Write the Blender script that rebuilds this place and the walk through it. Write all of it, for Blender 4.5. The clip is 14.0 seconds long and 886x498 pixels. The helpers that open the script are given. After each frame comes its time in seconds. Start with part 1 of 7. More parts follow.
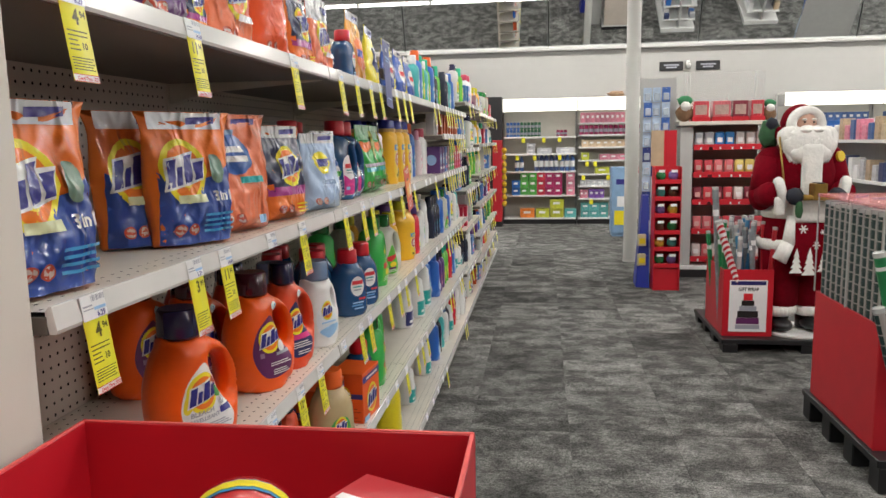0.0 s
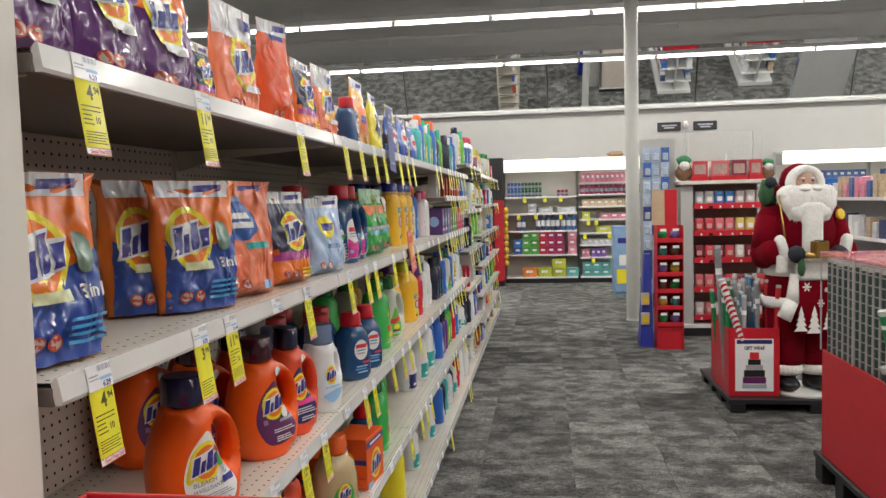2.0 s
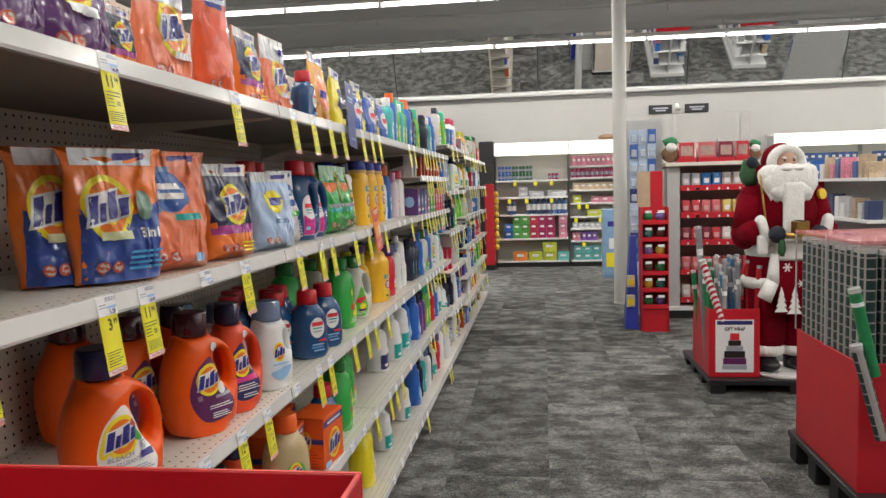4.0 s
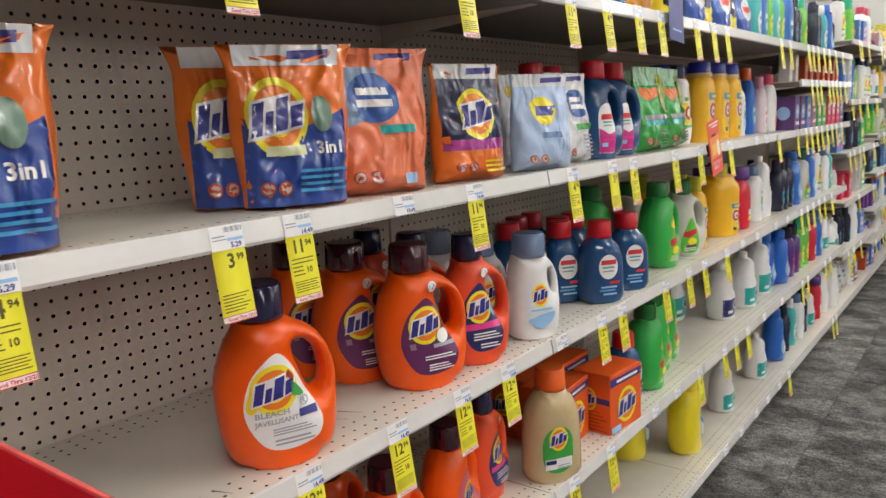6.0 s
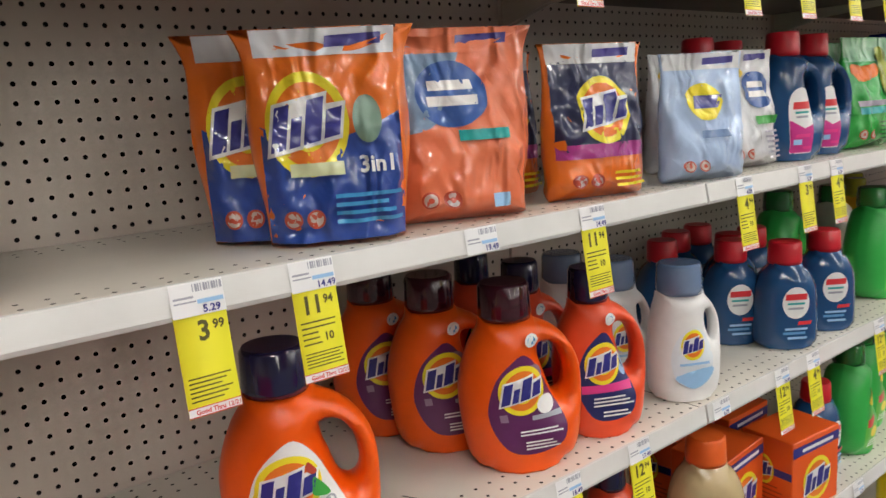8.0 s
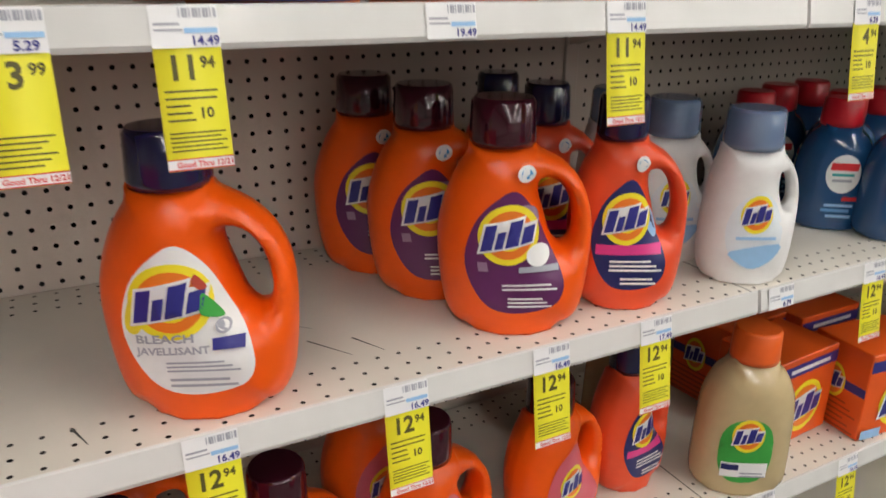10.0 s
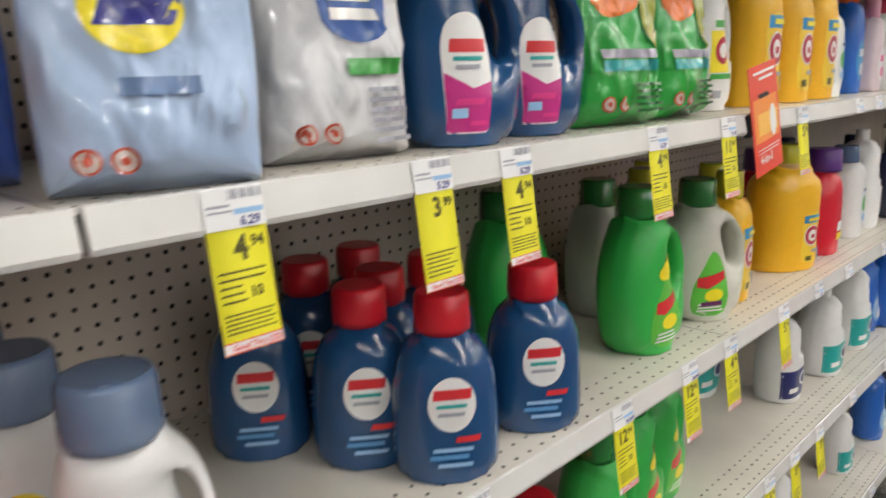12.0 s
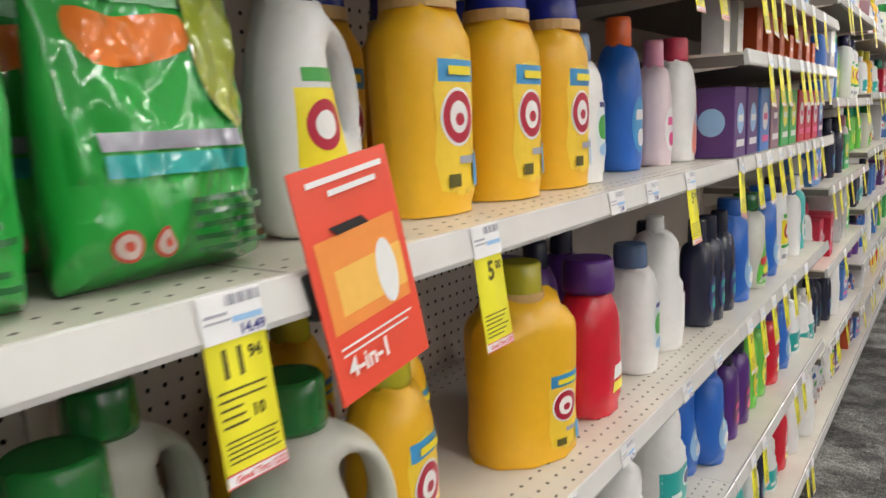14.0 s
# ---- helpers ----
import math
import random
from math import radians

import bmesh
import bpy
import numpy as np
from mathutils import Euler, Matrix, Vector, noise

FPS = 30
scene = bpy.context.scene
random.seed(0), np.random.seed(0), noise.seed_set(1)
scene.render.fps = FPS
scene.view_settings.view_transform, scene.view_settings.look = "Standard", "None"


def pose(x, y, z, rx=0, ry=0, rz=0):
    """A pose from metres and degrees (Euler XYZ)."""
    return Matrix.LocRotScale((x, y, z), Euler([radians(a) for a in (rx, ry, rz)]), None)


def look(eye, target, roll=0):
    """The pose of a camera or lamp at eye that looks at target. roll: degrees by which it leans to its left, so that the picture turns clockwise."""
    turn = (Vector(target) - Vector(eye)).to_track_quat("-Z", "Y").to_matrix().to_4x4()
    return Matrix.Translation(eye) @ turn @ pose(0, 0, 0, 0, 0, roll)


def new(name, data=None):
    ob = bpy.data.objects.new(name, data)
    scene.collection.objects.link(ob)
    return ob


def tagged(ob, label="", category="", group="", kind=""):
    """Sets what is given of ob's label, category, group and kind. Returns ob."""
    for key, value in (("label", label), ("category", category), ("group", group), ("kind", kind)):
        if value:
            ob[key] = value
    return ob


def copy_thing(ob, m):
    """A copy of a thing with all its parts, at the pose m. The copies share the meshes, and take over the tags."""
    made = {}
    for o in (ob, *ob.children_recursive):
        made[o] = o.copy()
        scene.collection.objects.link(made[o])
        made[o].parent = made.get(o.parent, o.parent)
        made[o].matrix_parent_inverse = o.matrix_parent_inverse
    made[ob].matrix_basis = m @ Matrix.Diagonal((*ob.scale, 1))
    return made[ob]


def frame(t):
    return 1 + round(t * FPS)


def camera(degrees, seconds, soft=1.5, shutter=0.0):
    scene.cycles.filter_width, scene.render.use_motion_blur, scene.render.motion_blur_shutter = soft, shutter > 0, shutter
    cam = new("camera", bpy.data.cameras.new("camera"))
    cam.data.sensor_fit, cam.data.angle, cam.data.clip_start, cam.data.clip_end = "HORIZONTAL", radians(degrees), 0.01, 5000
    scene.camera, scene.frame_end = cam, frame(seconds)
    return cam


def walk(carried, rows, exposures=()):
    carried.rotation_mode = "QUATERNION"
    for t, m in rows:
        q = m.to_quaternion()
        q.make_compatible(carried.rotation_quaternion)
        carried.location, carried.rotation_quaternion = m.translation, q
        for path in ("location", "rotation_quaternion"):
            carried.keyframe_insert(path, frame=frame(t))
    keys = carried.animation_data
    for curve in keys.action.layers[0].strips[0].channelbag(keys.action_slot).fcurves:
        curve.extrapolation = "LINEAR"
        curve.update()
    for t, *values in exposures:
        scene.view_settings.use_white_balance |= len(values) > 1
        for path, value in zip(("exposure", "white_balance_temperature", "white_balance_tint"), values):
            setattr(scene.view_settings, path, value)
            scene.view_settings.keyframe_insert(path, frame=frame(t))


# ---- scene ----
cam = camera(61.2, 14.0, 1.5, 0.3)
PATH = [
    (0, (0.006, 0.020, 1.451), (-0.258, 1.982, 1.166), -1.0),
    (0.5, (0.004, 0.013, 1.457), (-0.259, 1.980, 1.216), -1.0),
    (1, (0.002, 0.010, 1.458), (-0.266, 1.983, 1.271), -1.0),
    (1.5, (0.001, 0.012, 1.461), (-0.267, 1.989, 1.315), -1.4),
    (2, (0.003, 0.014, 1.461), (-0.266, 1.992, 1.334), -1.5),
    (2.2, (0.009, -0.001, 1.469), (-0.257, 1.977, 1.340), -1.5),
    (4.3, (0.132, 0.113, 1.421), (-0.133, 2.087, 1.236), -1.7),
    (4.5, (0.121, 0.175, 1.428), (-0.212, 2.136, 1.223), -1.8),
    (5, (0.127, 0.298, 1.412), (-0.512, 2.176, 1.162), -2.5),
    (5.5, (0.201, 0.435, 1.392), (-0.788, 2.148, 1.101), -1.6),
    (6, (0.241, 0.575, 1.388), (-0.961, 2.137, 1.048), -2.7),
    (6.5, (0.172, 0.734, 1.398), (-1.080, 2.252, 1.043), -3.2),
    (7, (0.113, 0.813, 1.406), (-1.210, 2.270, 1.047), -4.3),
    (7.2, (0.102, 0.833, 1.415), (-1.273, 2.242, 1.063), -4.7),
    (9.3, (0.158, 1.080, 1.350), (-1.541, 2.001, 0.835), 0.7),
    (9.5, (0.135, 1.103, 1.334), (-1.561, 2.003, 0.775), 1.3),
    (10, (0.062, 1.172, 1.294), (-1.590, 2.060, 0.600), 0.6),
    (10.5, (0.035, 1.272, 1.279), (-1.573, 2.140, 0.466), -1.3),
    (11, (0.073, 1.449, 1.294), (-1.534, 2.381, 0.554), -0.9),
    (11.2, (0.090, 1.534, 1.296), (-1.526, 2.512, 0.637), -2.0),
    (11.4, (0.072, 1.603, 1.311), (-1.499, 2.683, 0.706), -1.5),
    (11.5, (0.054, 1.632, 1.317), (-1.479, 2.773, 0.726), -1.4),
    (11.7, (-0.001, 1.710, 1.324), (-1.463, 2.971, 0.799), -1.2),
    (12, (-0.056, 1.818, 1.346), (-1.420, 3.207, 0.890), -1.7),
    (12.5, (-0.100, 1.993, 1.364), (-1.348, 3.497, 0.941), -2.0),
    (13, (-0.082, 2.211, 1.367), (-1.302, 3.746, 0.970), -0.5),
    (13.5, (-0.123, 2.448, 1.364), (-1.298, 4.020, 0.983), -1.4),
    (14, (-0.170, 2.657, 1.371), (-1.303, 4.270, 1.034), -2.4),
]
walk(cam, [(t, look(eye, target, roll)) for t, eye, target, roll in PATH], [(0.0, -0.22), (1.5, -0.28), (3.0, -0.28), (4.5, -0.24), (5.5, -0.06), (7.0, 0.0), (14.0, 0.0)])

# ---- light ----
world = bpy.data.worlds.new("store_dim")
scene.world = world
world.use_nodes = True
world.node_tree.nodes["Background"].inputs[0].default_value = (0.9, 0.95, 1.0, 1)
world.node_tree.nodes["Background"].inputs[1].default_value = 0.05
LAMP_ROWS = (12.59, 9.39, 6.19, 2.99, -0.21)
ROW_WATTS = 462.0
# each row's eastern half is unseen, added to brighten the shelf fronts
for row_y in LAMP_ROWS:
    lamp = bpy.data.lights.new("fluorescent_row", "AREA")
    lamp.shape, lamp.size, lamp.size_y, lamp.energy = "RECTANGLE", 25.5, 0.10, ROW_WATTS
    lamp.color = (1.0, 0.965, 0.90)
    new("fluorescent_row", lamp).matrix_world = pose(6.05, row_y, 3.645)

# ---- materials ----
MATS = {}


def mat(name, color, rough=0.5, metal=0.0, vary=0.08, scale=25.0, bump=0.0, coat=0.0, alpha=1.0, trans=0.0, emit=0.0, spec=0.5, rand=0.0, stretch=(1, 1, 1)):
    """A plain surface with grain at two scales; rand varies it from object to object."""
    if name in MATS:
        return MATS[name]
    m = bpy.data.materials.new(name)
    MATS[name] = m
    m.use_nodes = True
    nt = m.node_tree
    b = nt.nodes["Principled BSDF"]
    b.inputs["Roughness"].default_value, b.inputs["Metallic"].default_value = rough, metal
    b.inputs["Coat Weight"].default_value, b.inputs["Coat Roughness"].default_value = coat, 0.12
    b.inputs["Alpha"].default_value, b.inputs["Transmission Weight"].default_value = alpha, trans
    b.inputs["Specular IOR Level"].default_value = spec
    c = (*color, 1)
    if emit:
        b.inputs["Emission Color"].default_value, b.inputs["Emission Strength"].default_value = c, emit
    b.inputs["Base Color"].default_value = c
    if vary or bump or rand:
        tc, mp = nt.nodes.new("ShaderNodeTexCoord"), nt.nodes.new("ShaderNodeMapping")
        mp.inputs["Scale"].default_value = stretch
        nt.links.new(tc.outputs["Object"], mp.inputs["Vector"])
        n1, n2 = nt.nodes.new("ShaderNodeTexNoise"), nt.nodes.new("ShaderNodeTexNoise")
        n1.inputs["Scale"].default_value, n2.inputs["Scale"].default_value = scale, scale / 7
        n1.inputs["Detail"].default_value = 4
        for n in (n1, n2):
            nt.links.new(mp.outputs[0], n.inputs["Vector"])
        add = nt.nodes.new("ShaderNodeMath")
        add.operation = "ADD"
        nt.links.new(n1.outputs["Fac"], add.inputs[0])
        nt.links.new(n2.outputs["Fac"], add.inputs[1])
        rng = nt.nodes.new("ShaderNodeMapRange")
        rng.inputs["From Min"].default_value, rng.inputs["From Max"].default_value = 0.6, 1.4
        rng.inputs["To Min"].default_value, rng.inputs["To Max"].default_value = 1 - vary, 1 + vary
        nt.links.new(add.outputs[0], rng.inputs["Value"])
        out = rng.outputs[0]
        if rand:
            oi, r2, mul = nt.nodes.new("ShaderNodeObjectInfo"), nt.nodes.new("ShaderNodeMapRange"), nt.nodes.new("ShaderNodeMath")
            r2.inputs["To Min"].default_value, r2.inputs["To Max"].default_value = 1 - rand, 1 + rand
            mul.operation = "MULTIPLY"
            nt.links.new(oi.outputs["Random"], r2.inputs["Value"])
            nt.links.new(r2.outputs[0], mul.inputs[0])
            nt.links.new(out, mul.inputs[1])
            out = mul.outputs[0]
        mx = nt.nodes.new("ShaderNodeMix")
        mx.data_type, mx.blend_type = "RGBA", "MULTIPLY"
        mx.inputs["Factor"].default_value = 1
        mx.inputs["A"].default_value = c
        nt.links.new(out, mx.inputs["B"])
        nt.links.new(mx.outputs["Result"], b.inputs["Base Color"])
        if bump:
            bp = nt.nodes.new("ShaderNodeBump")
            bp.inputs["Strength"].default_value, bp.inputs["Distance"].default_value = bump, 0.004
            nt.links.new(n1.outputs["Fac"], bp.inputs["Height"])
            nt.links.new(bp.outputs[0], b.inputs["Normal"])
    return m


def plastic(name, color, rough=0.32, **k):
    return mat("plastic_" + name, color, rough, vary=0.05, scale=60, bump=0.03, **k)


def film(name, color):
    """Printed packaging film: sharp gloss over long crinkles."""
    if "film_" + name in MATS:
        return MATS["film_" + name]
    m = mat("film_" + name, color, 0.42, vary=0.06, scale=40, coat=1.0, spec=0.25)
    nt = m.node_tree
    bs, tc = nt.nodes["Principled BSDF"], nt.nodes.new("ShaderNodeTexCoord")
    bs.inputs["Coat Roughness"].default_value = 0.03
    mp, n = nt.nodes.new("ShaderNodeMapping"), nt.nodes.new("ShaderNodeTexNoise")
    mp.inputs["Rotation"].default_value = (0, 0.5, 0)
    mp.inputs["Scale"].default_value = (1.0, 1.0, 0.42)
    n.noise_type = "RIDGED_MULTIFRACTAL"
    n.inputs["Scale"].default_value, n.inputs["Detail"].default_value, n.inputs["Distortion"].default_value = 15, 5.0, 1.6
    bp = nt.nodes.new("ShaderNodeBump")
    bp.inputs["Strength"].default_value, bp.inputs["Distance"].default_value = 1.0, 0.022
    nt.links.new(tc.outputs["Object"], mp.inputs["Vector"])
    nt.links.new(mp.outputs[0], n.inputs["Vector"])
    nt.links.new(n.outputs["Fac"], bp.inputs["Height"])
    nt.links.new(bp.outputs[0], bs.inputs["Normal"])
    nt.links.new(bp.outputs[0], bs.inputs["Coat Normal"])
    return m


def ink(name, color, rough=0.3):
    return mat("ink_" + name, color, rough, vary=0.05, scale=90)


def stripes(name, a, b, scale, rough=0.35, angle=0.0, check=False):
    """Printed paper with bands of two colours, or a plaid of them."""
    m = mat(name, a, rough, vary=0)
    nt = m.node_tree
    bs = nt.nodes["Principled BSDF"]
    tc, mp = nt.nodes.new("ShaderNodeTexCoord"), nt.nodes.new("ShaderNodeMapping")
    mp.inputs["Rotation"].default_value = (0, angle, 0)
    nt.links.new(tc.outputs["Object"], mp.inputs["Vector"])
    facs = []
    for direction in (("Z", "X") if check else ("Z",)):
        w = nt.nodes.new("ShaderNodeTexWave")
        w.bands_direction = direction
        w.inputs["Scale"].default_value = scale
        nt.links.new(mp.outputs[0], w.inputs["Vector"])
        r = nt.nodes.new("ShaderNodeValToRGB")
        r.color_ramp.interpolation = "CONSTANT"
        r.color_ramp.elements[0].color, r.color_ramp.elements[1].color = (0, 0, 0, 1), (1, 1, 1, 1)
        r.color_ramp.elements[1].position = 0.95 if check else 0.5
        nt.links.new(w.outputs["Fac"], r.inputs["Fac"])
        facs.append(r.outputs["Color"])
    fac = facs[0]
    if check:
        mxm = nt.nodes.new("ShaderNodeMix")
        mxm.data_type, mxm.blend_type = "RGBA", "LIGHTEN"
        mxm.inputs["Factor"].default_value = 1
        nt.links.new(facs[0], mxm.inputs["A"])
        nt.links.new(facs[1], mxm.inputs["B"])
        fac = mxm.outputs["Result"]
    mx = nt.nodes.new("ShaderNodeMix")
    mx.data_type = "RGBA"
    mx.inputs["A"].default_value, mx.inputs["B"].default_value = (*a, 1), (*b, 1)
    nt.links.new(fac, mx.inputs["Factor"])
    nt.links.new(mx.outputs["Result"], bs.inputs["Base Color"])
    return m



def carpet(name, rand):
    """Loop-pile carpet: streaky light and dark patches over a fine rib, one tone per tile."""
    m = mat(name, (0.11, 0.11, 0.108), 0.96, vary=0, spec=0.12)
    nt = m.node_tree
    bs, tc = nt.nodes["Principled BSDF"], nt.nodes.new("ShaderNodeTexCoord")
    oi = nt.nodes.new("ShaderNodeObjectInfo")
    shift = nt.nodes.new("ShaderNodeVectorMath")
    shift.operation = "MULTIPLY_ADD"
    nt.links.new(oi.outputs["Random"], shift.inputs[0])
    shift.inputs[1].default_value = (37, 53, 11)
    nt.links.new(tc.outputs["Object"], shift.inputs[2])
    layers = []
    for stretch, scale, detail, lo, hi, out in (((0.9, 1.15, 1), 6.5, 8, 0.40, 0.62, (0.60, 1.50)), ((0.8, 1.3, 1), 45, 4, 0.32, 0.68, (0.66, 1.34)), ((1, 1, 1), 150, 2, 0.34, 0.66, (0.42, 1.60))):
        mp, n, r = nt.nodes.new("ShaderNodeMapping"), nt.nodes.new("ShaderNodeTexNoise"), nt.nodes.new("ShaderNodeMapRange")
        mp.inputs["Scale"].default_value = stretch
        n.inputs["Scale"].default_value, n.inputs["Detail"].default_value = scale, detail
        r.inputs["From Min"].default_value, r.inputs["From Max"].default_value = lo, hi
        r.inputs["To Min"].default_value, r.inputs["To Max"].default_value = out
        nt.links.new(shift.outputs[0], mp.inputs["Vector"])
        nt.links.new(mp.outputs[0], n.inputs["Vector"])
        nt.links.new(n.outputs["Fac"], r.inputs["Value"])
        layers.append((r, n))
    tone = nt.nodes.new("ShaderNodeMapRange")
    tone.inputs["To Min"].default_value, tone.inputs["To Max"].default_value = 1 - rand, 1 + rand
    nt.links.new(oi.outputs["Random"], tone.inputs["Value"])
    out = tone.outputs[0]
    for r, _ in layers:
        mul = nt.nodes.new("ShaderNodeMath")
        mul.operation = "MULTIPLY"
        nt.links.new(out, mul.inputs[0])
        nt.links.new(r.outputs[0], mul.inputs[1])
        out = mul.outputs[0]
    mx = nt.nodes.new("ShaderNodeMix")
    mx.data_type, mx.blend_type = "RGBA", "MULTIPLY"
    mx.inputs["Factor"].default_value, mx.inputs["A"].default_value = 1, (0.124, 0.124, 0.120, 1)
    nt.links.new(out, mx.inputs["B"])
    nt.links.new(mx.outputs["Result"], bs.inputs["Base Color"])
    bp = nt.nodes.new("ShaderNodeBump")
    bp.inputs["Strength"].default_value, bp.inputs["Distance"].default_value = 0.9, 0.006
    nt.links.new(layers[2][1].outputs["Fac"], bp.inputs["Height"])
    nt.links.new(bp.outputs[0], bs.inputs["Normal"])
    return m


CARPET, CARPET_FAR = carpet("carpet_tile", 0.30), carpet("carpet_far", 0.0)
WALL = mat("wall_paint", (0.38, 0.375, 0.362), 0.7, vary=0.03, scale=6, bump=0.05)
CEIL = mat("ceiling_paint", (0.36, 0.36, 0.355), 0.85, vary=0.06, scale=4)
BEIGE = mat("beige_enamel", (0.60, 0.555, 0.49), 0.42, vary=0.06, scale=14, bump=0.03)
PEG = mat("pegboard_enamel", (0.61, 0.535, 0.47), 0.5, vary=0.07, scale=9, bump=0.03)
# shade beneath the beige shelves, put into a darker colour
SHELF_UNDER_SHADE = mat("shelf_underside", (0.150, 0.132, 0.115), 0.5, vary=0.08, scale=8)
SHELF = mat("shelf_enamel", (0.66, 0.62, 0.55), 0.30, vary=0.13, scale=8, bump=0.03)
LIP = mat("price_channel_plastic", (0.66, 0.655, 0.64), 0.22, vary=0.06, scale=18, coat=0.4)
# near-black for the shade inside punched holes
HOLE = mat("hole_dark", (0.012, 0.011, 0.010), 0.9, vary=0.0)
BLACK = mat("black_plastic", (0.014, 0.014, 0.016), 0.4, vary=0.1, scale=30)
WHITE = mat("white_enamel", (0.78, 0.78, 0.77), 0.35, vary=0.04, scale=10)
GREY = mat("grey_enamel", (0.45, 0.45, 0.44), 0.4, vary=0.06, scale=10)
PAPER = mat("white_card", (0.80, 0.80, 0.81), 0.35, vary=0.04, scale=40, coat=0.3)
YELLOW_CARD = mat("yellow_card", (0.86, 0.80, 0.035), 0.4, vary=0.05, scale=30, coat=0.2)
RED_CARD = mat("red_corrugate", (0.50, 0.010, 0.022), 0.42, vary=0.10, scale=9, bump=0.08)
RED_EDGE = mat("red_corrugate_edge", (0.70, 0.10, 0.09), 0.7, vary=0.15, scale=60, bump=0.2)
TUBE = mat("lamp_tube", (1.0, 0.98, 0.94), 0.4, vary=0, emit=7.0)
VALANCE = mat("valance_diffuser", (1.0, 0.97, 0.88), 0.4, vary=0, emit=1.15)
MIRROR = mat("mirror_glass", (0.80, 0.82, 0.82), 0.02, metal=1.0, vary=0)
CLEAR = mat("clear_acrylic", (0.92, 0.94, 0.94), 0.05, vary=0, alpha=0.07)
INK_BLUE = ink("blue", (0.03, 0.03, 0.22))
INK_NAVY = ink("navy", (0.02, 0.025, 0.13))
INK_BLACK = ink("black", (0.02, 0.02, 0.02))
INK_GREY = ink("grey", (0.35, 0.36, 0.42))
INK_RED = ink("red", (0.66, 0.03, 0.04))
INK_PINK = ink("pink", (0.72, 0.05, 0.26))
INK_WHITE = ink("white", (0.80, 0.80, 0.80))
INK_YELLOW = ink("yellow", (0.86, 0.72, 0.03))
INK_ORANGE = ink("orange", (0.82, 0.20, 0.02))
INK_GREEN = ink("green", (0.05, 0.36, 0.06))
INK_TEAL = ink("teal", (0.02, 0.36, 0.34))
INK_PURPLE = ink("purple", (0.12, 0.022, 0.11))
INK_MAUVE = ink("mauve", (0.30, 0.20, 0.30))
INK_SKY = ink("sky", (0.30, 0.52, 0.78))
INK_CYAN = ink("cyan", (0.05, 0.30, 0.60))
INK_OLIVE = ink("olive", (0.10, 0.09, 0.02))

# ---- mesh helpers ----


def part(name, bm, material, parent=None, label="", smooth=False):
    me = bpy.data.meshes.new(name)
    bm.to_mesh(me)
    bm.free()
    for m in material if isinstance(material, (list, tuple)) else (material,):
        me.materials.append(m)
    if smooth:
        me.shade_smooth()
    ob = new(name, me)
    ob.parent = parent
    if label:
        ob["label"] = label
    return ob


def mesh_part(name, verts, faces, material, parent=None, label="", smooth=False):
    me = bpy.data.meshes.new(name)
    me.from_pydata(verts, [], faces)
    me.materials.append(material)
    if smooth:
        me.shade_smooth()
    ob = new(name, me)
    ob.parent = parent
    if label:
        ob["label"] = label
    return ob


def thing(name, label, category, group="", kind="", at=None):
    ob = tagged(new(name), label, category, group, kind)
    ob.empty_display_size = 0.05
    if at is not None:
        ob.matrix_basis = at
    return ob


def box(x0, x1, y0, y1, z0, z1, bevel=0.0, bm=None, seg=1):
    own = bm is None
    bm = bm or bmesh.new()
    v = [bm.verts.new((x, y, z)) for z in (z0, z1) for y in (y0, y1) for x in (x0, x1)]
    fs = [bm.faces.new([v[i] for i in f]) for f in ((0, 2, 3, 1), (4, 5, 7, 6), (0, 1, 5, 4), (2, 6, 7, 3), (0, 4, 6, 2), (1, 3, 7, 5))]
    if bevel:
        es = list({e for f in fs for e in f.edges})
        bmesh.ops.bevel(bm, geom=es, offset=bevel, segments=seg, affect="EDGES", profile=0.5)
    return bm


def lathe(rings, seg=20, bm=None, cx=0.0, cy=0.0, cap=True, squash=1.0):
    """A turned shape from (radius, z) rings."""
    bm = bm or bmesh.new()
    loops = []
    for r, z in rings:
        loops.append([bm.verts.new((cx + r * math.cos(2 * math.pi * i / seg), cy + squash * r * math.sin(2 * math.pi * i / seg), z)) for i in range(seg)])
    for a, b in zip(loops, loops[1:]):
        for i in range(seg):
            bm.faces.new((a[i], a[(i + 1) % seg], b[(i + 1) % seg], b[i]))
    if cap:
        bm.faces.new(loops[0][::-1])
        bm.faces.new(loops[-1])
    return bm


def tube(p, q, r, seg=10, bm=None, r2=None):
    bm = bm or bmesh.new()
    p, q = Vector(p), Vector(q)
    rot = (q - p).to_track_quat("Z", "Y").to_matrix()
    rr = (r, r if r2 is None else r2)
    loops = [[bm.verts.new(o + rot @ Vector((ra * math.cos(2 * math.pi * i / seg), ra * math.sin(2 * math.pi * i / seg), 0))) for i in range(seg)] for o, ra in zip((p, q), rr)]
    for i in range(seg):
        bm.faces.new((loops[0][i], loops[0][(i + 1) % seg], loops[1][(i + 1) % seg], loops[1][i]))
    bm.faces.new(loops[0][::-1])
    bm.faces.new(loops[1])
    return bm


def blob(c, r, bm=None, seg=14, rough=0.0, index=0):
    bm = bm or bmesh.new()
    res = bmesh.ops.create_uvsphere(bm, u_segments=seg, v_segments=max(6, seg // 2 + 2), radius=1.0)
    for v in res["verts"]:
        k = 1 + rough * noise.noise(v.co * 3.1 + Vector(c) * 5)
        v.co = Vector((c[0] + v.co.x * r[0] * k, c[1] + v.co.y * r[1] * k, c[2] + v.co.z * r[2] * k))
    for f in {f for v in res["verts"] for f in v.link_faces}:
        f.material_index = index
        f.smooth = True
    return bm


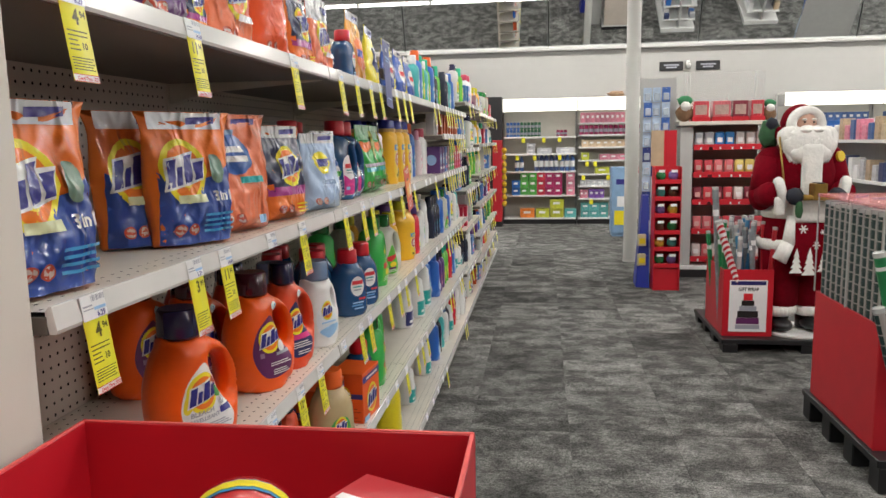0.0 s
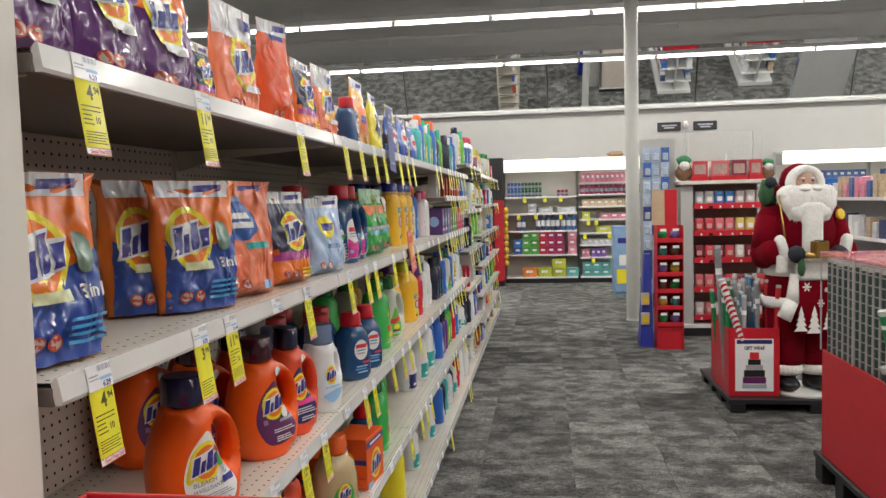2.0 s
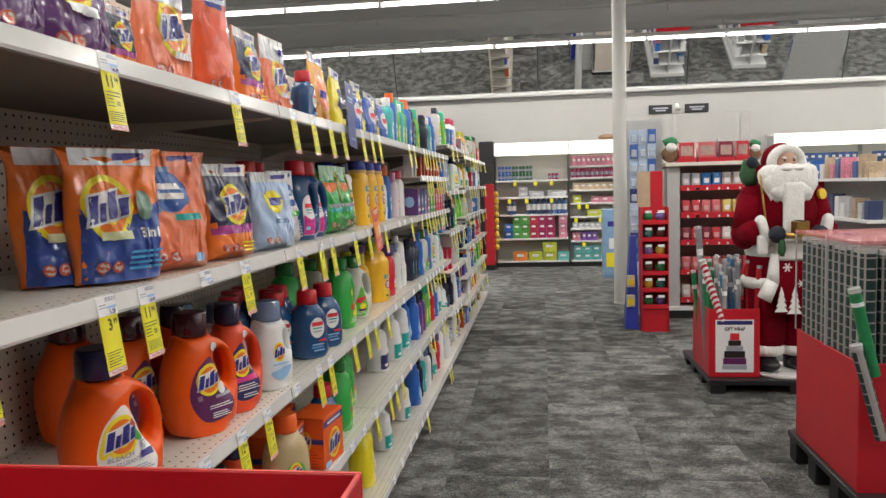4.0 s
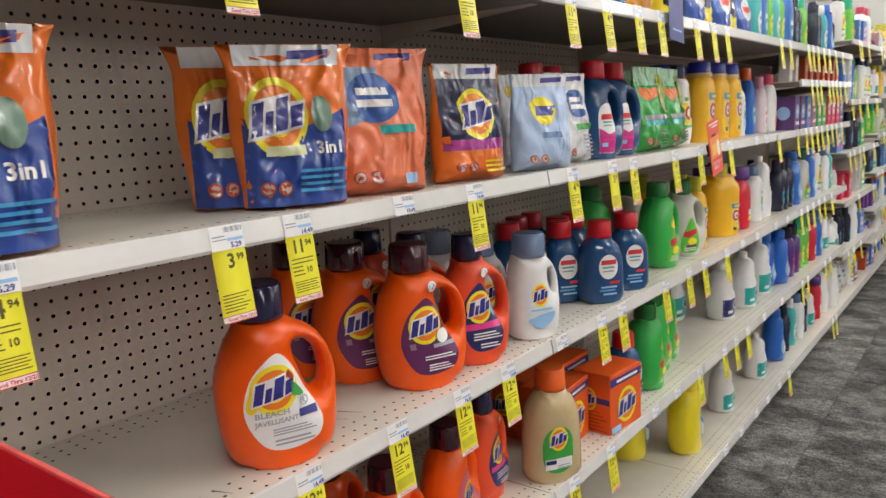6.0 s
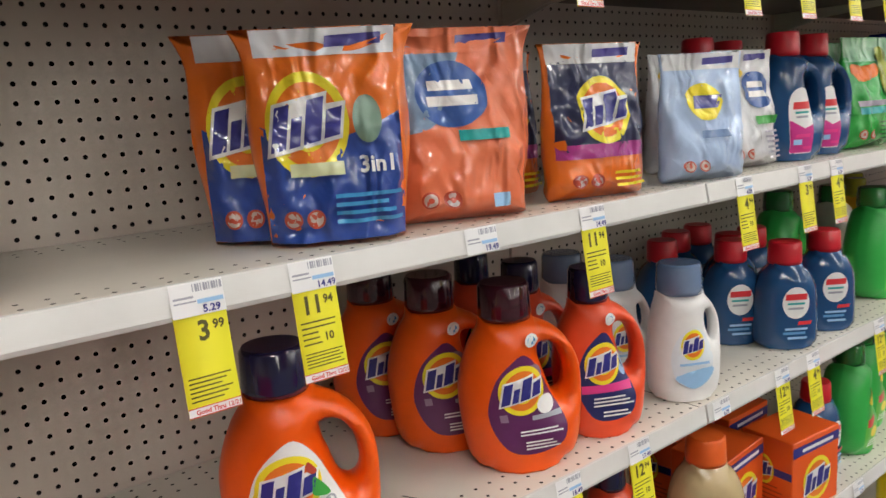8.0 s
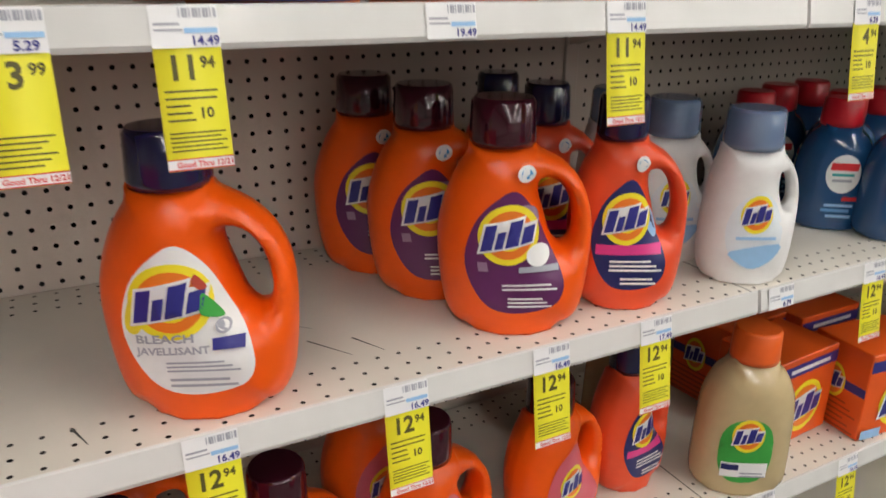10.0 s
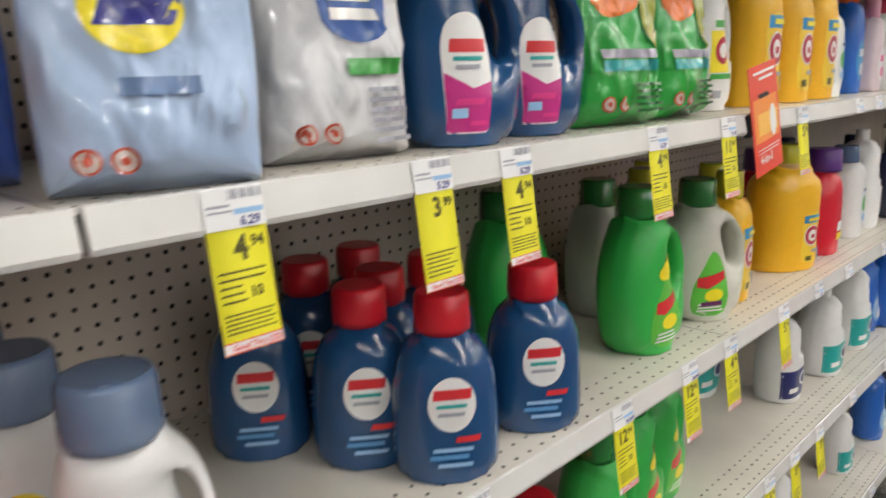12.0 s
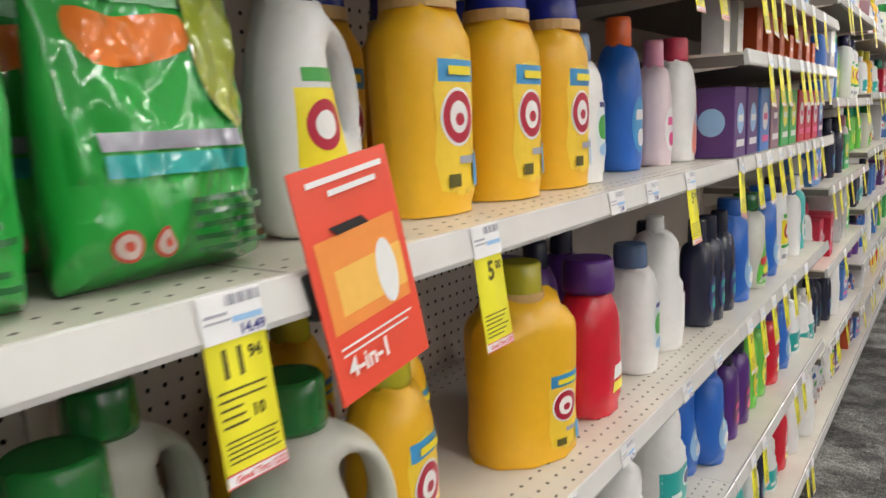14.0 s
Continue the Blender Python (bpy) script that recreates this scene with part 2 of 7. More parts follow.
def spline(points, n=8, closed=True):
    """A rounded outline through the points."""
    out, m = [], len(points)
    for i in range(m if closed else m - 1):
        p0, p1, p2, p3 = (points[(i + k) % m] if closed else points[min(max(i + k, 0), m - 1)] for k in (-1, 0, 1, 2))
        if len(p1) > 2:
            out.append(p1[:2])
            if len(p2) > 2:
                continue
            p0 = p1
        if len(p2) > 2:
            p3 = p2
        for k in range(1 if len(p1) > 2 else 0, n):
            t = k / n
            out.append(tuple(0.5 * (2 * p1[j] + (p2[j] - p0[j]) * t + (2 * p0[j] - 5 * p1[j] + 4 * p2[j] - p3[j]) * t * t + (3 * p1[j] - p0[j] - 3 * p2[j] + p3[j]) * t ** 3) for j in (0, 1)))
    return out


def oval(cx, cz, rx, rz, n=28, power=2.0, tilt=0.0):
    pts = []
    for i in range(n):
        a = 2 * math.pi * i / n
        c, s = math.cos(a), math.sin(a)
        x, z = rx * math.copysign(abs(c) ** (2 / power), c), rz * math.copysign(abs(s) ** (2 / power), s)
        pts.append((cx + x * math.cos(tilt) - z * math.sin(tilt), cz + x * math.sin(tilt) + z * math.cos(tilt)))
    return pts


def inside(poly, p):
    x, y = p
    hit = False
    for (x0, y0), (x1, y1) in zip(poly, poly[1:] + poly[:1]):
        if (y0 > y) != (y1 > y) and x < (x1 - x0) * (y - y0) / (y1 - y0) + x0:
            hit = not hit
    return hit


def fill(loops, step, rings=()):
    """Triangles inside the first loop and outside the others, with an even grid of points within."""
    from mathutils.geometry import delaunay_2d_cdt
    pts, edges = [], []
    for lp in loops:
        k = len(pts)
        pts += lp
        edges += [(k + i, k + (i + 1) % len(lp)) for i in range(len(lp))]
    xs, zs = [p[0] for p in loops[0]], [p[1] for p in loops[0]]
    seg = np.array([(*pts[a], *pts[b]) for a, b in edges])
    keep_off = step * 0.55
    for k, lp in enumerate(loops):
        area = sum(a[0] * b[1] - b[0] * a[1] for a, b in zip(lp, lp[1:] + lp[:1]))
        sign = (1 if area > 0 else -1) * (1 if k == 0 else -1)
        for off in rings:
            for p0, p1, p2 in zip(lp[-1:] + lp[:-1], lp, lp[1:] + lp[:1]):
                tx, tz = p2[0] - p0[0], p2[1] - p0[1]
                ln = math.hypot(tx, tz) or 1.0
                q = (p1[0] - sign * tz / ln * off, p1[1] + sign * tx / ln * off)
                if inside(loops[0], q) and not any(inside(h, q) for h in loops[1:]) and abs(gap(seg, *q) - off) < off * 0.12:
                    pts.append(q)
            keep_off = max(keep_off, off + step * 0.5)
    z, row = min(zs) + step * 0.6, 0
    while z < max(zs):
        x = min(xs) + step * (0.6 if row % 2 else 0.1)
        while x < max(xs):
            if inside(loops[0], (x, z)) and not any(inside(h, (x, z)) for h in loops[1:]) and gap(seg, x, z) > keep_off:
                pts.append((x, z))
            x += step
        z, row = z + step * 0.87, row + 1
    vs, _, fs, *_ = delaunay_2d_cdt([Vector(p) for p in pts], edges, [], 0, 1e-7)
    keep = []
    for f in fs:
        c = (sum(vs[i].x for i in f) / len(f), sum(vs[i].y for i in f) / len(f))
        if inside(loops[0], c) and not any(inside(h, c) for h in loops[1:]):
            keep.append(tuple(f))
    return [(v.x, v.y) for v in vs], keep


def gap(seg, x, z):
    ax, az, bx, bz = seg.T
    dx, dz = bx - ax, bz - az
    t = np.clip(((x - ax) * dx + (z - az) * dz) / np.maximum(dx * dx + dz * dz, 1e-12), 0, 1)
    return float(np.sqrt(np.min((x - ax - t * dx) ** 2 + (z - az - t * dz) ** 2)))


class Form:
    """A body swollen from its outline: depth grows from the rim inwards; flat at foot and top. The front looks along -y."""

    def __init__(self, loops, depth, rim, step, power=2.3, taper=None, crumple=0.0, seed=0.0):
        self.depth, self.rim, self.power, self.taper, self.crumple, self.seed, self.step = depth, rim, power, taper, crumple, seed, step
        self.loops = loops
        zs = [p[1] for p in loops[0]]
        self.z0, self.z1 = min(zs), max(zs)
        seg = []
        for k, lp in enumerate(loops):
            for a, b in zip(lp, lp[1:] + lp[:1]):
                flat = k == 0 and (max(a[1], b[1]) < self.z0 + 1e-5 or (taper is None and min(a[1], b[1]) > self.z1 - 1e-5))
                if not flat:
                    seg.append((*a, *b))
        self.seg = np.array(seg)

    def half(self, x, z):
        d = min(gap(self.seg, x, z) / self.rim, 1.0)
        t = self.depth / 2 * max(0.0, 1 - (1 - d) ** self.power) ** (1 / self.power)
        if self.taper:
            t *= self.taper((z - self.z0) / (self.z1 - self.z0))
        return t

    def y(self, x, z, side=-1):
        t = self.half(x, z)
        w = 0.0
        if self.crumple:
            crease = 0.30 - abs(noise.noise(Vector((x * 26 + z * 16 + self.seed, z * 30 - x * 20, 7.0))))
            w = self.crumple * min(1.0, t / 0.008) * (noise.noise(Vector((x * 38 + self.seed, z * 24, self.seed))) + 0.45 * noise.noise(Vector((x * 90, z * 70 + self.seed, 3.0))) + 0.9 * crease)
        return side * (t + w)

    def mesh(self, name, material, parent, label=""):
        pts, tris = fill(self.loops, self.step, tuple(self.rim * k for k in (0.04, 0.15, 0.36)))
        verts, back = [], []
        for x, z in pts:
            verts.append((x, self.y(x, z), z))
        for i, (x, z) in enumerate(pts):
            if self.half(x, z) > 1e-5:
                back.append(len(verts))
                verts.append((x, self.y(x, z, 1), z))
            else:
                back.append(i)
        faces = [t for t in tris] + [tuple(back[i] for i in t[::-1]) for t in tris]
        count = {}
        for t in tris:
            for a, b in zip(t, t[1:] + t[:1]):
                count[(a, b)] = count.get((a, b), 0) + 1
        for a, b in [e for e in count if (e[1], e[0]) not in count]:
            q = []
            for i in (b, a, back[a], back[b]):
                if i not in q:
                    q.append(i)
            if len(q) > 2:
                faces.append(tuple(q))
        me = bpy.data.meshes.new(name)
        me.from_pydata(verts, [], faces)
        me.materials.append(material)
        bm = bmesh.new()
        bm.from_mesh(me)
        bmesh.ops.recalc_face_normals(bm, faces=bm.faces)
        bm.to_mesh(me)
        bm.free()
        me.shade_smooth()
        ob = new(name, me)
        ob.parent = parent
        if label:
            ob["label"] = label
        return ob

    def decal(self, name, poly, material, parent, lift=0.0006, step=None, label=""):
        gap_ = step or self.step * 0.8
        fine = []
        for a, b in zip(poly, poly[1:] + poly[:1]):
            n = max(1, int(math.hypot(b[0] - a[0], b[1] - a[1]) / (gap_ * 1.2)))
            fine += [(a[0] + (b[0] - a[0]) * i / n, a[1] + (b[1] - a[1]) * i / n) for i in range(n)]
        pts, tris = fill([fine], gap_)
        return mesh_part(name, [(x, self.y(x, z) - lift, z) for x, z in pts], tris, material, parent, label, True)


FONT_CACHE = {}


def letters(text, size):
    """Flat letters as triangles in x and z, starting at the origin."""
    if (text, size) not in FONT_CACHE:
        cu = bpy.data.curves.new("letters", "FONT")
        cu.body, cu.size, cu.resolution_u, cu.offset = text, size, 2, size * 0.028
        ob = new("letters", cu)
        bpy.context.view_layer.update()
        me = bpy.data.meshes.new_from_object(ob.evaluated_get(bpy.context.evaluated_depsgraph_get()))
        FONT_CACHE[(text, size)] = ([tuple(v.co) for v in me.vertices], [tuple(p.vertices) for p in me.polygons])
        bpy.data.objects.remove(ob)
        bpy.data.meshes.remove(me)
    return FONT_CACHE[(text, size)]


def lettering(name, text, size, x, z, material, parent, surface, lift=0.0012, wide=1.0, label=""):
    vs, fs = letters(text, size)
    return mesh_part(name, [(x + a * wide, surface(x + a * wide, z + b) - lift, z + b) for a, b, _ in vs], fs, material, parent, label)

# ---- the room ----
# the room runs on unseen to x = 20 to hold the added lamps
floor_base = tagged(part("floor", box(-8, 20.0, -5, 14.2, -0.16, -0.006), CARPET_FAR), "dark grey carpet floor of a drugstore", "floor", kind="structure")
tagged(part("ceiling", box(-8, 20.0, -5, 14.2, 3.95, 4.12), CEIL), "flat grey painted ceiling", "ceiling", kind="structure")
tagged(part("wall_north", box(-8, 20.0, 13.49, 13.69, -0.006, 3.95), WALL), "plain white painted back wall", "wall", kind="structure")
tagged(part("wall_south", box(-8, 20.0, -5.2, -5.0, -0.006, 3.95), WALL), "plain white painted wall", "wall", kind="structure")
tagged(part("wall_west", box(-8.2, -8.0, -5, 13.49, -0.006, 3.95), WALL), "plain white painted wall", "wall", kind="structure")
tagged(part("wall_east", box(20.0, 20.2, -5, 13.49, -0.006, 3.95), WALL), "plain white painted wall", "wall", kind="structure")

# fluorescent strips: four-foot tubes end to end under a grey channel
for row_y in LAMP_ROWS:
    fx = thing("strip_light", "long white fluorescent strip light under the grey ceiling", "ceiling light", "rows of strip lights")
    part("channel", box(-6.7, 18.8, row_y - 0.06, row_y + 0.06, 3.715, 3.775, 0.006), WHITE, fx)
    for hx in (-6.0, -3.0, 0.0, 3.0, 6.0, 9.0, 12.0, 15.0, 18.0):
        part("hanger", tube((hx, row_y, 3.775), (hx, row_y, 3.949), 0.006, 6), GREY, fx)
    # tubes past about x = 8 are unseen, added for grazing light
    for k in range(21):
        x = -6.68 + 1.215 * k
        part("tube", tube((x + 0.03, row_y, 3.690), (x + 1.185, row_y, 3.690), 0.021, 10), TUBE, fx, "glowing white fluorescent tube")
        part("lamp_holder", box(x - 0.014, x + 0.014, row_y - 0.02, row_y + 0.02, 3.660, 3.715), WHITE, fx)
for yy in (11.0, 7.6):
    pp = thing("sprinkler_pipe", "thin grey sprinkler pipe along the ceiling", "pipe")
    part("pipe", tube((-8, yy, 3.87), (20.0, yy, 3.87), 0.02, 8), GREY, pp)
    for hx in (-2.2, 1.9, 5.2):
        part("sprinkler_head", tube((hx, yy, 3.77), (hx, yy, 3.86), 0.012, 8, None, 0.02), GREY, pp)

# tilted mirror band over the back wall
band = thing("mirror_band", "tilted mirror panels running along the top of the back wall", "mirror")
for k in range(11):
    x0 = -7.4 + 2.5 * k
    bm = bmesh.new()
    q = [(x0, 13.45, 3.02), (x0 + 2.485, 13.45, 3.02), (x0 + 2.485, 13.1, 3.94), (x0, 13.1, 3.94)]
    fr = [bm.verts.new(p) for p in q]
    bk = [bm.verts.new((p[0], p[1] + 0.012, p[2] + 0.004)) for p in q]
    bm.faces.new(fr)
    bm.faces.new(bk[::-1])
    for i in range(4):
        bm.faces.new((fr[(i + 1) % 4], fr[i], bk[i], bk[(i + 1) % 4]))
    part("mirror_panel", bm, MIRROR, band)
part("ledge", box(-8, 20.0, 13.39, 13.489, 2.96, 3.014, 0.004), GREY, band, "grey metal ledge")

# slim pole
pole = tagged(part("support_pole", lathe([(0.088, -0.006), (0.088, 0.0), (0.079, 0.02), (0.079, 3.949)], 28, None, 1.035, 9.05), mat("pole_paint", (0.62, 0.62, 0.60), 0.45, vary=0.04, scale=5), smooth=False), "slim white painted steel support pole", "column", kind="structure")

# ---- gondola shelving ----
FRONT, BACK = -0.56, -1.01
LEVELS = {"T": 1.648, "A": 1.264, "B": 0.887, "C": 0.522, "D": 0.122}


def perforated(nu, nv, cell, r, mask):
    """A sheet of nu by nv cells, each row with or without round holes."""
    verts, faces = [], []
    for j in range(nv):
        if not mask(j):
            k = len(verts)
            verts += [(0, j * cell), (nu * cell, j * cell), (nu * cell, (j + 1) * cell), (0, (j + 1) * cell)]
            faces.append((k, k + 1, k + 2, k + 3))
            continue
        for i in range(nu):
            k = len(verts)
            cx, cz = (i + 0.5) * cell, (j + 0.5) * cell
            verts += [(cx + cell / 2 * sx, cz + cell / 2 * sz) for sx, sz in ((1, 1), (-1, 1), (-1, -1), (1, -1))]
            verts += [(cx + r * math.cos(math.pi * (q + 0.5) / 4), cz + r * math.sin(math.pi * (q + 0.5) / 4)) for q in range(8)]
            for c in range(4):
                h = k + 4 + 2 * c
                faces.append((k + c, h + 1, h))
                faces.append((k + c, k + (c + 1) % 4, k + 4 + (2 * c + 2) % 8, h + 1))
    seen, welded, to = {}, [], []
    for v in verts:
        key = (round(v[0], 5), round(v[1], 5))
        if key not in seen:
            seen[key] = len(welded)
            welded.append(v)
        to.append(seen[key])
    return welded, [tuple(to[i] for i in f) for f in faces]


def gondola(y0, y1, levels, holes, top=1.95, front=FRONT, scuffs=()):
    g = thing("gondola_shelving", "beige steel store shelving bay with perforated back panel" if holes else "beige steel store shelving bay packed with goods", "shelving unit", "bays of the long aisle shelving")
    if holes:
        cell = 0.0254
        nu, nv = int((y1 - y0) / cell) + 1, int((top - 0.12) / cell)
        k = (y1 - y0) / (nu * cell)
        vs, fs = perforated(nu, nv, cell, 0.0036, lambda j: True)
        mesh_part("pegboard_panel", [(BACK, y0 + a * k, 0.12 + b) for a, b in vs], fs, PEG, g, "beige pegboard panel with rows of small holes")
        # added black sheet: paints the shade seen through the peg holes
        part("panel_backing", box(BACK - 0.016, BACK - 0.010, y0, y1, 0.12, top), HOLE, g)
    else:
        part("back_panel", box(BACK - 0.012, BACK, y0, y1, 0.12, top), PEG, g)
    for yy in (y0, y1) if y1 > 9 else (y0,):
        part("upright", box(BACK - 0.03, BACK + 0.006, yy - 0.014, yy + 0.014, 0.0, top + 0.01, 0.002), PEG, g)
    part("base", box(BACK, front - 0.06, y0 + 0.002, y1 - 0.002, 0.0, 0.108), PEG, g, "dark recessed kick plate")
    for z in levels:
        sh = part("shelf", box(BACK + 0.004, front - 0.006, y0 + 0.0012, y1 - 0.0012, z - 0.030, z - 0.0075, 0.001), SHELF_UNDER_SHADE, g)
        if holes:
            cell = 0.0254
            nu, nv = int((y1 - y0 - 0.002) / cell), int((front - BACK - 0.012) / cell)
            k, kv = (y1 - y0 - 0.002) / (nu * cell), (front - BACK - 0.012) / (nv * cell)
            vs, fs = perforated(nu, nv, cell, 0.0028, lambda j: j < 3 or j > nv - 4)
            mesh_part("perforated_top", [(BACK + 0.005 + b * kv, y0 + 0.001 + a * k, z - 0.0015) for a, b in vs], [f[::-1] for f in fs], SHELF, sh, "pale enamelled shelf top with punched holes")
            # added black sheet under the punched top, painting the holes' shade
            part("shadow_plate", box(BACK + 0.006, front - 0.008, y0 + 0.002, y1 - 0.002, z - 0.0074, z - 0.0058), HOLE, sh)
        else:
            part("shelf_top", box(BACK + 0.005, front - 0.008, y0 + 0.0012, y1 - 0.0012, z - 0.0074, z - 0.0015), SHELF, sh)
        bm = bmesh.new()
        prof = [(front - 0.008, z - 0.002), (front - 0.002, z + 0.005), (front + 0.001, z + 0.004), (front + 0.006, z - 0.024), (front + 0.004, z - 0.029), (front - 0.004, z - 0.029), (front - 0.007, z - 0.012)]
        a = [bm.verts.new((x, y0 + 0.003, zz)) for x, zz in prof]
        b = [bm.verts.new((x, y1 - 0.003, zz)) for x, zz in prof]
        for i in range(len(prof)):
            j = (i + 1) % len(prof)
            bm.faces.new((a[j], a[i], b[i], b[j]))
        bm.faces.new(a)
        bm.faces.new(b[::-1])
        part("price_channel", bm, LIP, sh, "pale glossy plastic price channel")
        for yy in (y0 + 0.006, y1 - 0.010):
            bm = bmesh.new()
            pr = [(BACK + 0.008, z - 0.008), (front - 0.02, z - 0.009), (front - 0.02, z - 0.032), (BACK + 0.12, z - 0.055), (BACK + 0.008, z - 0.085)]
            a = [bm.verts.new((x, yy, zz)) for x, zz in pr]
            b = [bm.verts.new((x, yy + 0.004, zz)) for x, zz in pr]
            for i in range(5):
                bm.faces.new((a[i], a[(i + 1) % 5], b[(i + 1) % 5], b[i]))
            bm.faces.new(a[::-1])
            bm.faces.new(b)
            part("bracket", bm, SHELF, sh)
        if holes and scuffs and abs(z - LEVELS["B"]) < 0.001:
            for x, y, dx, dy in scuffs:
                w = 0.0016
                mesh_part("scuff_mark", [(x, y - w, z - 0.0009), (x + dx, y + dy - w * 0.3, z - 0.0009), (x + dx, y + dy + w * 0.3, z - 0.0009), (x, y + w, z - 0.0009)], [(0, 1, 2, 3)], SCUFF, sh, "dark rubbed scuff")
    return g


SCUFFS = ((-0.705, 1.405, 0.055, 0.035), (-0.690, 1.455, 0.045, 0.022), (-0.765, 1.39, 0.03, 0.03), (-0.635, 1.15, 0.035, 0.012), (-0.73, 1.36, 0.02, 0.018))
SCUFF = mat("scuff_black", (0.06, 0.055, 0.05), 0.6, vary=0.4, scale=120)
NEAR = [LEVELS[k] for k in "TABCD"]
gondola(0.80, 1.995, NEAR, True, scuffs=SCUFFS)
gondola(1.995, 3.045, NEAR, True)
gondola(3.045, 4.34, NEAR, True)
S4 = [1.648, 1.49, 1.264, 0.887, 0.522, 0.122]
gondola(4.34, 5.62, S4, False, 1.9)
S5 = [1.74, 1.39, 1.08, 0.78, 0.45, 0.122]
gondola(5.62, 6.84, S5, False, 1.95)
S6 = [1.70, 1.42, 1.14, 0.86, 0.58, 0.34, 0.122]
gondola(6.84, 8.06, S6, False, 1.95)
gondola(8.06, 9.28, S6, False, 1.95)
end_panel = thing("end_panel", "plain beige metal end panel closing the shelving run", "panel", kind="structure")
part("panel", box(-1.03, -0.575, 0.30, 0.795, 0.0, 2.25, 0.006), mat("end_panel_enamel", (0.66, 0.63, 0.58), 0.5, vary=0.03, scale=5), end_panel)

# ---- goods: bottles ----
JUG = [(-0.24, 0.0), (-0.36, 0.02), (-0.44, 0.11), (-0.485, 0.33), (-0.495, 0.54), (-0.455, 0.70), (-0.385, 0.84), (-0.315, 0.93), (-0.305, 1.0, 1), (0.115, 1.0, 1), (0.125, 0.965), (0.19, 0.935), (0.29, 0.89), (0.40, 0.80), (0.475, 0.67), (0.50, 0.52), (0.49, 0.30), (0.455, 0.11), (0.38, 0.02), (0.24, 0.0)]
JUG_HOLE = [(0.15, 0.795), (0.25, 0.79), (0.335, 0.71), (0.375, 0.58), (0.36, 0.475), (0.30, 0.445), (0.235, 0.50), (0.185, 0.62), (0.145, 0.72)]
SLIM = [(-0.34, 0.0), (-0.46, 0.02), (-0.50, 0.12), (-0.49, 0.45), (-0.46, 0.70), (-0.36, 0.87), (-0.25, 0.945), (-0.24, 1.0, 1), (0.24, 1.0, 1), (0.25, 0.945), (0.36, 0.87), (0.46, 0.70), (0.49, 0.45), (0.50, 0.12), (0.46, 0.02), (0.34, 0.0)]
SQUARE = [(-0.44, 0.0), (-0.49, 0.02), (-0.50, 0.10), (-0.48, 0.30), (-0.50, 0.55), (-0.50, 0.78), (-0.44, 0.87), (-0.33, 0.93), (-0.32, 1.0, 1), (0.32, 1.0, 1), (0.33, 0.93), (0.44, 0.87), (0.50, 0.78), (0.50, 0.55), (0.48, 0.30), (0.50, 0.10), (0.49, 0.02), (0.44, 0.0)]
FLASK = [(-0.36, 0.0), (-0.47, 0.02), (-0.50, 0.12), (-0.49, 0.50), (-0.42, 0.70), (-0.27, 0.86), (-0.15, 0.95), (-0.14, 1.0, 1), (0.14, 1.0, 1), (0.16, 0.96), (0.32, 0.90), (0.45, 0.78), (0.50, 0.60), (0.50, 0.12), (0.47, 0.02), (0.36, 0.0)]
FLASK_HOLE = [(0.20, 0.80), (0.30, 0.78), (0.36, 0.69), (0.34, 0.60), (0.26, 0.60), (0.19, 0.68)]
GRIP = [(-0.30, 0.0), (-0.42, 0.02), (-0.475, 0.11), (-0.495, 0.30), (-0.48, 0.58), (-0.43, 0.80), (-0.37, 0.94), (-0.36, 1.0, 1), (0.26, 1.0, 1), (0.27, 0.95), (0.37, 0.87), (0.46, 0.74), (0.50, 0.55), (0.50, 0.28), (0.475, 0.11), (0.42, 0.02), (0.30, 0.0)]
GRIP_HOLE = [(0.27, 0.80), (0.35, 0.775), (0.40, 0.69), (0.41, 0.58), (0.36, 0.52), (0.30, 0.60), (0.265, 0.70)]
STYLES = {"jug": (JUG, JUG_HOLE, -0.095, 0.205), "grip": (GRIP, GRIP_HOLE, -0.05, 0.30), "slim": (SLIM, None, 0.0, 0.24), "square": (SQUARE, None, 0.0, 0.32), "flask": (FLASK, FLASK_HOLE, 0.0, 0.14), "barejug": (JUG, JUG_HOLE, -0.1425, 0.1425)}


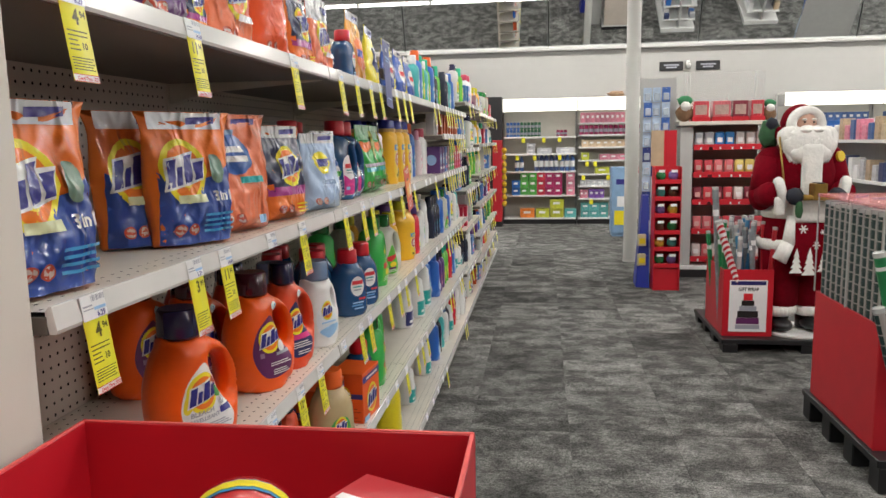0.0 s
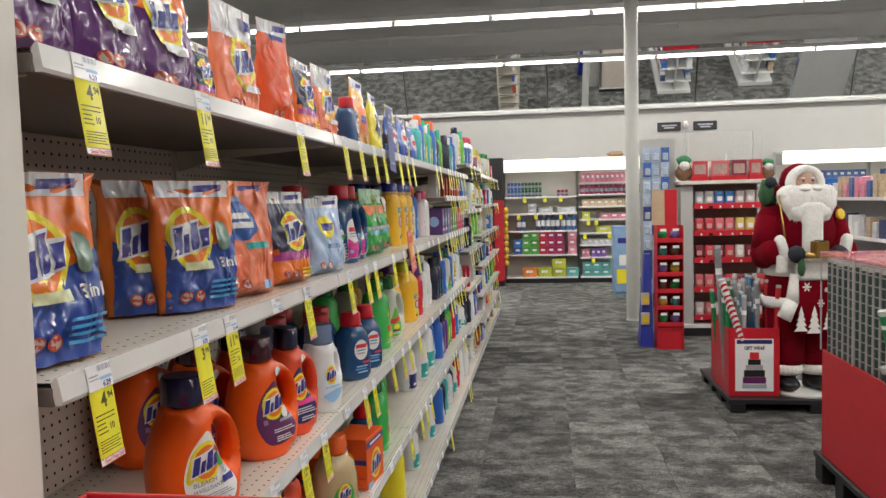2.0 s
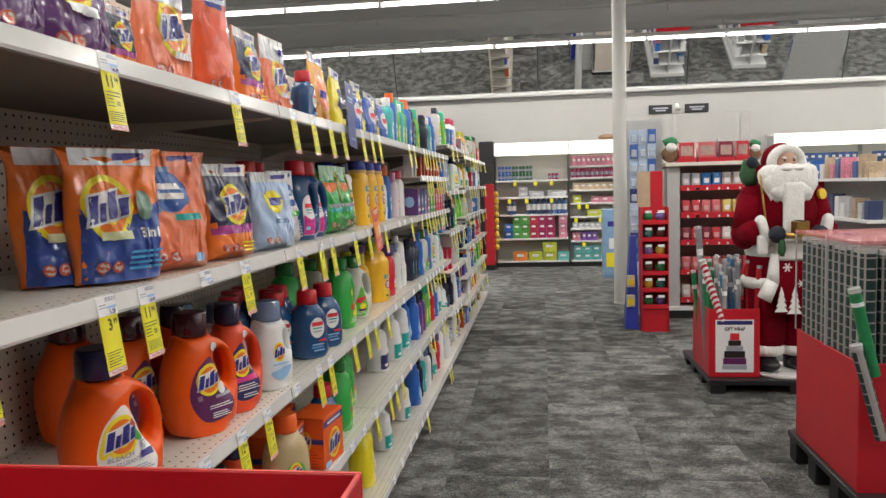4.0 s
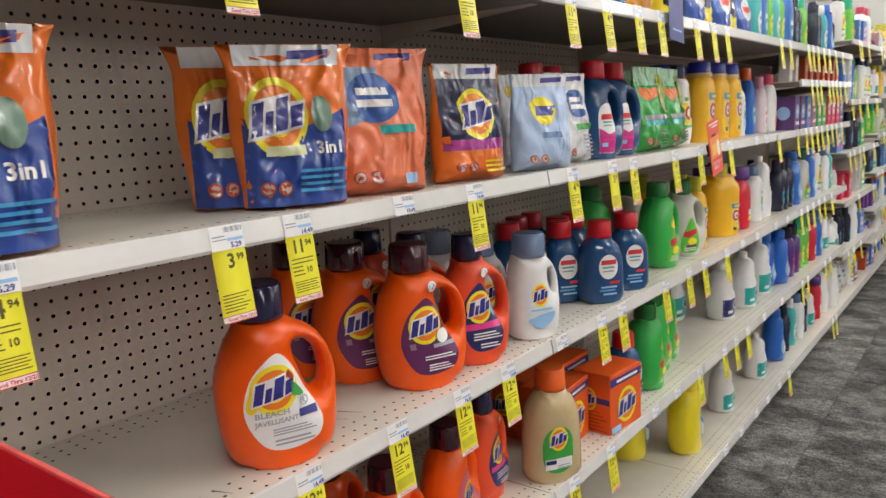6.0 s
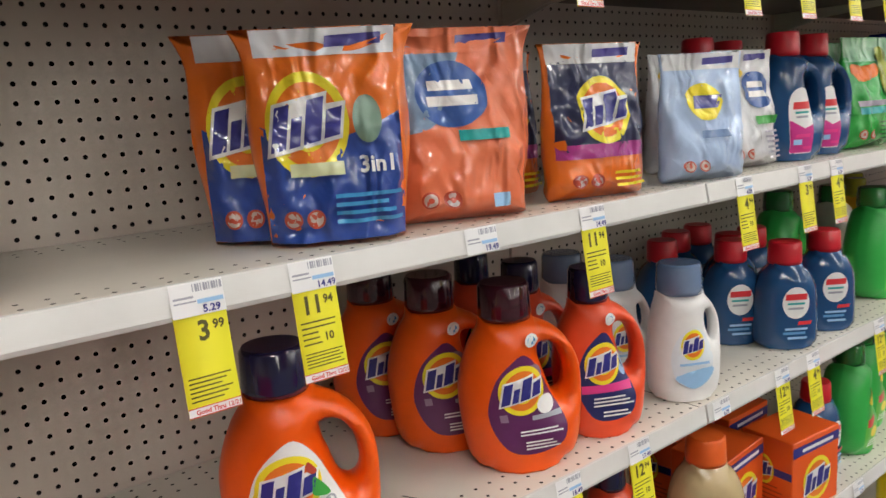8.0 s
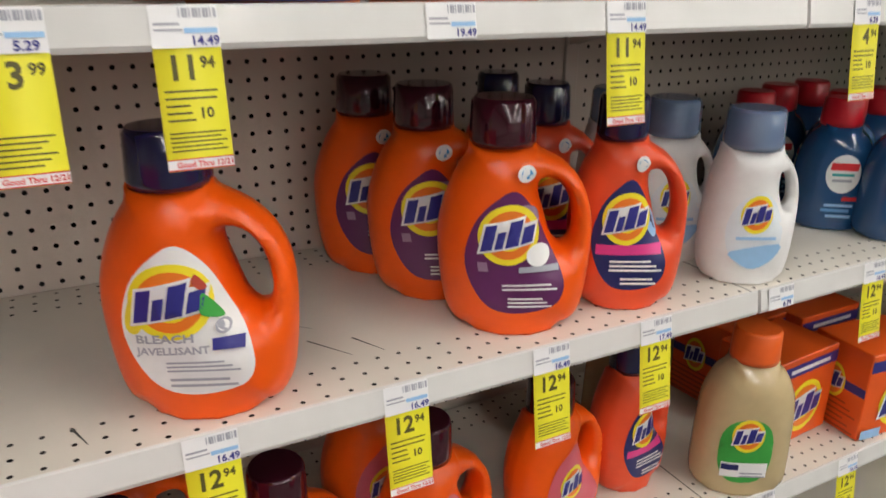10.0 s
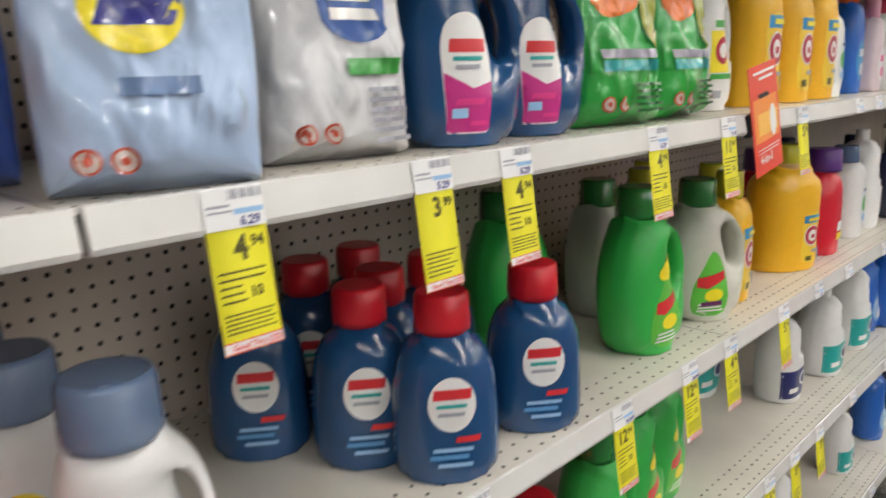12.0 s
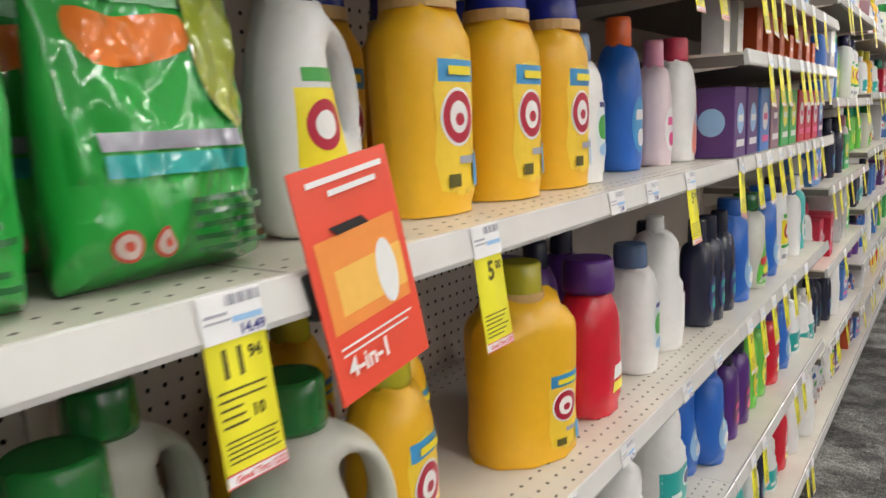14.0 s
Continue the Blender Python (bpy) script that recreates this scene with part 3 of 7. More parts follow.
def bottle(style, w, d, h, cap_h, body, cap, prints, label, spout=None, fine=1.0, cap_wide=1.0, group="detergent on the shelves"):
    """A moulded bottle, front along -y, base at the origin. prints: rows of (name, shape, material[, parent row])."""
    b = thing("detergent_bottle", label, "bottle", group)
    outline, hole, cx, cr = STYLES[style]
    bh = h - cap_h
    loops = [[(x * w, max(0.0, z) * bh if z > 0.004 else 0.0) for x, z in spline(outline, 3)]]
    if hole:
        loops.append([(x * w, z * bh) for x, z in spline(hole, 3)])
    f = Form(loops, d, min(d * 0.62, w * 0.40), 0.016 / fine)
    f.mesh("body", body, b)
    r = cr * w * 1.03 * cap_wide
    z = bh - 0.002
    cp = part("cap", lathe([(r * 0.97, z - 0.004), (r, z + 0.004), (r * 0.985, z + cap_h * 0.25), (r * 0.95, z + cap_h * 0.9), (r * 0.86, z + cap_h)], 22, None, cx * w, 0), cap, b, smooth=False)
    for q in cp.data.polygons:
        q.use_smooth = len(q.vertices) == 4
    if style == "square":
        part("collar", lathe([(r * 1.06, z - 0.012), (r * 1.07, z - 0.004), (r * 1.06, z + 0.003)], 22, None, cx * w, 0), mat("collar_buff", (0.62, 0.40, 0.16), 0.4, vary=0.05), b)
    if spout:
        part("spout", lathe([(r * 0.5, z + 0.002), (r * 0.42, z + cap_h * 0.55), (r * 0.22, z + cap_h * 0.72)], 12, None, cx * w, 0), spout, b, smooth=True)
    made = []
    for k, row in enumerate(prints):
        name, shape, m = row[:3]
        up = made[row[3]] if len(row) > 3 else b
        lift = 0.0006 + 0.00045 * min(k, 8)
        if isinstance(shape, str):
            made.append(lettering(name, shape, row[4], row[5] * w, row[6] * bh, m, up, f.y, lift + 0.0004, row[7] if len(row) > 7 else 1.0))
        else:
            made.append(f.decal(name, [(x * w, zz * bh) for x, zz in shape], m, up, lift, 0.0065))
    return b


def slab(x0, x1, z0, z1, lean=0.0):
    return [(x0, z0), (x1, z0), (x1 + lean, z1), (x0 + lean, z1)]


def bars(x0, x1, z0, z1, n, fillf=0.45):
    step = (z1 - z0) / n
    return [slab(x0, x1 - (x1 - x0) * 0.22 * ((i * 7) % 3) / 2, z0 + i * step, z0 + (i + fillf) * step) for i in range(n)]


def roundel(cx, cz, r, k, base, aspect=1.0, up=0):
    """Target mark: yellow, orange, yellow rings and slanted blue blocks climbing across."""
    a = aspect
    climb = lambda u, v: (cx + r * (u + 0.20 * v), cz + r * a * (v + 0.16 * u))
    blocks = ((-0.84, -0.48, -0.38, 0.46), (-0.40, -0.14, -0.38, 0.18), (-0.06, 0.36, -0.38, 0.46), (0.44, 0.82, -0.36, 0.18))
    def outline(x0, x1, z0, z1, e):
        return [climb(x0 - e, z0 - e), climb(x1 + e, z0 - e), climb(x1 + e, z1 + e), climb(x0 - e, z1 + e)]
    return [("logo", oval(cx, cz, r, r * a), INK_YELLOW, up), ("ring", oval(cx, cz, r * 0.80, r * 0.80 * a), INK_ORANGE, up), ("disc", oval(cx, cz, r * 0.52, r * 0.52 * a, 22), INK_YELLOW, up),
            ("mark_edge", [climb(*q) for q in ((-0.92, -0.46), (0.90, -0.44), (0.90, 0.26), (0.43, 0.30), (0.43, 0.54), (-0.92, 0.54))], INK_WHITE, up)] + [("mark", outline(*q, 0.0), INK_BLUE, up) for q in blocks]


TEAR = spline([(-0.03, 0.775), (0.09, 0.67), (0.185, 0.51), (0.275, 0.36), (0.295, 0.25), (0.23, 0.165), (0.03, 0.13), (-0.16, 0.155), (-0.285, 0.28), (-0.335, 0.44), (-0.275, 0.62), (-0.15, 0.735)], 4)


def shifted(rows, dx):
    """The same prints, moved sideways; the first row, the label, stays."""
    return [r if i == 0 or isinstance(r[1], list) and r[0].startswith("seal") else (*r[:5], r[5] + dx, *r[6:]) if isinstance(r[1], str) else (r[0], [(x + dx, z) for x, z in r[1]], *r[2:]) for i, r in enumerate(rows)]

ORANGE = plastic("orange", (0.88, 0.105, 0.003), 0.33)
CORAL = plastic("coral", (0.80, 0.085, 0.025), 0.33)
CAP_DARK = plastic("cap_maroon", (0.045, 0.005, 0.014), 0.12, coat=0.6)
CAP_NAVY = plastic("cap_navy", (0.012, 0.012, 0.055), 0.14, coat=0.6)
CAP_BLUE = plastic("cap_clear_blue", (0.16, 0.24, 0.40), 0.1, alpha=0.72, coat=0.5)
WHITE_PL = plastic("white", (0.76, 0.76, 0.76), 0.36)
RED_PL = plastic("red", (0.58, 0.012, 0.025), 0.3)
BLUE_GEL = plastic("blue_gel", (0.012, 0.068, 0.19), 0.14, coat=0.4)
BLUE_PL = plastic("blue", (0.02, 0.13, 0.52), 0.28)
GREEN_PL = plastic("green", (0.035, 0.42, 0.075), 0.32)
GREEN_CAP = plastic("cap_green", (0.02, 0.22, 0.045), 0.14, alpha=0.85, coat=0.5)
YELLOW_PL = plastic("yellow", (0.83, 0.46, 0.02), 0.34)
LEMON_PL = plastic("lemon", (0.82, 0.68, 0.02), 0.3)
OLIVE_CAP = plastic("cap_lime", (0.50, 0.47, 0.03), 0.14, coat=0.4)
MILKY = plastic("milky", (0.62, 0.62, 0.55), 0.28, alpha=0.93)
HONEY = plastic("honey", (0.56, 0.44, 0.24), 0.18, alpha=0.93, coat=0.4)
AQUA = plastic("aqua", (0.05, 0.42, 0.42), 0.3)
PURPLE_PL = plastic("purple", (0.09, 0.025, 0.20), 0.3)
DARK_PL = plastic("dark", (0.02, 0.025, 0.05), 0.25)
ORANGE_CAP = plastic("cap_orange", (0.80, 0.13, 0.02), 0.3)
ROSE_CAP = plastic("cap_rose", (0.55, 0.05, 0.10), 0.3)
PINK_PL = plastic("pink", (0.70, 0.30, 0.42), 0.3)

small = lambda x0, x1, z0, z1, n, m, up=0: [("print", s, m, up) for s in bars(x0, x1, z0, z1, n)]
KINDS = {}
KINDS["bleach_jug"] = bottle("jug", 0.186, 0.108, 0.278, 0.050, ORANGE, CAP_NAVY, shifted([("label", TEAR, INK_WHITE), ("yellow_field", spline([(-0.385, 0.43), (-0.37, 0.52), (-0.31, 0.60), (-0.27, 0.50), (-0.33, 0.41)], 3), INK_YELLOW, 0)] + roundel(-0.155, 0.545, 0.20, 0, 0, 0.81) + [
    ("swoosh", spline([(0.0, 0.575), (0.075, 0.50), (0.085, 0.465), (-0.01, 0.485), (-0.015, 0.53)], 3), INK_GREEN, 0), ("swoosh", spline([(-0.03, 0.655), (0.02, 0.60), (-0.01, 0.59), (-0.045, 0.62)], 3), ink("rust", (0.45, 0.06, 0.03)), 0), ("flash", slab(0.03, 0.185, 0.335, 0.385), INK_BLUE, 0), ("gauge", oval(0.085, 0.43, 0.038, 0.032, 18), INK_GREY, 0), ("gauge_face", oval(0.085, 0.43, 0.026, 0.022, 16), INK_WHITE, 0),
    ("wording", "BLEACH", INK_GREY, 0, 0.0115, -0.335, 0.377, 1.25), ("wording", "JAVELLISANT", INK_GREY, 0, 0.0105, -0.335, 0.325, 1.08)] + small(-0.20, 0.16, 0.245, 0.30, 3, INK_GREY) + small(-0.19, 0.14, 0.175, 0.23, 2, INK_GREY), 0.07), "orange laundry detergent jug with white bleach label and dark cap", fine=1.35)
KINDS["plum_jug"] = bottle("jug", 0.186, 0.108, 0.278, 0.050, ORANGE, CAP_DARK, shifted([("label", TEAR, INK_PURPLE), ("haze", oval(-0.05, 0.63, 0.10, 0.07), INK_MAUVE, 0)] + roundel(-0.145, 0.555, 0.195, 0, 0, 0.81) + [("badge", oval(0.045, 0.445, 0.078, 0.058), INK_WHITE, 0), ("flash", slab(-0.08, 0.18, 0.36, 0.39), INK_GREY, 0), ("cup", slab(-0.33, -0.27, 0.37, 0.42, -0.01), INK_MAUVE, 0),
    ("seal", oval(0.03, 0.865, 0.058, 0.044), INK_WHITE), ("seal_mark", oval(0.03, 0.865, 0.036, 0.027, 16), INK_CYAN)] + small(-0.18, 0.17, 0.265, 0.31, 2, INK_WHITE) + small(-0.14, 0.14, 0.17, 0.235, 3, INK_WHITE), 0.08), "orange laundry detergent jug with purple label and maroon cap", fine=1.35)
KINDS["coral_jug"] = bottle("jug", 0.152, 0.090, 0.272, 0.050, CORAL, CAP_NAVY, shifted([("label", TEAR, INK_NAVY), ("glint", spline([(0.07, 0.60), (0.14, 0.47), (0.10, 0.44), (0.03, 0.52)], 3), INK_SKY, 0), ("band", slab(-0.375, 0.175, 0.345, 0.405), INK_PINK, 0)] + roundel(-0.14, 0.555, 0.205, 0, 0, 0.74) + [("seal", oval(0.03, 0.865, 0.06, 0.044), INK_WHITE), ("seal_mark", oval(0.03, 0.865, 0.038, 0.026, 16), INK_CYAN)] + small(-0.26, 0.18, 0.25, 0.33, 3, INK_WHITE) + small(-0.16, 0.14, 0.17, 0.225, 2, INK_WHITE), 0.08), "coral-red laundry detergent jug with navy label and dark cap", fine=1.3)
KINDS["white_jug"] = bottle("grip", 0.130, 0.085, 0.243, 0.050, WHITE_PL, CAP_BLUE, [("label", oval(-0.02, 0.40, 0.30, 0.28), ink("pale", (0.70, 0.75, 0.80)))] + roundel(-0.02, 0.53, 0.175, 0, 0, 0.8) + [("swoosh", spline([(-0.26, 0.26), (0.24, 0.32), (0.20, 0.21), (0.0, 0.13), (-0.18, 0.18)], 3), INK_SKY, 0)] + small(-0.22, 0.20, 0.35, 0.40, 1, INK_SKY), "small white laundry detergent bottle with clear blue cap", spout=WHITE_PL, fine=1.3)
KINDS["clear_jug"] = bottle("slim", 0.150, 0.10, 0.275, 0.048, HONEY, ORANGE_CAP, [("label", oval(-0.06, 0.36, 0.27, 0.25, 28, 2.6), INK_GREEN), ("lower", slab(-0.29, 0.18, 0.16, 0.275), INK_WHITE, 0)] + roundel(-0.06, 0.49, 0.165, 0, 0, 0.78) + [("flash", slab(-0.29, -0.12, 0.225, 0.27), INK_NAVY, 0)] + small(-0.10, 0.16, 0.17, 0.22, 2, INK_GREY), "honey-coloured clear detergent jug with green label and orange cap", fine=1.1)
PER_SMALL = [("label", oval(0.02, 0.55, 0.215, 0.185, 26), INK_WHITE), ("mark", slab(-0.15, 0.19, 0.585, 0.655, 0.01), INK_RED, 0), ("print", slab(-0.12, 0.15, 0.53, 0.555), INK_TEAL, 0), ("print", slab(-0.11, 0.13, 0.475, 0.50), INK_GREY, 0), ("flash", slab(0.04, 0.26, 0.295, 0.335, 0.012), INK_RED), ("print", slab(-0.16, 0.20, 0.235, 0.262), INK_SKY), ("print", slab(-0.19, 0.16, 0.185, 0.215), ink("azure", (0.10, 0.30, 0.60))), ("print", slab(-0.12, 0.19, 0.13, 0.158), INK_SKY)]
MAGENTA = ink("cerise", (0.55, 0.03, 0.24))
PER_LARGE = [("label", spline([(0.0, 0.86), (0.17, 0.82), (0.25, 0.70), (0.245, 0.50), (0.20, 0.17), (0.17, 0.12, 1), (-0.17, 0.12, 1), (-0.20, 0.17), (-0.245, 0.50), (-0.25, 0.70), (-0.17, 0.82)], 4), INK_WHITE), ("lower", [(-0.20, 0.145), (-0.165, 0.13), (0.165, 0.13), (0.20, 0.145), (0.235, 0.44), (0.05, 0.40), (-0.235, 0.50)], MAGENTA, 0), ("mark", slab(-0.19, 0.20, 0.62, 0.70, 0.01), INK_RED, 0), ("print", slab(-0.15, 0.15, 0.57, 0.595), INK_TEAL, 0), ("print", slab(-0.13, 0.12, 0.52, 0.545), INK_GREY, 0), ("flash", slab(-0.14, 0.14, 0.30, 0.34, 0.02), INK_PINK, 0), ("stamp", slab(-0.17, -0.02, 0.22, 0.28), INK_SKY, 0), ("print", slab(0.0, 0.17, 0.17, 0.20), INK_PINK, 0)]
KINDS["gel_small"] = bottle("slim", 0.128, 0.098, 0.220, 0.042, BLUE_GEL, RED_PL, PER_SMALL, "deep blue gel detergent bottle with red cap", cap_wide=1.06)
KINDS["gel_large"] = bottle("jug", 0.160, 0.105, 0.262, 0.044, BLUE_GEL, RED_PL, [(r[0], [(x * 0.80 - 0.06, z * 0.82 - 0.03) for x, z in r[1]], *r[2:]) for r in PER_LARGE], "blue detergent jug with magenta and white label and red cap", fine=1.1, cap_wide=1.0)
GAIN = [("label", spline([(0.0, 0.62), (0.16, 0.50), (0.22, 0.30), (0.18, 0.08), (-0.18, 0.08), (-0.22, 0.30), (-0.12, 0.48)], 3), ink("leaf", (0.12, 0.50, 0.06))), ("mark", [(-0.18, 0.32), (-0.05, 0.30), (0.18, 0.37), (0.18, 0.44), (-0.06, 0.41), (-0.18, 0.40)], INK_RED, 0), ("bloom", oval(0.03, 0.24, 0.12, 0.055), INK_YELLOW, 0), ("tag", spline([(-0.12, 0.66), (0.12, 0.72), (0.14, 0.62), (0.0, 0.55), (-0.16, 0.58)], 3), INK_YELLOW)] + small(-0.16, 0.16, 0.10, 0.19, 3, INK_WHITE)
GAIN = [(r[0], [(x - 0.03, z) for x, z in r[1]], *r[2:]) for r in GAIN]
KINDS["green_jug"] = bottle("jug", 0.172, 0.112, 0.276, 0.046, GREEN_PL, GREEN_CAP, GAIN, "bright green laundry detergent jug with green cap")
KINDS["milky_jug"] = bottle("jug", 0.165, 0.11, 0.262, 0.045, MILKY, GREEN_CAP, [(r[0], [(x - 0.08, z) for x, z in r[1]], *r[2:]) for r in GAIN if r[0] != "tag"] + [("flash", slab(-0.24, 0.02, 0.15, 0.19), INK_PURPLE, 0)], "milky translucent detergent jug with green label and cap")
HAMMER = lambda s=1.0: [("label", spline([(-0.26, 0.70), (0.30, 0.70), (0.32, 0.40), (0.33, 0.12), (-0.26, 0.12), (-0.28, 0.42)], 2), ink("gold", (0.86, 0.60, 0.05))), ("flash", slab(-0.26, 0.30, 0.61, 0.71), INK_CYAN, 0), ("seal", oval(0.0, 0.45, 0.25, 0.135), INK_WHITE, 0), ("seal_ring", oval(0.0, 0.45, 0.225, 0.12), ink("crimson", (0.45, 0.02, 0.05)), 0), ("seal_core", oval(0.0, 0.45, 0.14, 0.075, 18), INK_WHITE, 0), ("seal_arm", oval(0.01, 0.44, 0.07, 0.03, 12), ink("crimson", (0.45, 0.02, 0.05)), 0), ("print", slab(-0.02, 0.31, 0.235, 0.27, 0.0), INK_GREY, 0), ("drop", spline([(0.22, 0.30), (0.32, 0.20), (0.30, 0.13), (0.20, 0.14)], 3), INK_CYAN, 0), ("code", slab(-0.2, -0.02, 0.13, 0.19), INK_OLIVE, 0), ("wording", slab(-0.16, 0.2, 0.64, 0.68), INK_YELLOW, 0)]
KINDS["yellow_tall"] = bottle("square", 0.128, 0.10, 0.288, 0.042, YELLOW_PL, plastic("cap_cobalt", (0.02, 0.03, 0.28), 0.2), HAMMER(), "tall yellow detergent bottle with cobalt blue cap")
KINDS["yellow_wide"] = bottle("square", 0.165, 0.125, 0.285, 0.045, YELLOW_PL, OLIVE_CAP, [(r[0], [(x * 0.62 + 0.19, z * 0.74) for x, z in r[1]], *r[2:]) for r in HAMMER()], "wide yellow detergent bottle with lime cap", cap_wide=0.62)
KINDS["yellow_slim"] = bottle("slim", 0.11, 0.09, 0.26, 0.05, YELLOW_PL, OLIVE_CAP, HAMMER(), "slim yellow detergent bottle with lime cap")
KINDS["hammer_white"] = bottle("jug", 0.125, 0.09, 0.275, 0.045, WHITE_PL, CAP_NAVY, [("label", slab(-0.36, 0.12, 0.30, 0.62), INK_YELLOW), ("flash", slab(-0.30, 0.06, 0.645, 0.70), INK_GREEN), ("seal", oval(-0.12, 0.47, 0.18, 0.105), ink("crimson", (0.45, 0.02, 0.05)), 0), ("seal_core", oval(-0.12, 0.47, 0.11, 0.06, 18), INK_WHITE, 0), ("band", slab(-0.36, 0.14, 0.25, 0.29), INK_GREEN), ("code", slab(-0.32, -0.14, 0.10, 0.16), INK_GREY)], "white detergent jug with yellow and green label")
KINDS["red_flat"] = bottle("slim", 0.135, 0.09, 0.258, 0.05, plastic("cherry", (0.60, 0.015, 0.035), 0.26), PURPLE_PL, [("mark", slab(-0.02, 0.34, 0.27, 0.38, 0.03), INK_WHITE), ("flash", slab(-0.06, 0.34, 0.17, 0.25, 0.04), INK_YELLOW)], "cherry-red detergent bottle with dark purple cap", cap_wide=1.3)
KINDS["white_round"] = bottle("slim", 0.11, 0.10, 0.245, 0.04, WHITE_PL, plastic("cap_steel", (0.10, 0.17, 0.32), 0.2), [("label", oval(0.12, 0.42, 0.26, 0.24), ink("pale", (0.70, 0.75, 0.80))), ("mark", oval(0.14, 0.44, 0.2, 0.10), INK_GREEN, 0), ("print", slab(-0.02, 0.3, 0.60, 0.64), INK_BLUE, 0), ("bubble", oval(0.14, 0.26, 0.18, 0.05), INK_SKY, 0)], "white fabric-care bottle with steel blue cap", cap_wide=1.2)
KINDS["white_plain"] = bottle("flask", 0.13, 0.11, 0.275, 0.03, WHITE_PL, WHITE_PL, [("label", slab(0.05, 0.36, 0.15, 0.45), INK_WHITE)], "plain white bleach jug with handle")
BL = lambda m, ring: [("label", slab(-0.46, 0.46, 0.07, 0.42), m), ("badge", oval(0.17, 0.28, 0.19, 0.09), INK_WHITE, 0), ("mark", oval(0.17, 0.28, 0.15, 0.065), INK_NAVY, 0), ("print", slab(-0.35, -0.08, 0.14, 0.20), INK_WHITE, 0)]
KINDS["bleach_navy"] = bottle("flask", 0.125, 0.105, 0.235, 0.03, WHITE_PL, WHITE_PL, BL(INK_NAVY, 0), "white bleach jug with navy blue label")
KINDS["bleach_teal"] = bottle("flask", 0.145, 0.12, 0.262, 0.03, WHITE_PL, WHITE_PL, BL(INK_TEAL, 0), "white bleach jug with teal label")
KINDS["bleach_small"] = bottle("flask", 0.115, 0.095, 0.215, 0.028, WHITE_PL, WHITE_PL, BL(INK_TEAL, 0), "small white bleach jug with teal label")
SOFT = lambda m, n: [("label", oval(0.05, 0.36, 0.32, 0.22), m), ("mark", slab(-0.15, 0.28, 0.40, 0.48, 0.02), n, 0), ("bloom", oval(0.08, 0.26, 0.16, 0.07), n, 0)]
KINDS["softener_blue"] = bottle("jug", 0.15, 0.10, 0.265, 0.04, BLUE_PL, BLUE_PL, SOFT(INK_SKY, INK_WHITE), "blue fabric softener jug")
KINDS["softener_tall"] = bottle("slim", 0.10, 0.08, 0.285, 0.05, BLUE_PL, ORANGE_CAP, SOFT(INK_CYAN, INK_WHITE), "tall blue bottle with orange cap")
KINDS["softener_white"] = bottle("slim", 0.12, 0.085, 0.262, 0.045, WHITE_PL, ROSE_CAP, [("label", spline([(0.40, 0.62), (0.05, 0.42), (-0.05, 0.10), (0.44, 0.10)], 3), ink("salmon", (0.80, 0.30, 0.22))), ("mark", slab(0.1, 0.38, 0.35, 0.46), INK_SKY, 0)], "white fabric softener bottle with rose cap and salmon label")
KINDS["softener_pink"] = bottle("slim", 0.085, 0.07, 0.25, 0.05, plastic("blush", (0.70, 0.58, 0.62), 0.3), PINK_PL, SOFT(INK_WHITE, INK_PINK), "pale pink bottle with pink cap")
KINDS["purple_tall"] = bottle("slim", 0.10, 0.08, 0.25, 0.05, PURPLE_PL, DARK_PL, SOFT(INK_PURPLE, INK_PINK), "dark purple scent booster bottle")
KINDS["dark_tall"] = bottle("slim", 0.085, 0.075, 0.245, 0.05, DARK_PL, DARK_PL, SOFT(INK_NAVY, INK_TEAL), "near-black laundry bottle with dark cap")
KINDS["lemon_jug"] = bottle("jug", 0.22, 0.11, 0.28, 0.03, LEMON_PL, LEMON_PL, [("label", spline([(0.12, 0.48), (0.36, 0.40), (0.38, 0.10), (0.10, 0.10), (0.04, 0.3)], 3), INK_CYAN), ("mark", oval(0.2, 0.28, 0.12, 0.09), INK_WHITE, 0)], "bright yellow cat-litter style jug with blue label")
KINDS["green_spray"] = bottle("slim", 0.09, 0.07, 0.27, 0.06, plastic("spring", (0.16, 0.55, 0.08), 0.25), plastic("cap_jade", (0.03, 0.45, 0.25), 0.25), SOFT(INK_YELLOW, INK_GREEN), "spring green cleaner bottle")
KINDS["aqua_bottle"] = bottle("slim", 0.10, 0.08, 0.25, 0.045, AQUA, WHITE_PL, SOFT(INK_WHITE, INK_TEAL), "aqua cleaner bottle with white cap")
KINDS["orange_round"] = bottle("jug", 0.165, 0.10, 0.245, 0.05, ORANGE, CAP_DARK, shifted([("label", TEAR, ink("rose", (0.62, 0.12, 0.16)))] + roundel(-0.15, 0.47, 0.15, 0, 0, 0.92) + small(-0.2, 0.1, 0.16, 0.26, 3, INK_WHITE), 0.08), "orange laundry detergent jug with rose label")
for k, ob in KINDS.items():
    ob.matrix_basis = pose(0, 0, -9)
USED = set()


def stand(kind, y, z, x=None, turn=0.0, size=1.0, label=""):
    """Stands a good on a shelf: x is its middle, the front faces the aisle, turned by so many degrees."""
    src = KINDS[kind]
    m = pose(-0.64 if x is None else x, y, z, 0, 0, 90 + turn)
    if kind in USED:
        ob = copy_thing(src, m)
    else:
        USED.add(kind)
        src.matrix_basis = m
        ob = src
    ob.scale = (size, size, size)
    if label:
        ob["label"] = label
    return ob

# ---- goods: pouches and cartons ----


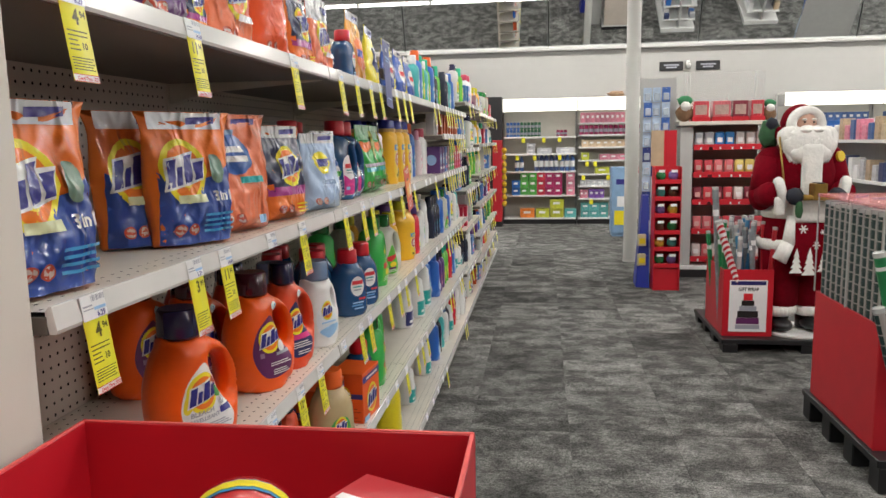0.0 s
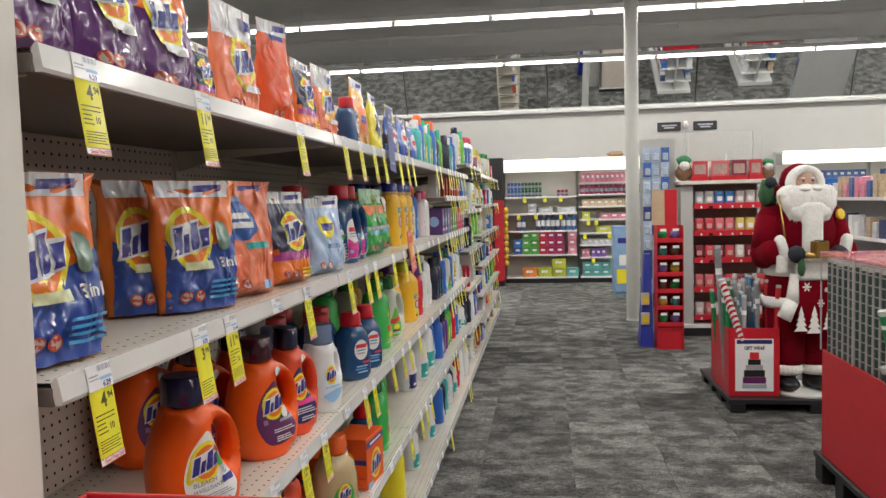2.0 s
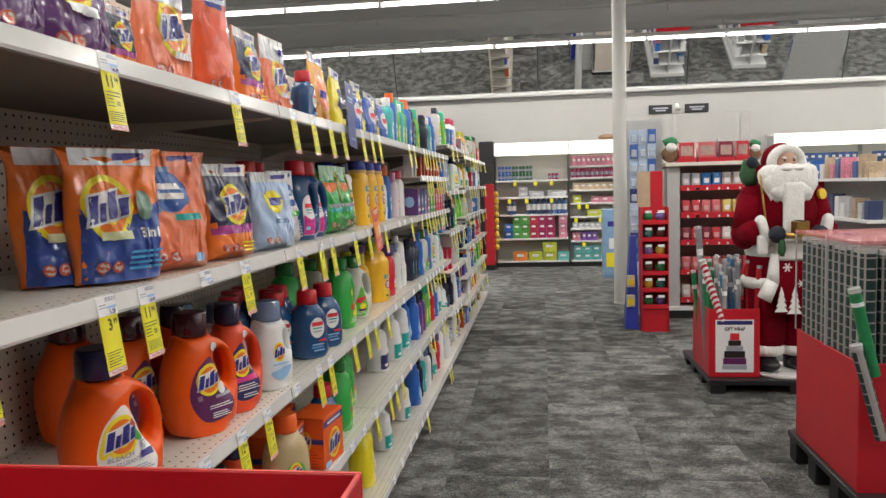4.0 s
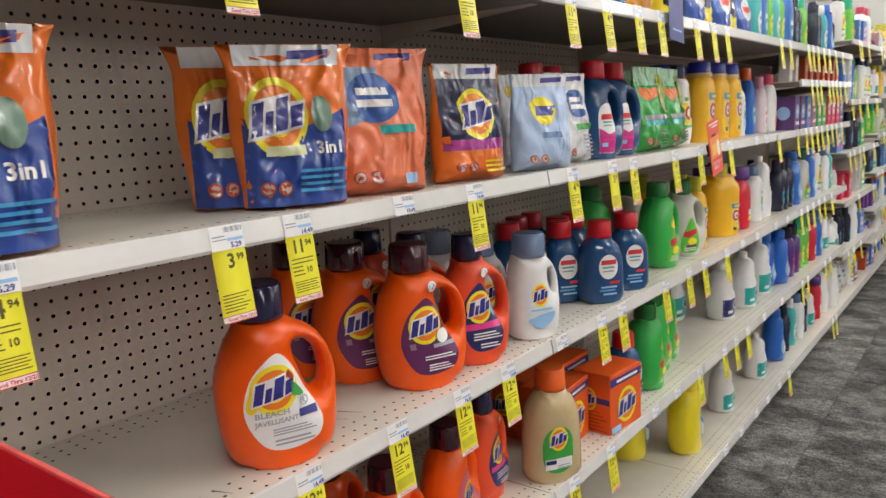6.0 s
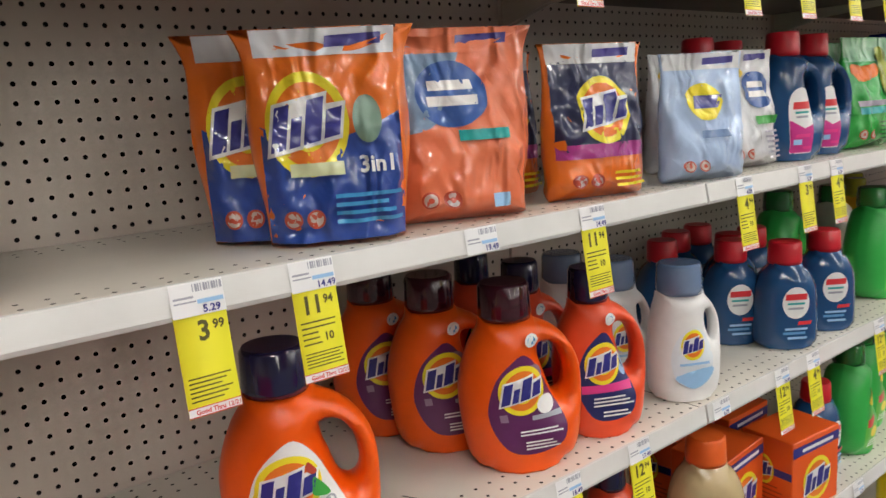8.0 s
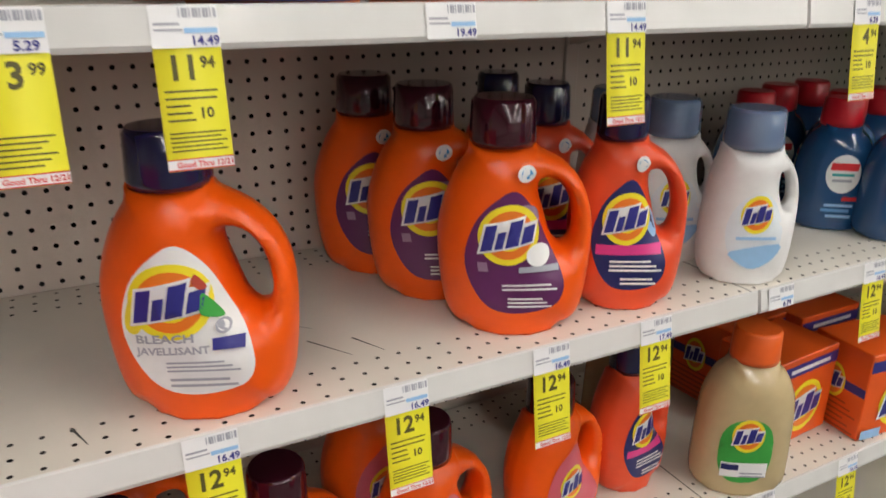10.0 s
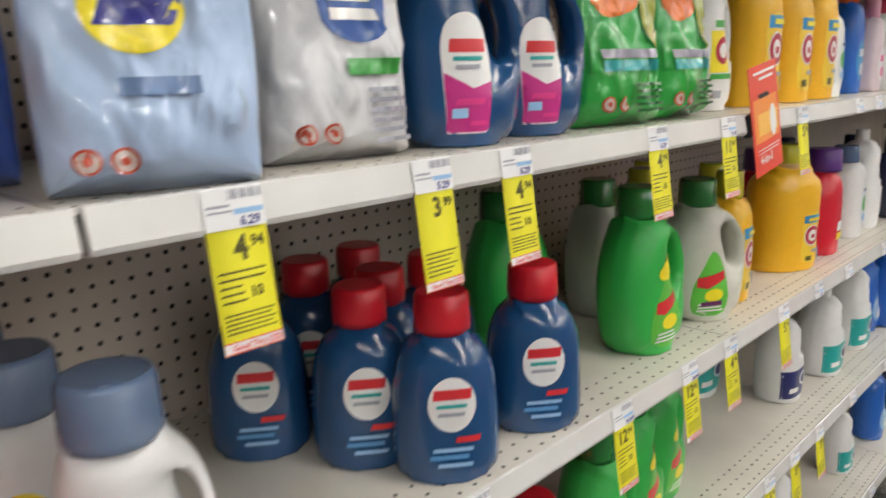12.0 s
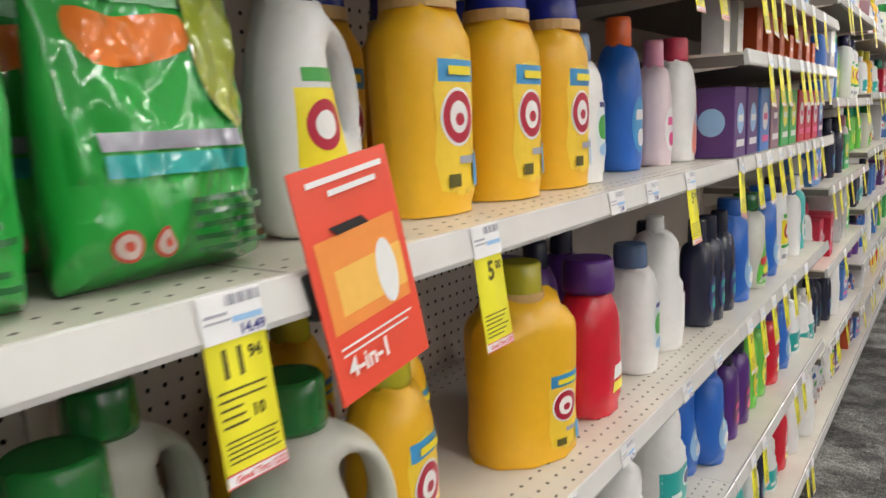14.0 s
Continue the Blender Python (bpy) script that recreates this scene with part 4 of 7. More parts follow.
def pouch(w, h, d, base, prints, label, top=None, seed=1.0, flare=0.04, seal=0.13):
    """A stand-up film pouch with a flat gusset, a sealed top and crumpled film."""
    p = thing("pouch", label, "bag", "pouches on the shelves")
    k = w / 2
    out = spline([(-k * 0.96, 0.0, 1), (k * 0.96, 0.0, 1), (k * 0.985, h * 0.12), (k * (0.97 + flare), h * 0.5), (k * (0.95 + flare), h * 0.84), (k * (0.97 + 2 * flare), h, 1), (-k * (0.97 + 2 * flare), h, 1), (-k * (0.95 + flare), h * 0.84), (-k * (0.97 + flare), h * 0.5), (-k * 0.985, h * 0.12)], 4)
    f = Form([out], d, w * 0.32, 0.0085, 2.0, lambda t: max(0.02, 1 - max(0.0, (t - 0.12) / 0.80) ** 1.7) if t < 0.93 else 0.02, 0.0085, seed)
    f.mesh("film_body", base, p)
    made = []
    if top is not None:
        f.decal("seal_strip", [(-k * 0.95, h * (1 - seal)), (k * 0.95, h * (1 - seal)), (k * 0.99, h * 0.995), (-k * 0.99, h * 0.995)], top, p, 0.0016, 0.0065)
        if seal < 0.2:
            f.decal("seal_tab", [(k * 0.0, h * 0.905), (k * 0.78, h * 0.915), (k * 0.80, h * 0.968), (k * 0.02, h * 0.958)], film("indigo", (0.06, 0.05, 0.26)), p, 0.0026, 0.0065)
    for i, row in enumerate(prints):
        name, shape, m = row[:3]
        m = film(m.name.replace("film_", ""), tuple(m.node_tree.nodes["Principled BSDF"].inputs["Base Color"].default_value)[:3])
        up = made[row[3]] if len(row) > 3 else p
        lift = 0.0014 + 0.0007 * min(i, 9)
        if isinstance(shape, str):
            made.append(lettering(name, shape, row[4], row[5] * w, row[6] * h, m, up, f.y, lift + 0.0006, row[7] if len(row) > 7 else 1.0))
        else:
            made.append(f.decal(name, [(x * w, z * h) for x, z in shape], m, up, lift, 0.0065))
    return p


wave = lambda z, a: spline([(-0.47, 0.02, 1), (0.47, 0.02, 1), (0.475, z + a, 1), (0.2, z + a * 0.2), (-0.1, z - a * 0.3), (-0.3, z), (-0.475, z + a * 0.6, 1)], 4)
RUST, DUST = ink("rust", (0.45, 0.06, 0.03)), ink("dust", (0.50, 0.40, 0.36))
warn = [(n, oval(x, 0.13, r, r * 0.72, 20), m) for x in (-0.31, -0.16) for n, r, m in (("caution", 0.062, RUST), ("caution_face", 0.048, DUST), ("caution_bar", 0.020, RUST))]
F_ORANGE, F_BLUE, F_PEACH, F_SILVER = film("orange", (0.80, 0.17, 0.015)), film("blue", (0.02, 0.06, 0.30)), film("peach", (0.78, 0.19, 0.085)), film("silver", (0.66, 0.67, 0.70))
F_GREEN, F_SKY, F_PLUM, F_CLEAR, F_LEMON = film("green", (0.02, 0.36, 0.05)), film("sky", (0.42, 0.55, 0.78)), film("plum", (0.10, 0.02, 0.14)), film("clear", (0.62, 0.62, 0.64)), film("lemon", (0.72, 0.62, 0.03))
F_NAVY = film("navy", (0.015, 0.02, 0.07))
POD = lambda n: [("panel", wave(0.50, 0.10), F_BLUE)] + [(r[0], r[1], r[2], 0) for r in roundel(-0.16, 0.56, 0.28, 0, 0, 0.86)] + [("badge", oval(0.24, 0.57, 0.10, 0.11), ink("sage", (0.16, 0.26, 0.20)), 0), ("wording", slab(-0.30, 0.06, 0.325, 0.385), ink("cream", (0.62, 0.66, 0.40)), 0)] + ([("wording", n, INK_WHITE, 0, 0.026, 0.16, 0.33, 1.0)] if n else []) + [("print", s, INK_CYAN, 0) for s in bars(-0.02, 0.44, 0.10, 0.26, 4)] + warn
KINDS["pod_bag"] = pouch(0.170, 0.250, 0.085, F_ORANGE, POD("3in1"), "orange and blue laundry pod pouch", F_SILVER, 1.0, 0.15)
KINDS["pod_bag_b"] = pouch(0.170, 0.252, 0.080, F_ORANGE, POD("3in1"), "orange and blue laundry pod pouch leaning back", F_CLEAR, 5.0, 0.16)
KINDS["peach_bag"] = pouch(0.185, 0.252, 0.085, F_PEACH, [("panel", spline([(-0.46, 0.94, 1), (0.05, 0.94, 1), (-0.05, 0.75), (-0.20, 0.52), (-0.46, 0.46, 1)], 4), ink("steel", (0.20, 0.30, 0.45))), ("disc", oval(-0.08, 0.66, 0.27, 0.17), ink("royal", (0.03, 0.10, 0.36))), ("wording", slab(-0.25, 0.08, 0.68, 0.73), INK_WHITE, 1), ("wording", slab(-0.27, 0.10, 0.60, 0.65), INK_WHITE, 1), ("flash", slab(-0.06, 0.32, 0.42, 0.475), INK_TEAL), ("badge", slab(0.15, 0.28, 0.07, 0.14), INK_SKY)] + warn, "peach-orange detergent pod pouch", F_PEACH, 2.0, 0.12)
KINDS["night_bag"] = pouch(0.17, 0.232, 0.08, F_ORANGE, [("panel", spline([(-0.47, 0.90, 1), (-0.47, 0.30, 1), (0.0, 0.36), (0.47, 0.30, 1), (0.47, 0.90, 1)], 3), F_NAVY), ("band", slab(-0.47, 0.47, 0.27, 0.36), ink("magenta", (0.36, 0.03, 0.22)))] + [(r[0], r[1], r[2], 0) for r in roundel(0.02, 0.57, 0.27, 0, 0, 0.80)] + warn + [("print", s, INK_YELLOW) for s in bars(0.05, 0.4, 0.08, 0.2, 3)], "navy and orange detergent pod pouch", F_CLEAR, 3.0, 0.07)
KINDS["sky_bag"] = pouch(0.165, 0.215, 0.075, F_SKY, roundel(-0.05, 0.62, 0.23, 0, 0, 0.85, None)[:0] + [("logo", oval(-0.05, 0.62, 0.22, 0.145), INK_YELLOW), ("mark", slab(-0.22, 0.12, 0.57, 0.67, 0.05), INK_BLUE, 0), ("print", slab(-0.15, 0.2, 0.34, 0.40), ink("slate", (0.16, 0.25, 0.45)))] + warn, "pale blue detergent pod pouch", F_SILVER, 4.0)
KINDS["white_bag"] = pouch(0.165, 0.225, 0.08, F_SILVER, [("disc", oval(0.10, 0.66, 0.26, 0.155), ink("royal", (0.03, 0.10, 0.36))), ("wording", slab(-0.06, 0.22, 0.68, 0.73), INK_WHITE, 0), ("wording", slab(-0.08, 0.26, 0.60, 0.65), INK_WHITE, 0), ("flash", slab(0.0, 0.36, 0.37, 0.44), INK_GREEN), ("bloom", oval(-0.22, 0.82, 0.14, 0.06), ink("gold", (0.86, 0.60, 0.05)))] + warn + [("print", s, INK_GREY) for s in bars(0.1, 0.4, 0.08, 0.34, 6)], "white detergent pod pouch with blue disc", F_SILVER, 6.0)
KINDS["green_bag"] = pouch(0.17, 0.252, 0.085, F_GREEN, [("mark", spline([(-0.36, 0.66), (-0.22, 0.60), (0.14, 0.66), (0.14, 0.76), (-0.16, 0.74), (-0.34, 0.76)], 3), INK_ORANGE), ("band", slab(-0.34, 0.36, 0.38, 0.43), INK_GREY), ("band", slab(-0.34, 0.36, 0.31, 0.37), INK_TEAL), ("leaf", spline([(0.20, 0.90), (0.44, 0.86), (0.40, 0.45), (0.22, 0.50), (0.16, 0.70)], 3), ink("moss", (0.30, 0.36, 0.03)))] + warn + [("print", s, ink("pine", (0.01, 0.12, 0.03))) for s in bars(-0.02, 0.42, 0.08, 0.26, 5)], "green film pouch of laundry pods", film("frost_green", (0.30, 0.58, 0.34)), 7.0, 0.04, 0.22)
KINDS["plum_bag"] = pouch(0.20, 0.235, 0.085, F_PLUM, [("panel", spline([(-0.47, 0.9, 1), (-0.47, 0.62, 1), (0.1, 0.58), (0.47, 0.70, 1), (0.47, 0.9, 1)], 3), F_ORANGE)] + [(r[0], r[1], r[2], 0) for r in roundel(-0.08, 0.60, 0.27, 0, 0, 0.85)] + [("wording", slab(-0.22, 0.14, 0.33, 0.40), INK_WHITE)] + warn, "purple and orange detergent pod pouch", F_CLEAR, 8.0)
KINDS["tan_bag"] = pouch(0.185, 0.25, 0.06, F_PEACH, [(r[0], r[1], r[2]) if i == 0 else (r[0], r[1], r[2], 0) for i, r in enumerate(roundel(0.04, 0.50, 0.26, 0, 0, 0.9))] + [("flash", slab(0.08, 0.44, 0.80, 0.90), INK_BLUE), ("wording", slab(0.0, 0.3, 0.25, 0.31), INK_WHITE)] + warn, "clear and orange detergent pod pouch", F_CLEAR, 9.0, 0.02, 0.3)
KINDS["red_tall"] = pouch(0.12, 0.27, 0.07, film("vermilion", (0.74, 0.09, 0.02)), [("flash", slab(-0.2, 0.3, 0.82, 0.94), INK_BLUE)] + warn, "tall vermilion pouch leaning sideways", F_CLEAR, 10.0, 0.0)
KINDS["lemon_bag"] = pouch(0.15, 0.21, 0.06, F_LEMON, [("panel", oval(0.0, 0.5, 0.3, 0.2), F_NAVY), ("mark", slab(-0.2, 0.2, 0.46, 0.56), INK_WHITE, 0)], "yellow dishwasher pod pouch", F_CLEAR, 11.0)
KINDS["amber_bag"] = pouch(0.17, 0.25, 0.07, film("amber", (0.80, 0.36, 0.04)), [("panel", oval(0.0, 0.45, 0.33, 0.22), F_ORANGE), ("mark", slab(-0.2, 0.2, 0.40, 0.5), INK_BLUE, 0)], "amber pouch in clear film", F_CLEAR, 12.0)
KINDS["blue_bag"] = pouch(0.14, 0.19, 0.06, film("cobalt", (0.03, 0.09, 0.42)), [("panel", oval(0.0, 0.5, 0.3, 0.2), F_SILVER), ("mark", slab(-0.2, 0.2, 0.46, 0.56), INK_RED, 0)], "small cobalt blue film pouch", F_SILVER, 13.0)


def carton(w, d, h, base, prints, side, label, name="carton"):
    """A printed carton: prints on its front (-y), side prints on the face at -x."""
    c = thing(name, label, "box", "cartons on the shelves")
    part("board", box(-w / 2, w / 2, -d / 2, d / 2, 0, h, 0.0018), base, c)
    made = []
    for i, row in enumerate(prints):
        up = made[row[3]] if len(row) > 3 else c
        pts, tris = fill([[(x * w, z * h) for x, z in row[1]]], 0.05)
        made.append(mesh_part(row[0], [(x, -d / 2 - 0.0006 - 0.0004 * i, z) for x, z in pts], tris, row[2], up))
    made = []
    for i, row in enumerate(side):
        up = made[row[3]] if len(row) > 3 else c
        pts, tris = fill([[(x * d, z * h) for x, z in row[1]]], 0.05)
        made.append(mesh_part(row[0], [(-w / 2 - 0.0006 - 0.0004 * i, -x, z) for x, z in pts], tris, row[2], up))
    return c


BOARD_ORANGE = mat("board_orange", (0.78, 0.105, 0.012), 0.4, vary=0.05, scale=20)
face = [("band", slab(-0.49, 0.49, 0.80, 0.93), INK_BLUE), ("print", slab(-0.3, 0.36, 0.84, 0.885), INK_WHITE, 0)] + roundel(0.02, 0.40, 0.30, 0, 0, 1.0, 0) + [("flash", slab(-0.49, -0.2, 0.02, 0.13), INK_SKY)]
flank = [("band", slab(-0.49, 0.49, 0.50, 0.60), INK_BLUE)] + roundel(-0.05, 0.55, 0.2, 0, 0, 1.0, 0) + [("print", s, ink("brick", (0.42, 0.05, 0.01))) for s in bars(-0.44, 0.44, 0.05, 0.42, 6, 0.3)]
KINDS["powder_box"] = carton(0.168, 0.12, 0.168, BOARD_ORANGE, face, flank, "orange laundry powder carton with blue band", "powder_carton")
for nm, col, a, b in (("sheet_violet", (0.10, 0.04, 0.18), INK_SKY, INK_WHITE), ("sheet_green", (0.05, 0.38, 0.10), INK_YELLOW, INK_WHITE), ("sheet_red", (0.55, 0.02, 0.06), INK_WHITE, INK_PINK), ("sheet_orange", (0.62, 0.09, 0.01), INK_ORANGE, INK_WHITE), ("sheet_blue", (0.08, 0.22, 0.55), INK_WHITE, INK_PINK), ("sheet_mauve", (0.30, 0.16, 0.20), INK_PURPLE, INK_WHITE)):
    KINDS[nm] = carton(0.10, 0.10, 0.155, mat("board_" + nm, col, 0.4, vary=0.08, scale=30), [("label", oval(0, 0.55, 0.3, 0.22), a), ("mark", slab(-0.2, 0.22, 0.50, 0.60), b, 0), ("print", slab(-0.35, 0.35, 0.15, 0.25), b)], [("label", oval(0, 0.5, 0.3, 0.2), a)], "dryer sheet carton with " + nm.split("_")[1] + " print on the shelf")
KINDS["cream_box"] = carton(0.10, 0.10, 0.26, mat("board_film_white", (0.62, 0.62, 0.63), 0.2, vary=0.1, scale=20, coat=0.5), [("print", slab(-0.3, 0.3, 0.6, 0.66), INK_GREY)], [], "tall film-wrapped white paper pack")
KINDS["rust_box"] = carton(0.11, 0.10, 0.23, mat("board_rust", (0.50, 0.07, 0.015), 0.4, vary=0.08, scale=30), [("mark", oval(0, 0.5, 0.2, 0.12), INK_ORANGE)], [], "rust-orange printed carton on the shelf")
for k in KINDS:
    if k not in USED:
        KINDS[k].matrix_basis = pose(0, 0, -9)

# ---- price tags ----
TAGS = {}


def tag_curve(x, z):
    """How a card hangs from the channel and swings out towards its foot."""
    s = max(0.0, -z) / 0.095
    return 0.001 - 0.012 * s - 0.001 * s * s


def price_tag(big, cents, was, y, z, card=True, lean=0.0, date="12/21", drop=1.0):
    """A shelf label in the channel, with a yellow sale card hanging under it."""
    key = (big, cents, was, card, date)
    m = pose(FRONT + 0.007, y, z - 0.0265, 0, lean, 90)
    if key in TAGS:
        return copy_thing(TAGS[key], m)
    t = thing("price_tag", ("yellow hanging sale price card under a white shelf label" if card else "white shelf price label in the channel"), "price tag", "price tags along the shelf edges")
    w = 0.0255
    flat = lambda x, zz: -0.0008 + 0.16 * (zz - 0.0)
    mesh_part("shelf_label", [(-w, flat(0, 0) , 0), (w, flat(0, 0), 0), (w, flat(0, 0.031), 0.031), (-w, flat(0, 0.031), 0.031)], [(0, 1, 2, 3)], PAPER, t, "white printed shelf label")
    def sheet(name, rects, surface, mm, up):
        vs, fs = [], []
        for x0, x1, z0, z1 in rects:
            k = len(vs)
            vs += [(x0, surface(0, z0) - 0.0006, z0), (x1, surface(0, z0) - 0.0006, z0), (x1, surface(0, z1) - 0.0006, z1), (x0, surface(0, z1) - 0.0006, z1)]
            fs.append((k, k + 1, k + 2, k + 3))
        return tagged(mesh_part(name, vs, fs, mm, up), kind="stuff" if len(rects) > 1 else "")
    if card != "far":
        sheet("barcode", [(-0.004 + i * 0.0026, -0.004 + i * 0.0026 + (0.0010 + 0.0006 * (i * 5 % 3)), 0.022, 0.029) for i in range(11)], flat, INK_GREY, t)
        sheet("print", [(-0.023, -0.004, 0.0165, 0.0185), (-0.023, -0.002, 0.0125, 0.0140)], flat, INK_GREY, t)
    sheet("blue_bar", [(-0.001, 0.024, 0.0105, 0.0145)], flat, INK_SKY, t)
    if was:
        lettering("was_price", was, 0.0095, 0.003, 0.0020, INK_BLUE, t, lambda x, zz: flat(x, zz), 0.0007, 1.05)
    if card:
        n, L = 8, 0.094
        front = [(x, tag_curve(0, -L * i / n), 0.001 - L * i / n) for i in range(n + 1) for x in (-w, w)]
        verts = front + [(x, y2 + 0.0004, zz) for x, y2, zz in front]
        k = len(front)
        faces = [(2 * i, 2 * i + 2, 2 * i + 3, 2 * i + 1) for i in range(n)] + [(k + 2 * i, k + 2 * i + 1, k + 2 * i + 3, k + 2 * i + 2) for i in range(n)]
        faces += [(2 * i, k + 2 * i, k + 2 * i + 2, 2 * i + 2) for i in range(n)] + [(2 * i + 1, 2 * i + 3, k + 2 * i + 3, k + 2 * i + 1) for i in range(n)]
        cd = mesh_part("sale_card", verts, faces, YELLOW_CARD, t, "yellow sale card", True)

        sheet("date_strip", [(-w, w, -0.0925, -0.0835)], tag_curve, PAPER, cd)
        sheet("date_rule", [(-w, w, -0.0925, -0.0916), (-w, w, -0.0843, -0.0834)], lambda x, zz: tag_curve(x, zz) - 0.0004, INK_RED, cd)
        x = -0.001 if len(big) == 1 else -0.0135
        lettering("price", big, 0.026, x - 0.004, -0.0235, INK_OLIVE, cd, tag_curve, 0.0008, 0.95)
        lettering("superscript", cents, 0.0120, x + (0.0110 if len(big) == 1 else 0.0215), -0.0150, INK_OLIVE, cd, tag_curve, 0.0008, 0.95)
        if card != "far":
            lettering("date", "Good Thru " + date, 0.0062, -0.019, -0.0902, INK_RED, cd, lambda x, zz: tag_curve(x, zz), 0.0010, 1.0)
        if card == "box":
            sheet("small_print", [(-0.021, a1, -0.0330 - 0.0055 * q, -0.0315 - 0.0055 * q) for q, a1 in enumerate((0.019, 0.018, -0.003, -0.002, 0.0))] + [(-0.021, 0.022 - 0.004 * (q % 2), -0.0645 - 0.0034 * q, -0.0634 - 0.0034 * q) for q in range(5)], tag_curve, INK_OLIVE, cd)
            lettering("member_price", "10", 0.0115, 0.003, -0.0530, INK_OLIVE, cd, tag_curve, 0.0008, 1.0)
        else:
            sheet("small_print", [(-0.021, 0.020 - 0.005 * (q % 3), -0.0580 - 0.0042 * q, -0.0567 - 0.0042 * q) for q in range(6)], tag_curve, INK_OLIVE, cd)
    t.matrix_basis = m
    TAGS[key] = t
    return t

# ---- what stands on the near shelves ----
zT, zA, zB, zC, zD = (LEVELS[k] for k in "TABCD")
# pouches on the eye-level shelf
stand("pod_bag", 0.905, zA, -0.650, -10)
stand("pod_bag_b", 1.342, zA, -0.745, -28)
stand("pod_bag", 1.380, zA, -0.668, -27)
stand("peach_bag", 1.570, zA, -0.660, -20)
stand("night_bag", 1.735, zA, -0.77, 4)
stand("night_bag", 1.823, zA, -0.645, -14)
stand("blue_bag", 1.955, zA, -0.76, 0)
stand("sky_bag", 2.082, zA, -0.625, -18)
stand("white_bag", 2.215, zA, -0.77, 2)
stand("white_bag", 2.293, zA, -0.672, -8)
stand("gel_large", 2.360, zA, -0.80)
stand("gel_large", 2.477, zA, -0.675, -20)
stand("gel_large", 2.633, zA, -0.69, -20)
stand("gel_large", 2.540, zA, -0.84)
stand("green_bag", 2.802, zA, -0.665, -8)
stand("green_bag", 2.946, zA, -0.78)
stand("green_bag", 2.993, zA, -0.670, 2)
stand("hammer_white", 3.200, zA, -0.715, 0)
for i, y in enumerate((3.380, 3.556, 3.716)):
    stand("yellow_tall", y, zA, -0.70)
    stand("yellow_tall", y - 0.03, zA, -0.84)
stand("softener_white", 3.93, zA, -0.84, 0, 0.98)
stand("softener_tall", 4.039, zA, -0.72)
stand("softener_pink", 4.173, zA, -0.70)
stand("softener_white", 4.306, zA, -0.70)
# jugs on the shelf below
stand("bleach_jug", 1.283, zB, -0.640, -24)
stand("plum_jug", 1.653, zB, -0.653, -26)
stand("plum_jug", 1.617, zB, -0.785, -24)
stand("plum_jug", 1.585, zB, -0.905, -20)
stand("coral_jug", 1.817, zB, -0.640, -28)
stand("coral_jug", 1.790, zB, -0.765, -24)
stand("coral_jug", 1.790, zB, -0.89, -20)
stand("white_jug", 2.028, zB, -0.626, -28)
stand("white_jug", 1.990, zB, -0.74, -28)
stand("white_jug", 1.980, zB, -0.855, -28)
for y, x in ((2.403, -0.636), (2.571, -0.634), (2.360, -0.732), (2.430, -0.775), (2.285, -0.85), (2.395, -0.89), (2.529, -0.78), (2.498, -0.90)):
    stand("gel_small", y, zB, x, -38)
stand("green_jug", 2.908, zB, -0.665, -4)
stand("green_jug", 2.758, zB, -0.83, 4)
stand("milky_jug", 3.128, zB, -0.665, -25)
stand("milky_jug", 3.029, zB, -0.82, 4)
stand("yellow_slim", 3.259, zB, -0.675, 8)
stand("yellow_slim", 3.363, zB, -0.76, 8)
stand("yellow_slim", 3.207, zB, -0.84, 8)
stand("yellow_slim", 3.332, zB, -0.90, 8)
stand("yellow_wide", 3.575, zB, -0.685, -24)
stand("red_flat", 3.769, zB, -0.665)
stand("red_flat", 3.707, zB, -0.79)
stand("white_round", 3.996, zB, -0.68)
stand("white_plain", 4.163, zB, -0.69)
stand("purple_tall", 3.936, zB, -0.85)
stand("purple_tall", 4.092, zB, -0.87)
stand("purple_tall", 4.256, zB, -0.74)
stand("dark_tall", 4.356, zB, -0.66)
# third shelf
for y, x in ((0.980, -0.66), (1.180, -0.66), (1.360, -0.66), (1.000, -0.80), (1.200, -0.80), (1.555, -0.665), (1.525, -0.80)):
    stand("orange_round", y, zC, x, 6)
stand("orange_round", 1.760, zC, -0.68, 10)
stand("coral_jug", 1.920, zC, -0.70, 6, 0.95)
stand("clear_jug", 2.081, zC, -0.614, -30)
stand("clear_jug", 1.995, zC, -0.80, 3)
stand("powder_box", 2.260, zC, -0.70, 4)
stand("powder_box", 2.441, zC, -0.635, -6)
stand("powder_box", 2.285, zC, -0.83, 4)
stand("powder_box", 2.456, zC, -0.80, 0)
stand("powder_box", 2.461, zC, -0.93, 0)
stand("gel_small", 2.607, zC, -0.66)
stand("green_jug", 2.774, zC, -0.655, 6)
stand("green_jug", 2.946, zC, -0.70, 6)
stand("green_jug", 3.071, zC, -0.72, 6)
stand("bleach_navy", 3.675, zC, -0.70)
stand("bleach_teal", 3.571, zC, -0.88)
stand("bleach_teal", 3.915, zC, -0.68, 0, 0.92)
stand("bleach_teal", 4.176, zC, -0.69)
stand("softener_blue", 4.346, zC, -0.70)
# bottom shelf
stand("lemon_jug", 3.227, zD, -0.685, 6)
stand("lemon_jug", 3.071, zD, -0.84, 6)
stand("bleach_small", 3.675, zD, -0.69, 0, 1.0, "small white jug with printed label on the bottom shelf")
stand("bleach_small", 4.155, zD, -0.68)
stand("white_plain", 2.055, zD, -0.69)
stand("white_plain", 2.225, zD, -0.70)
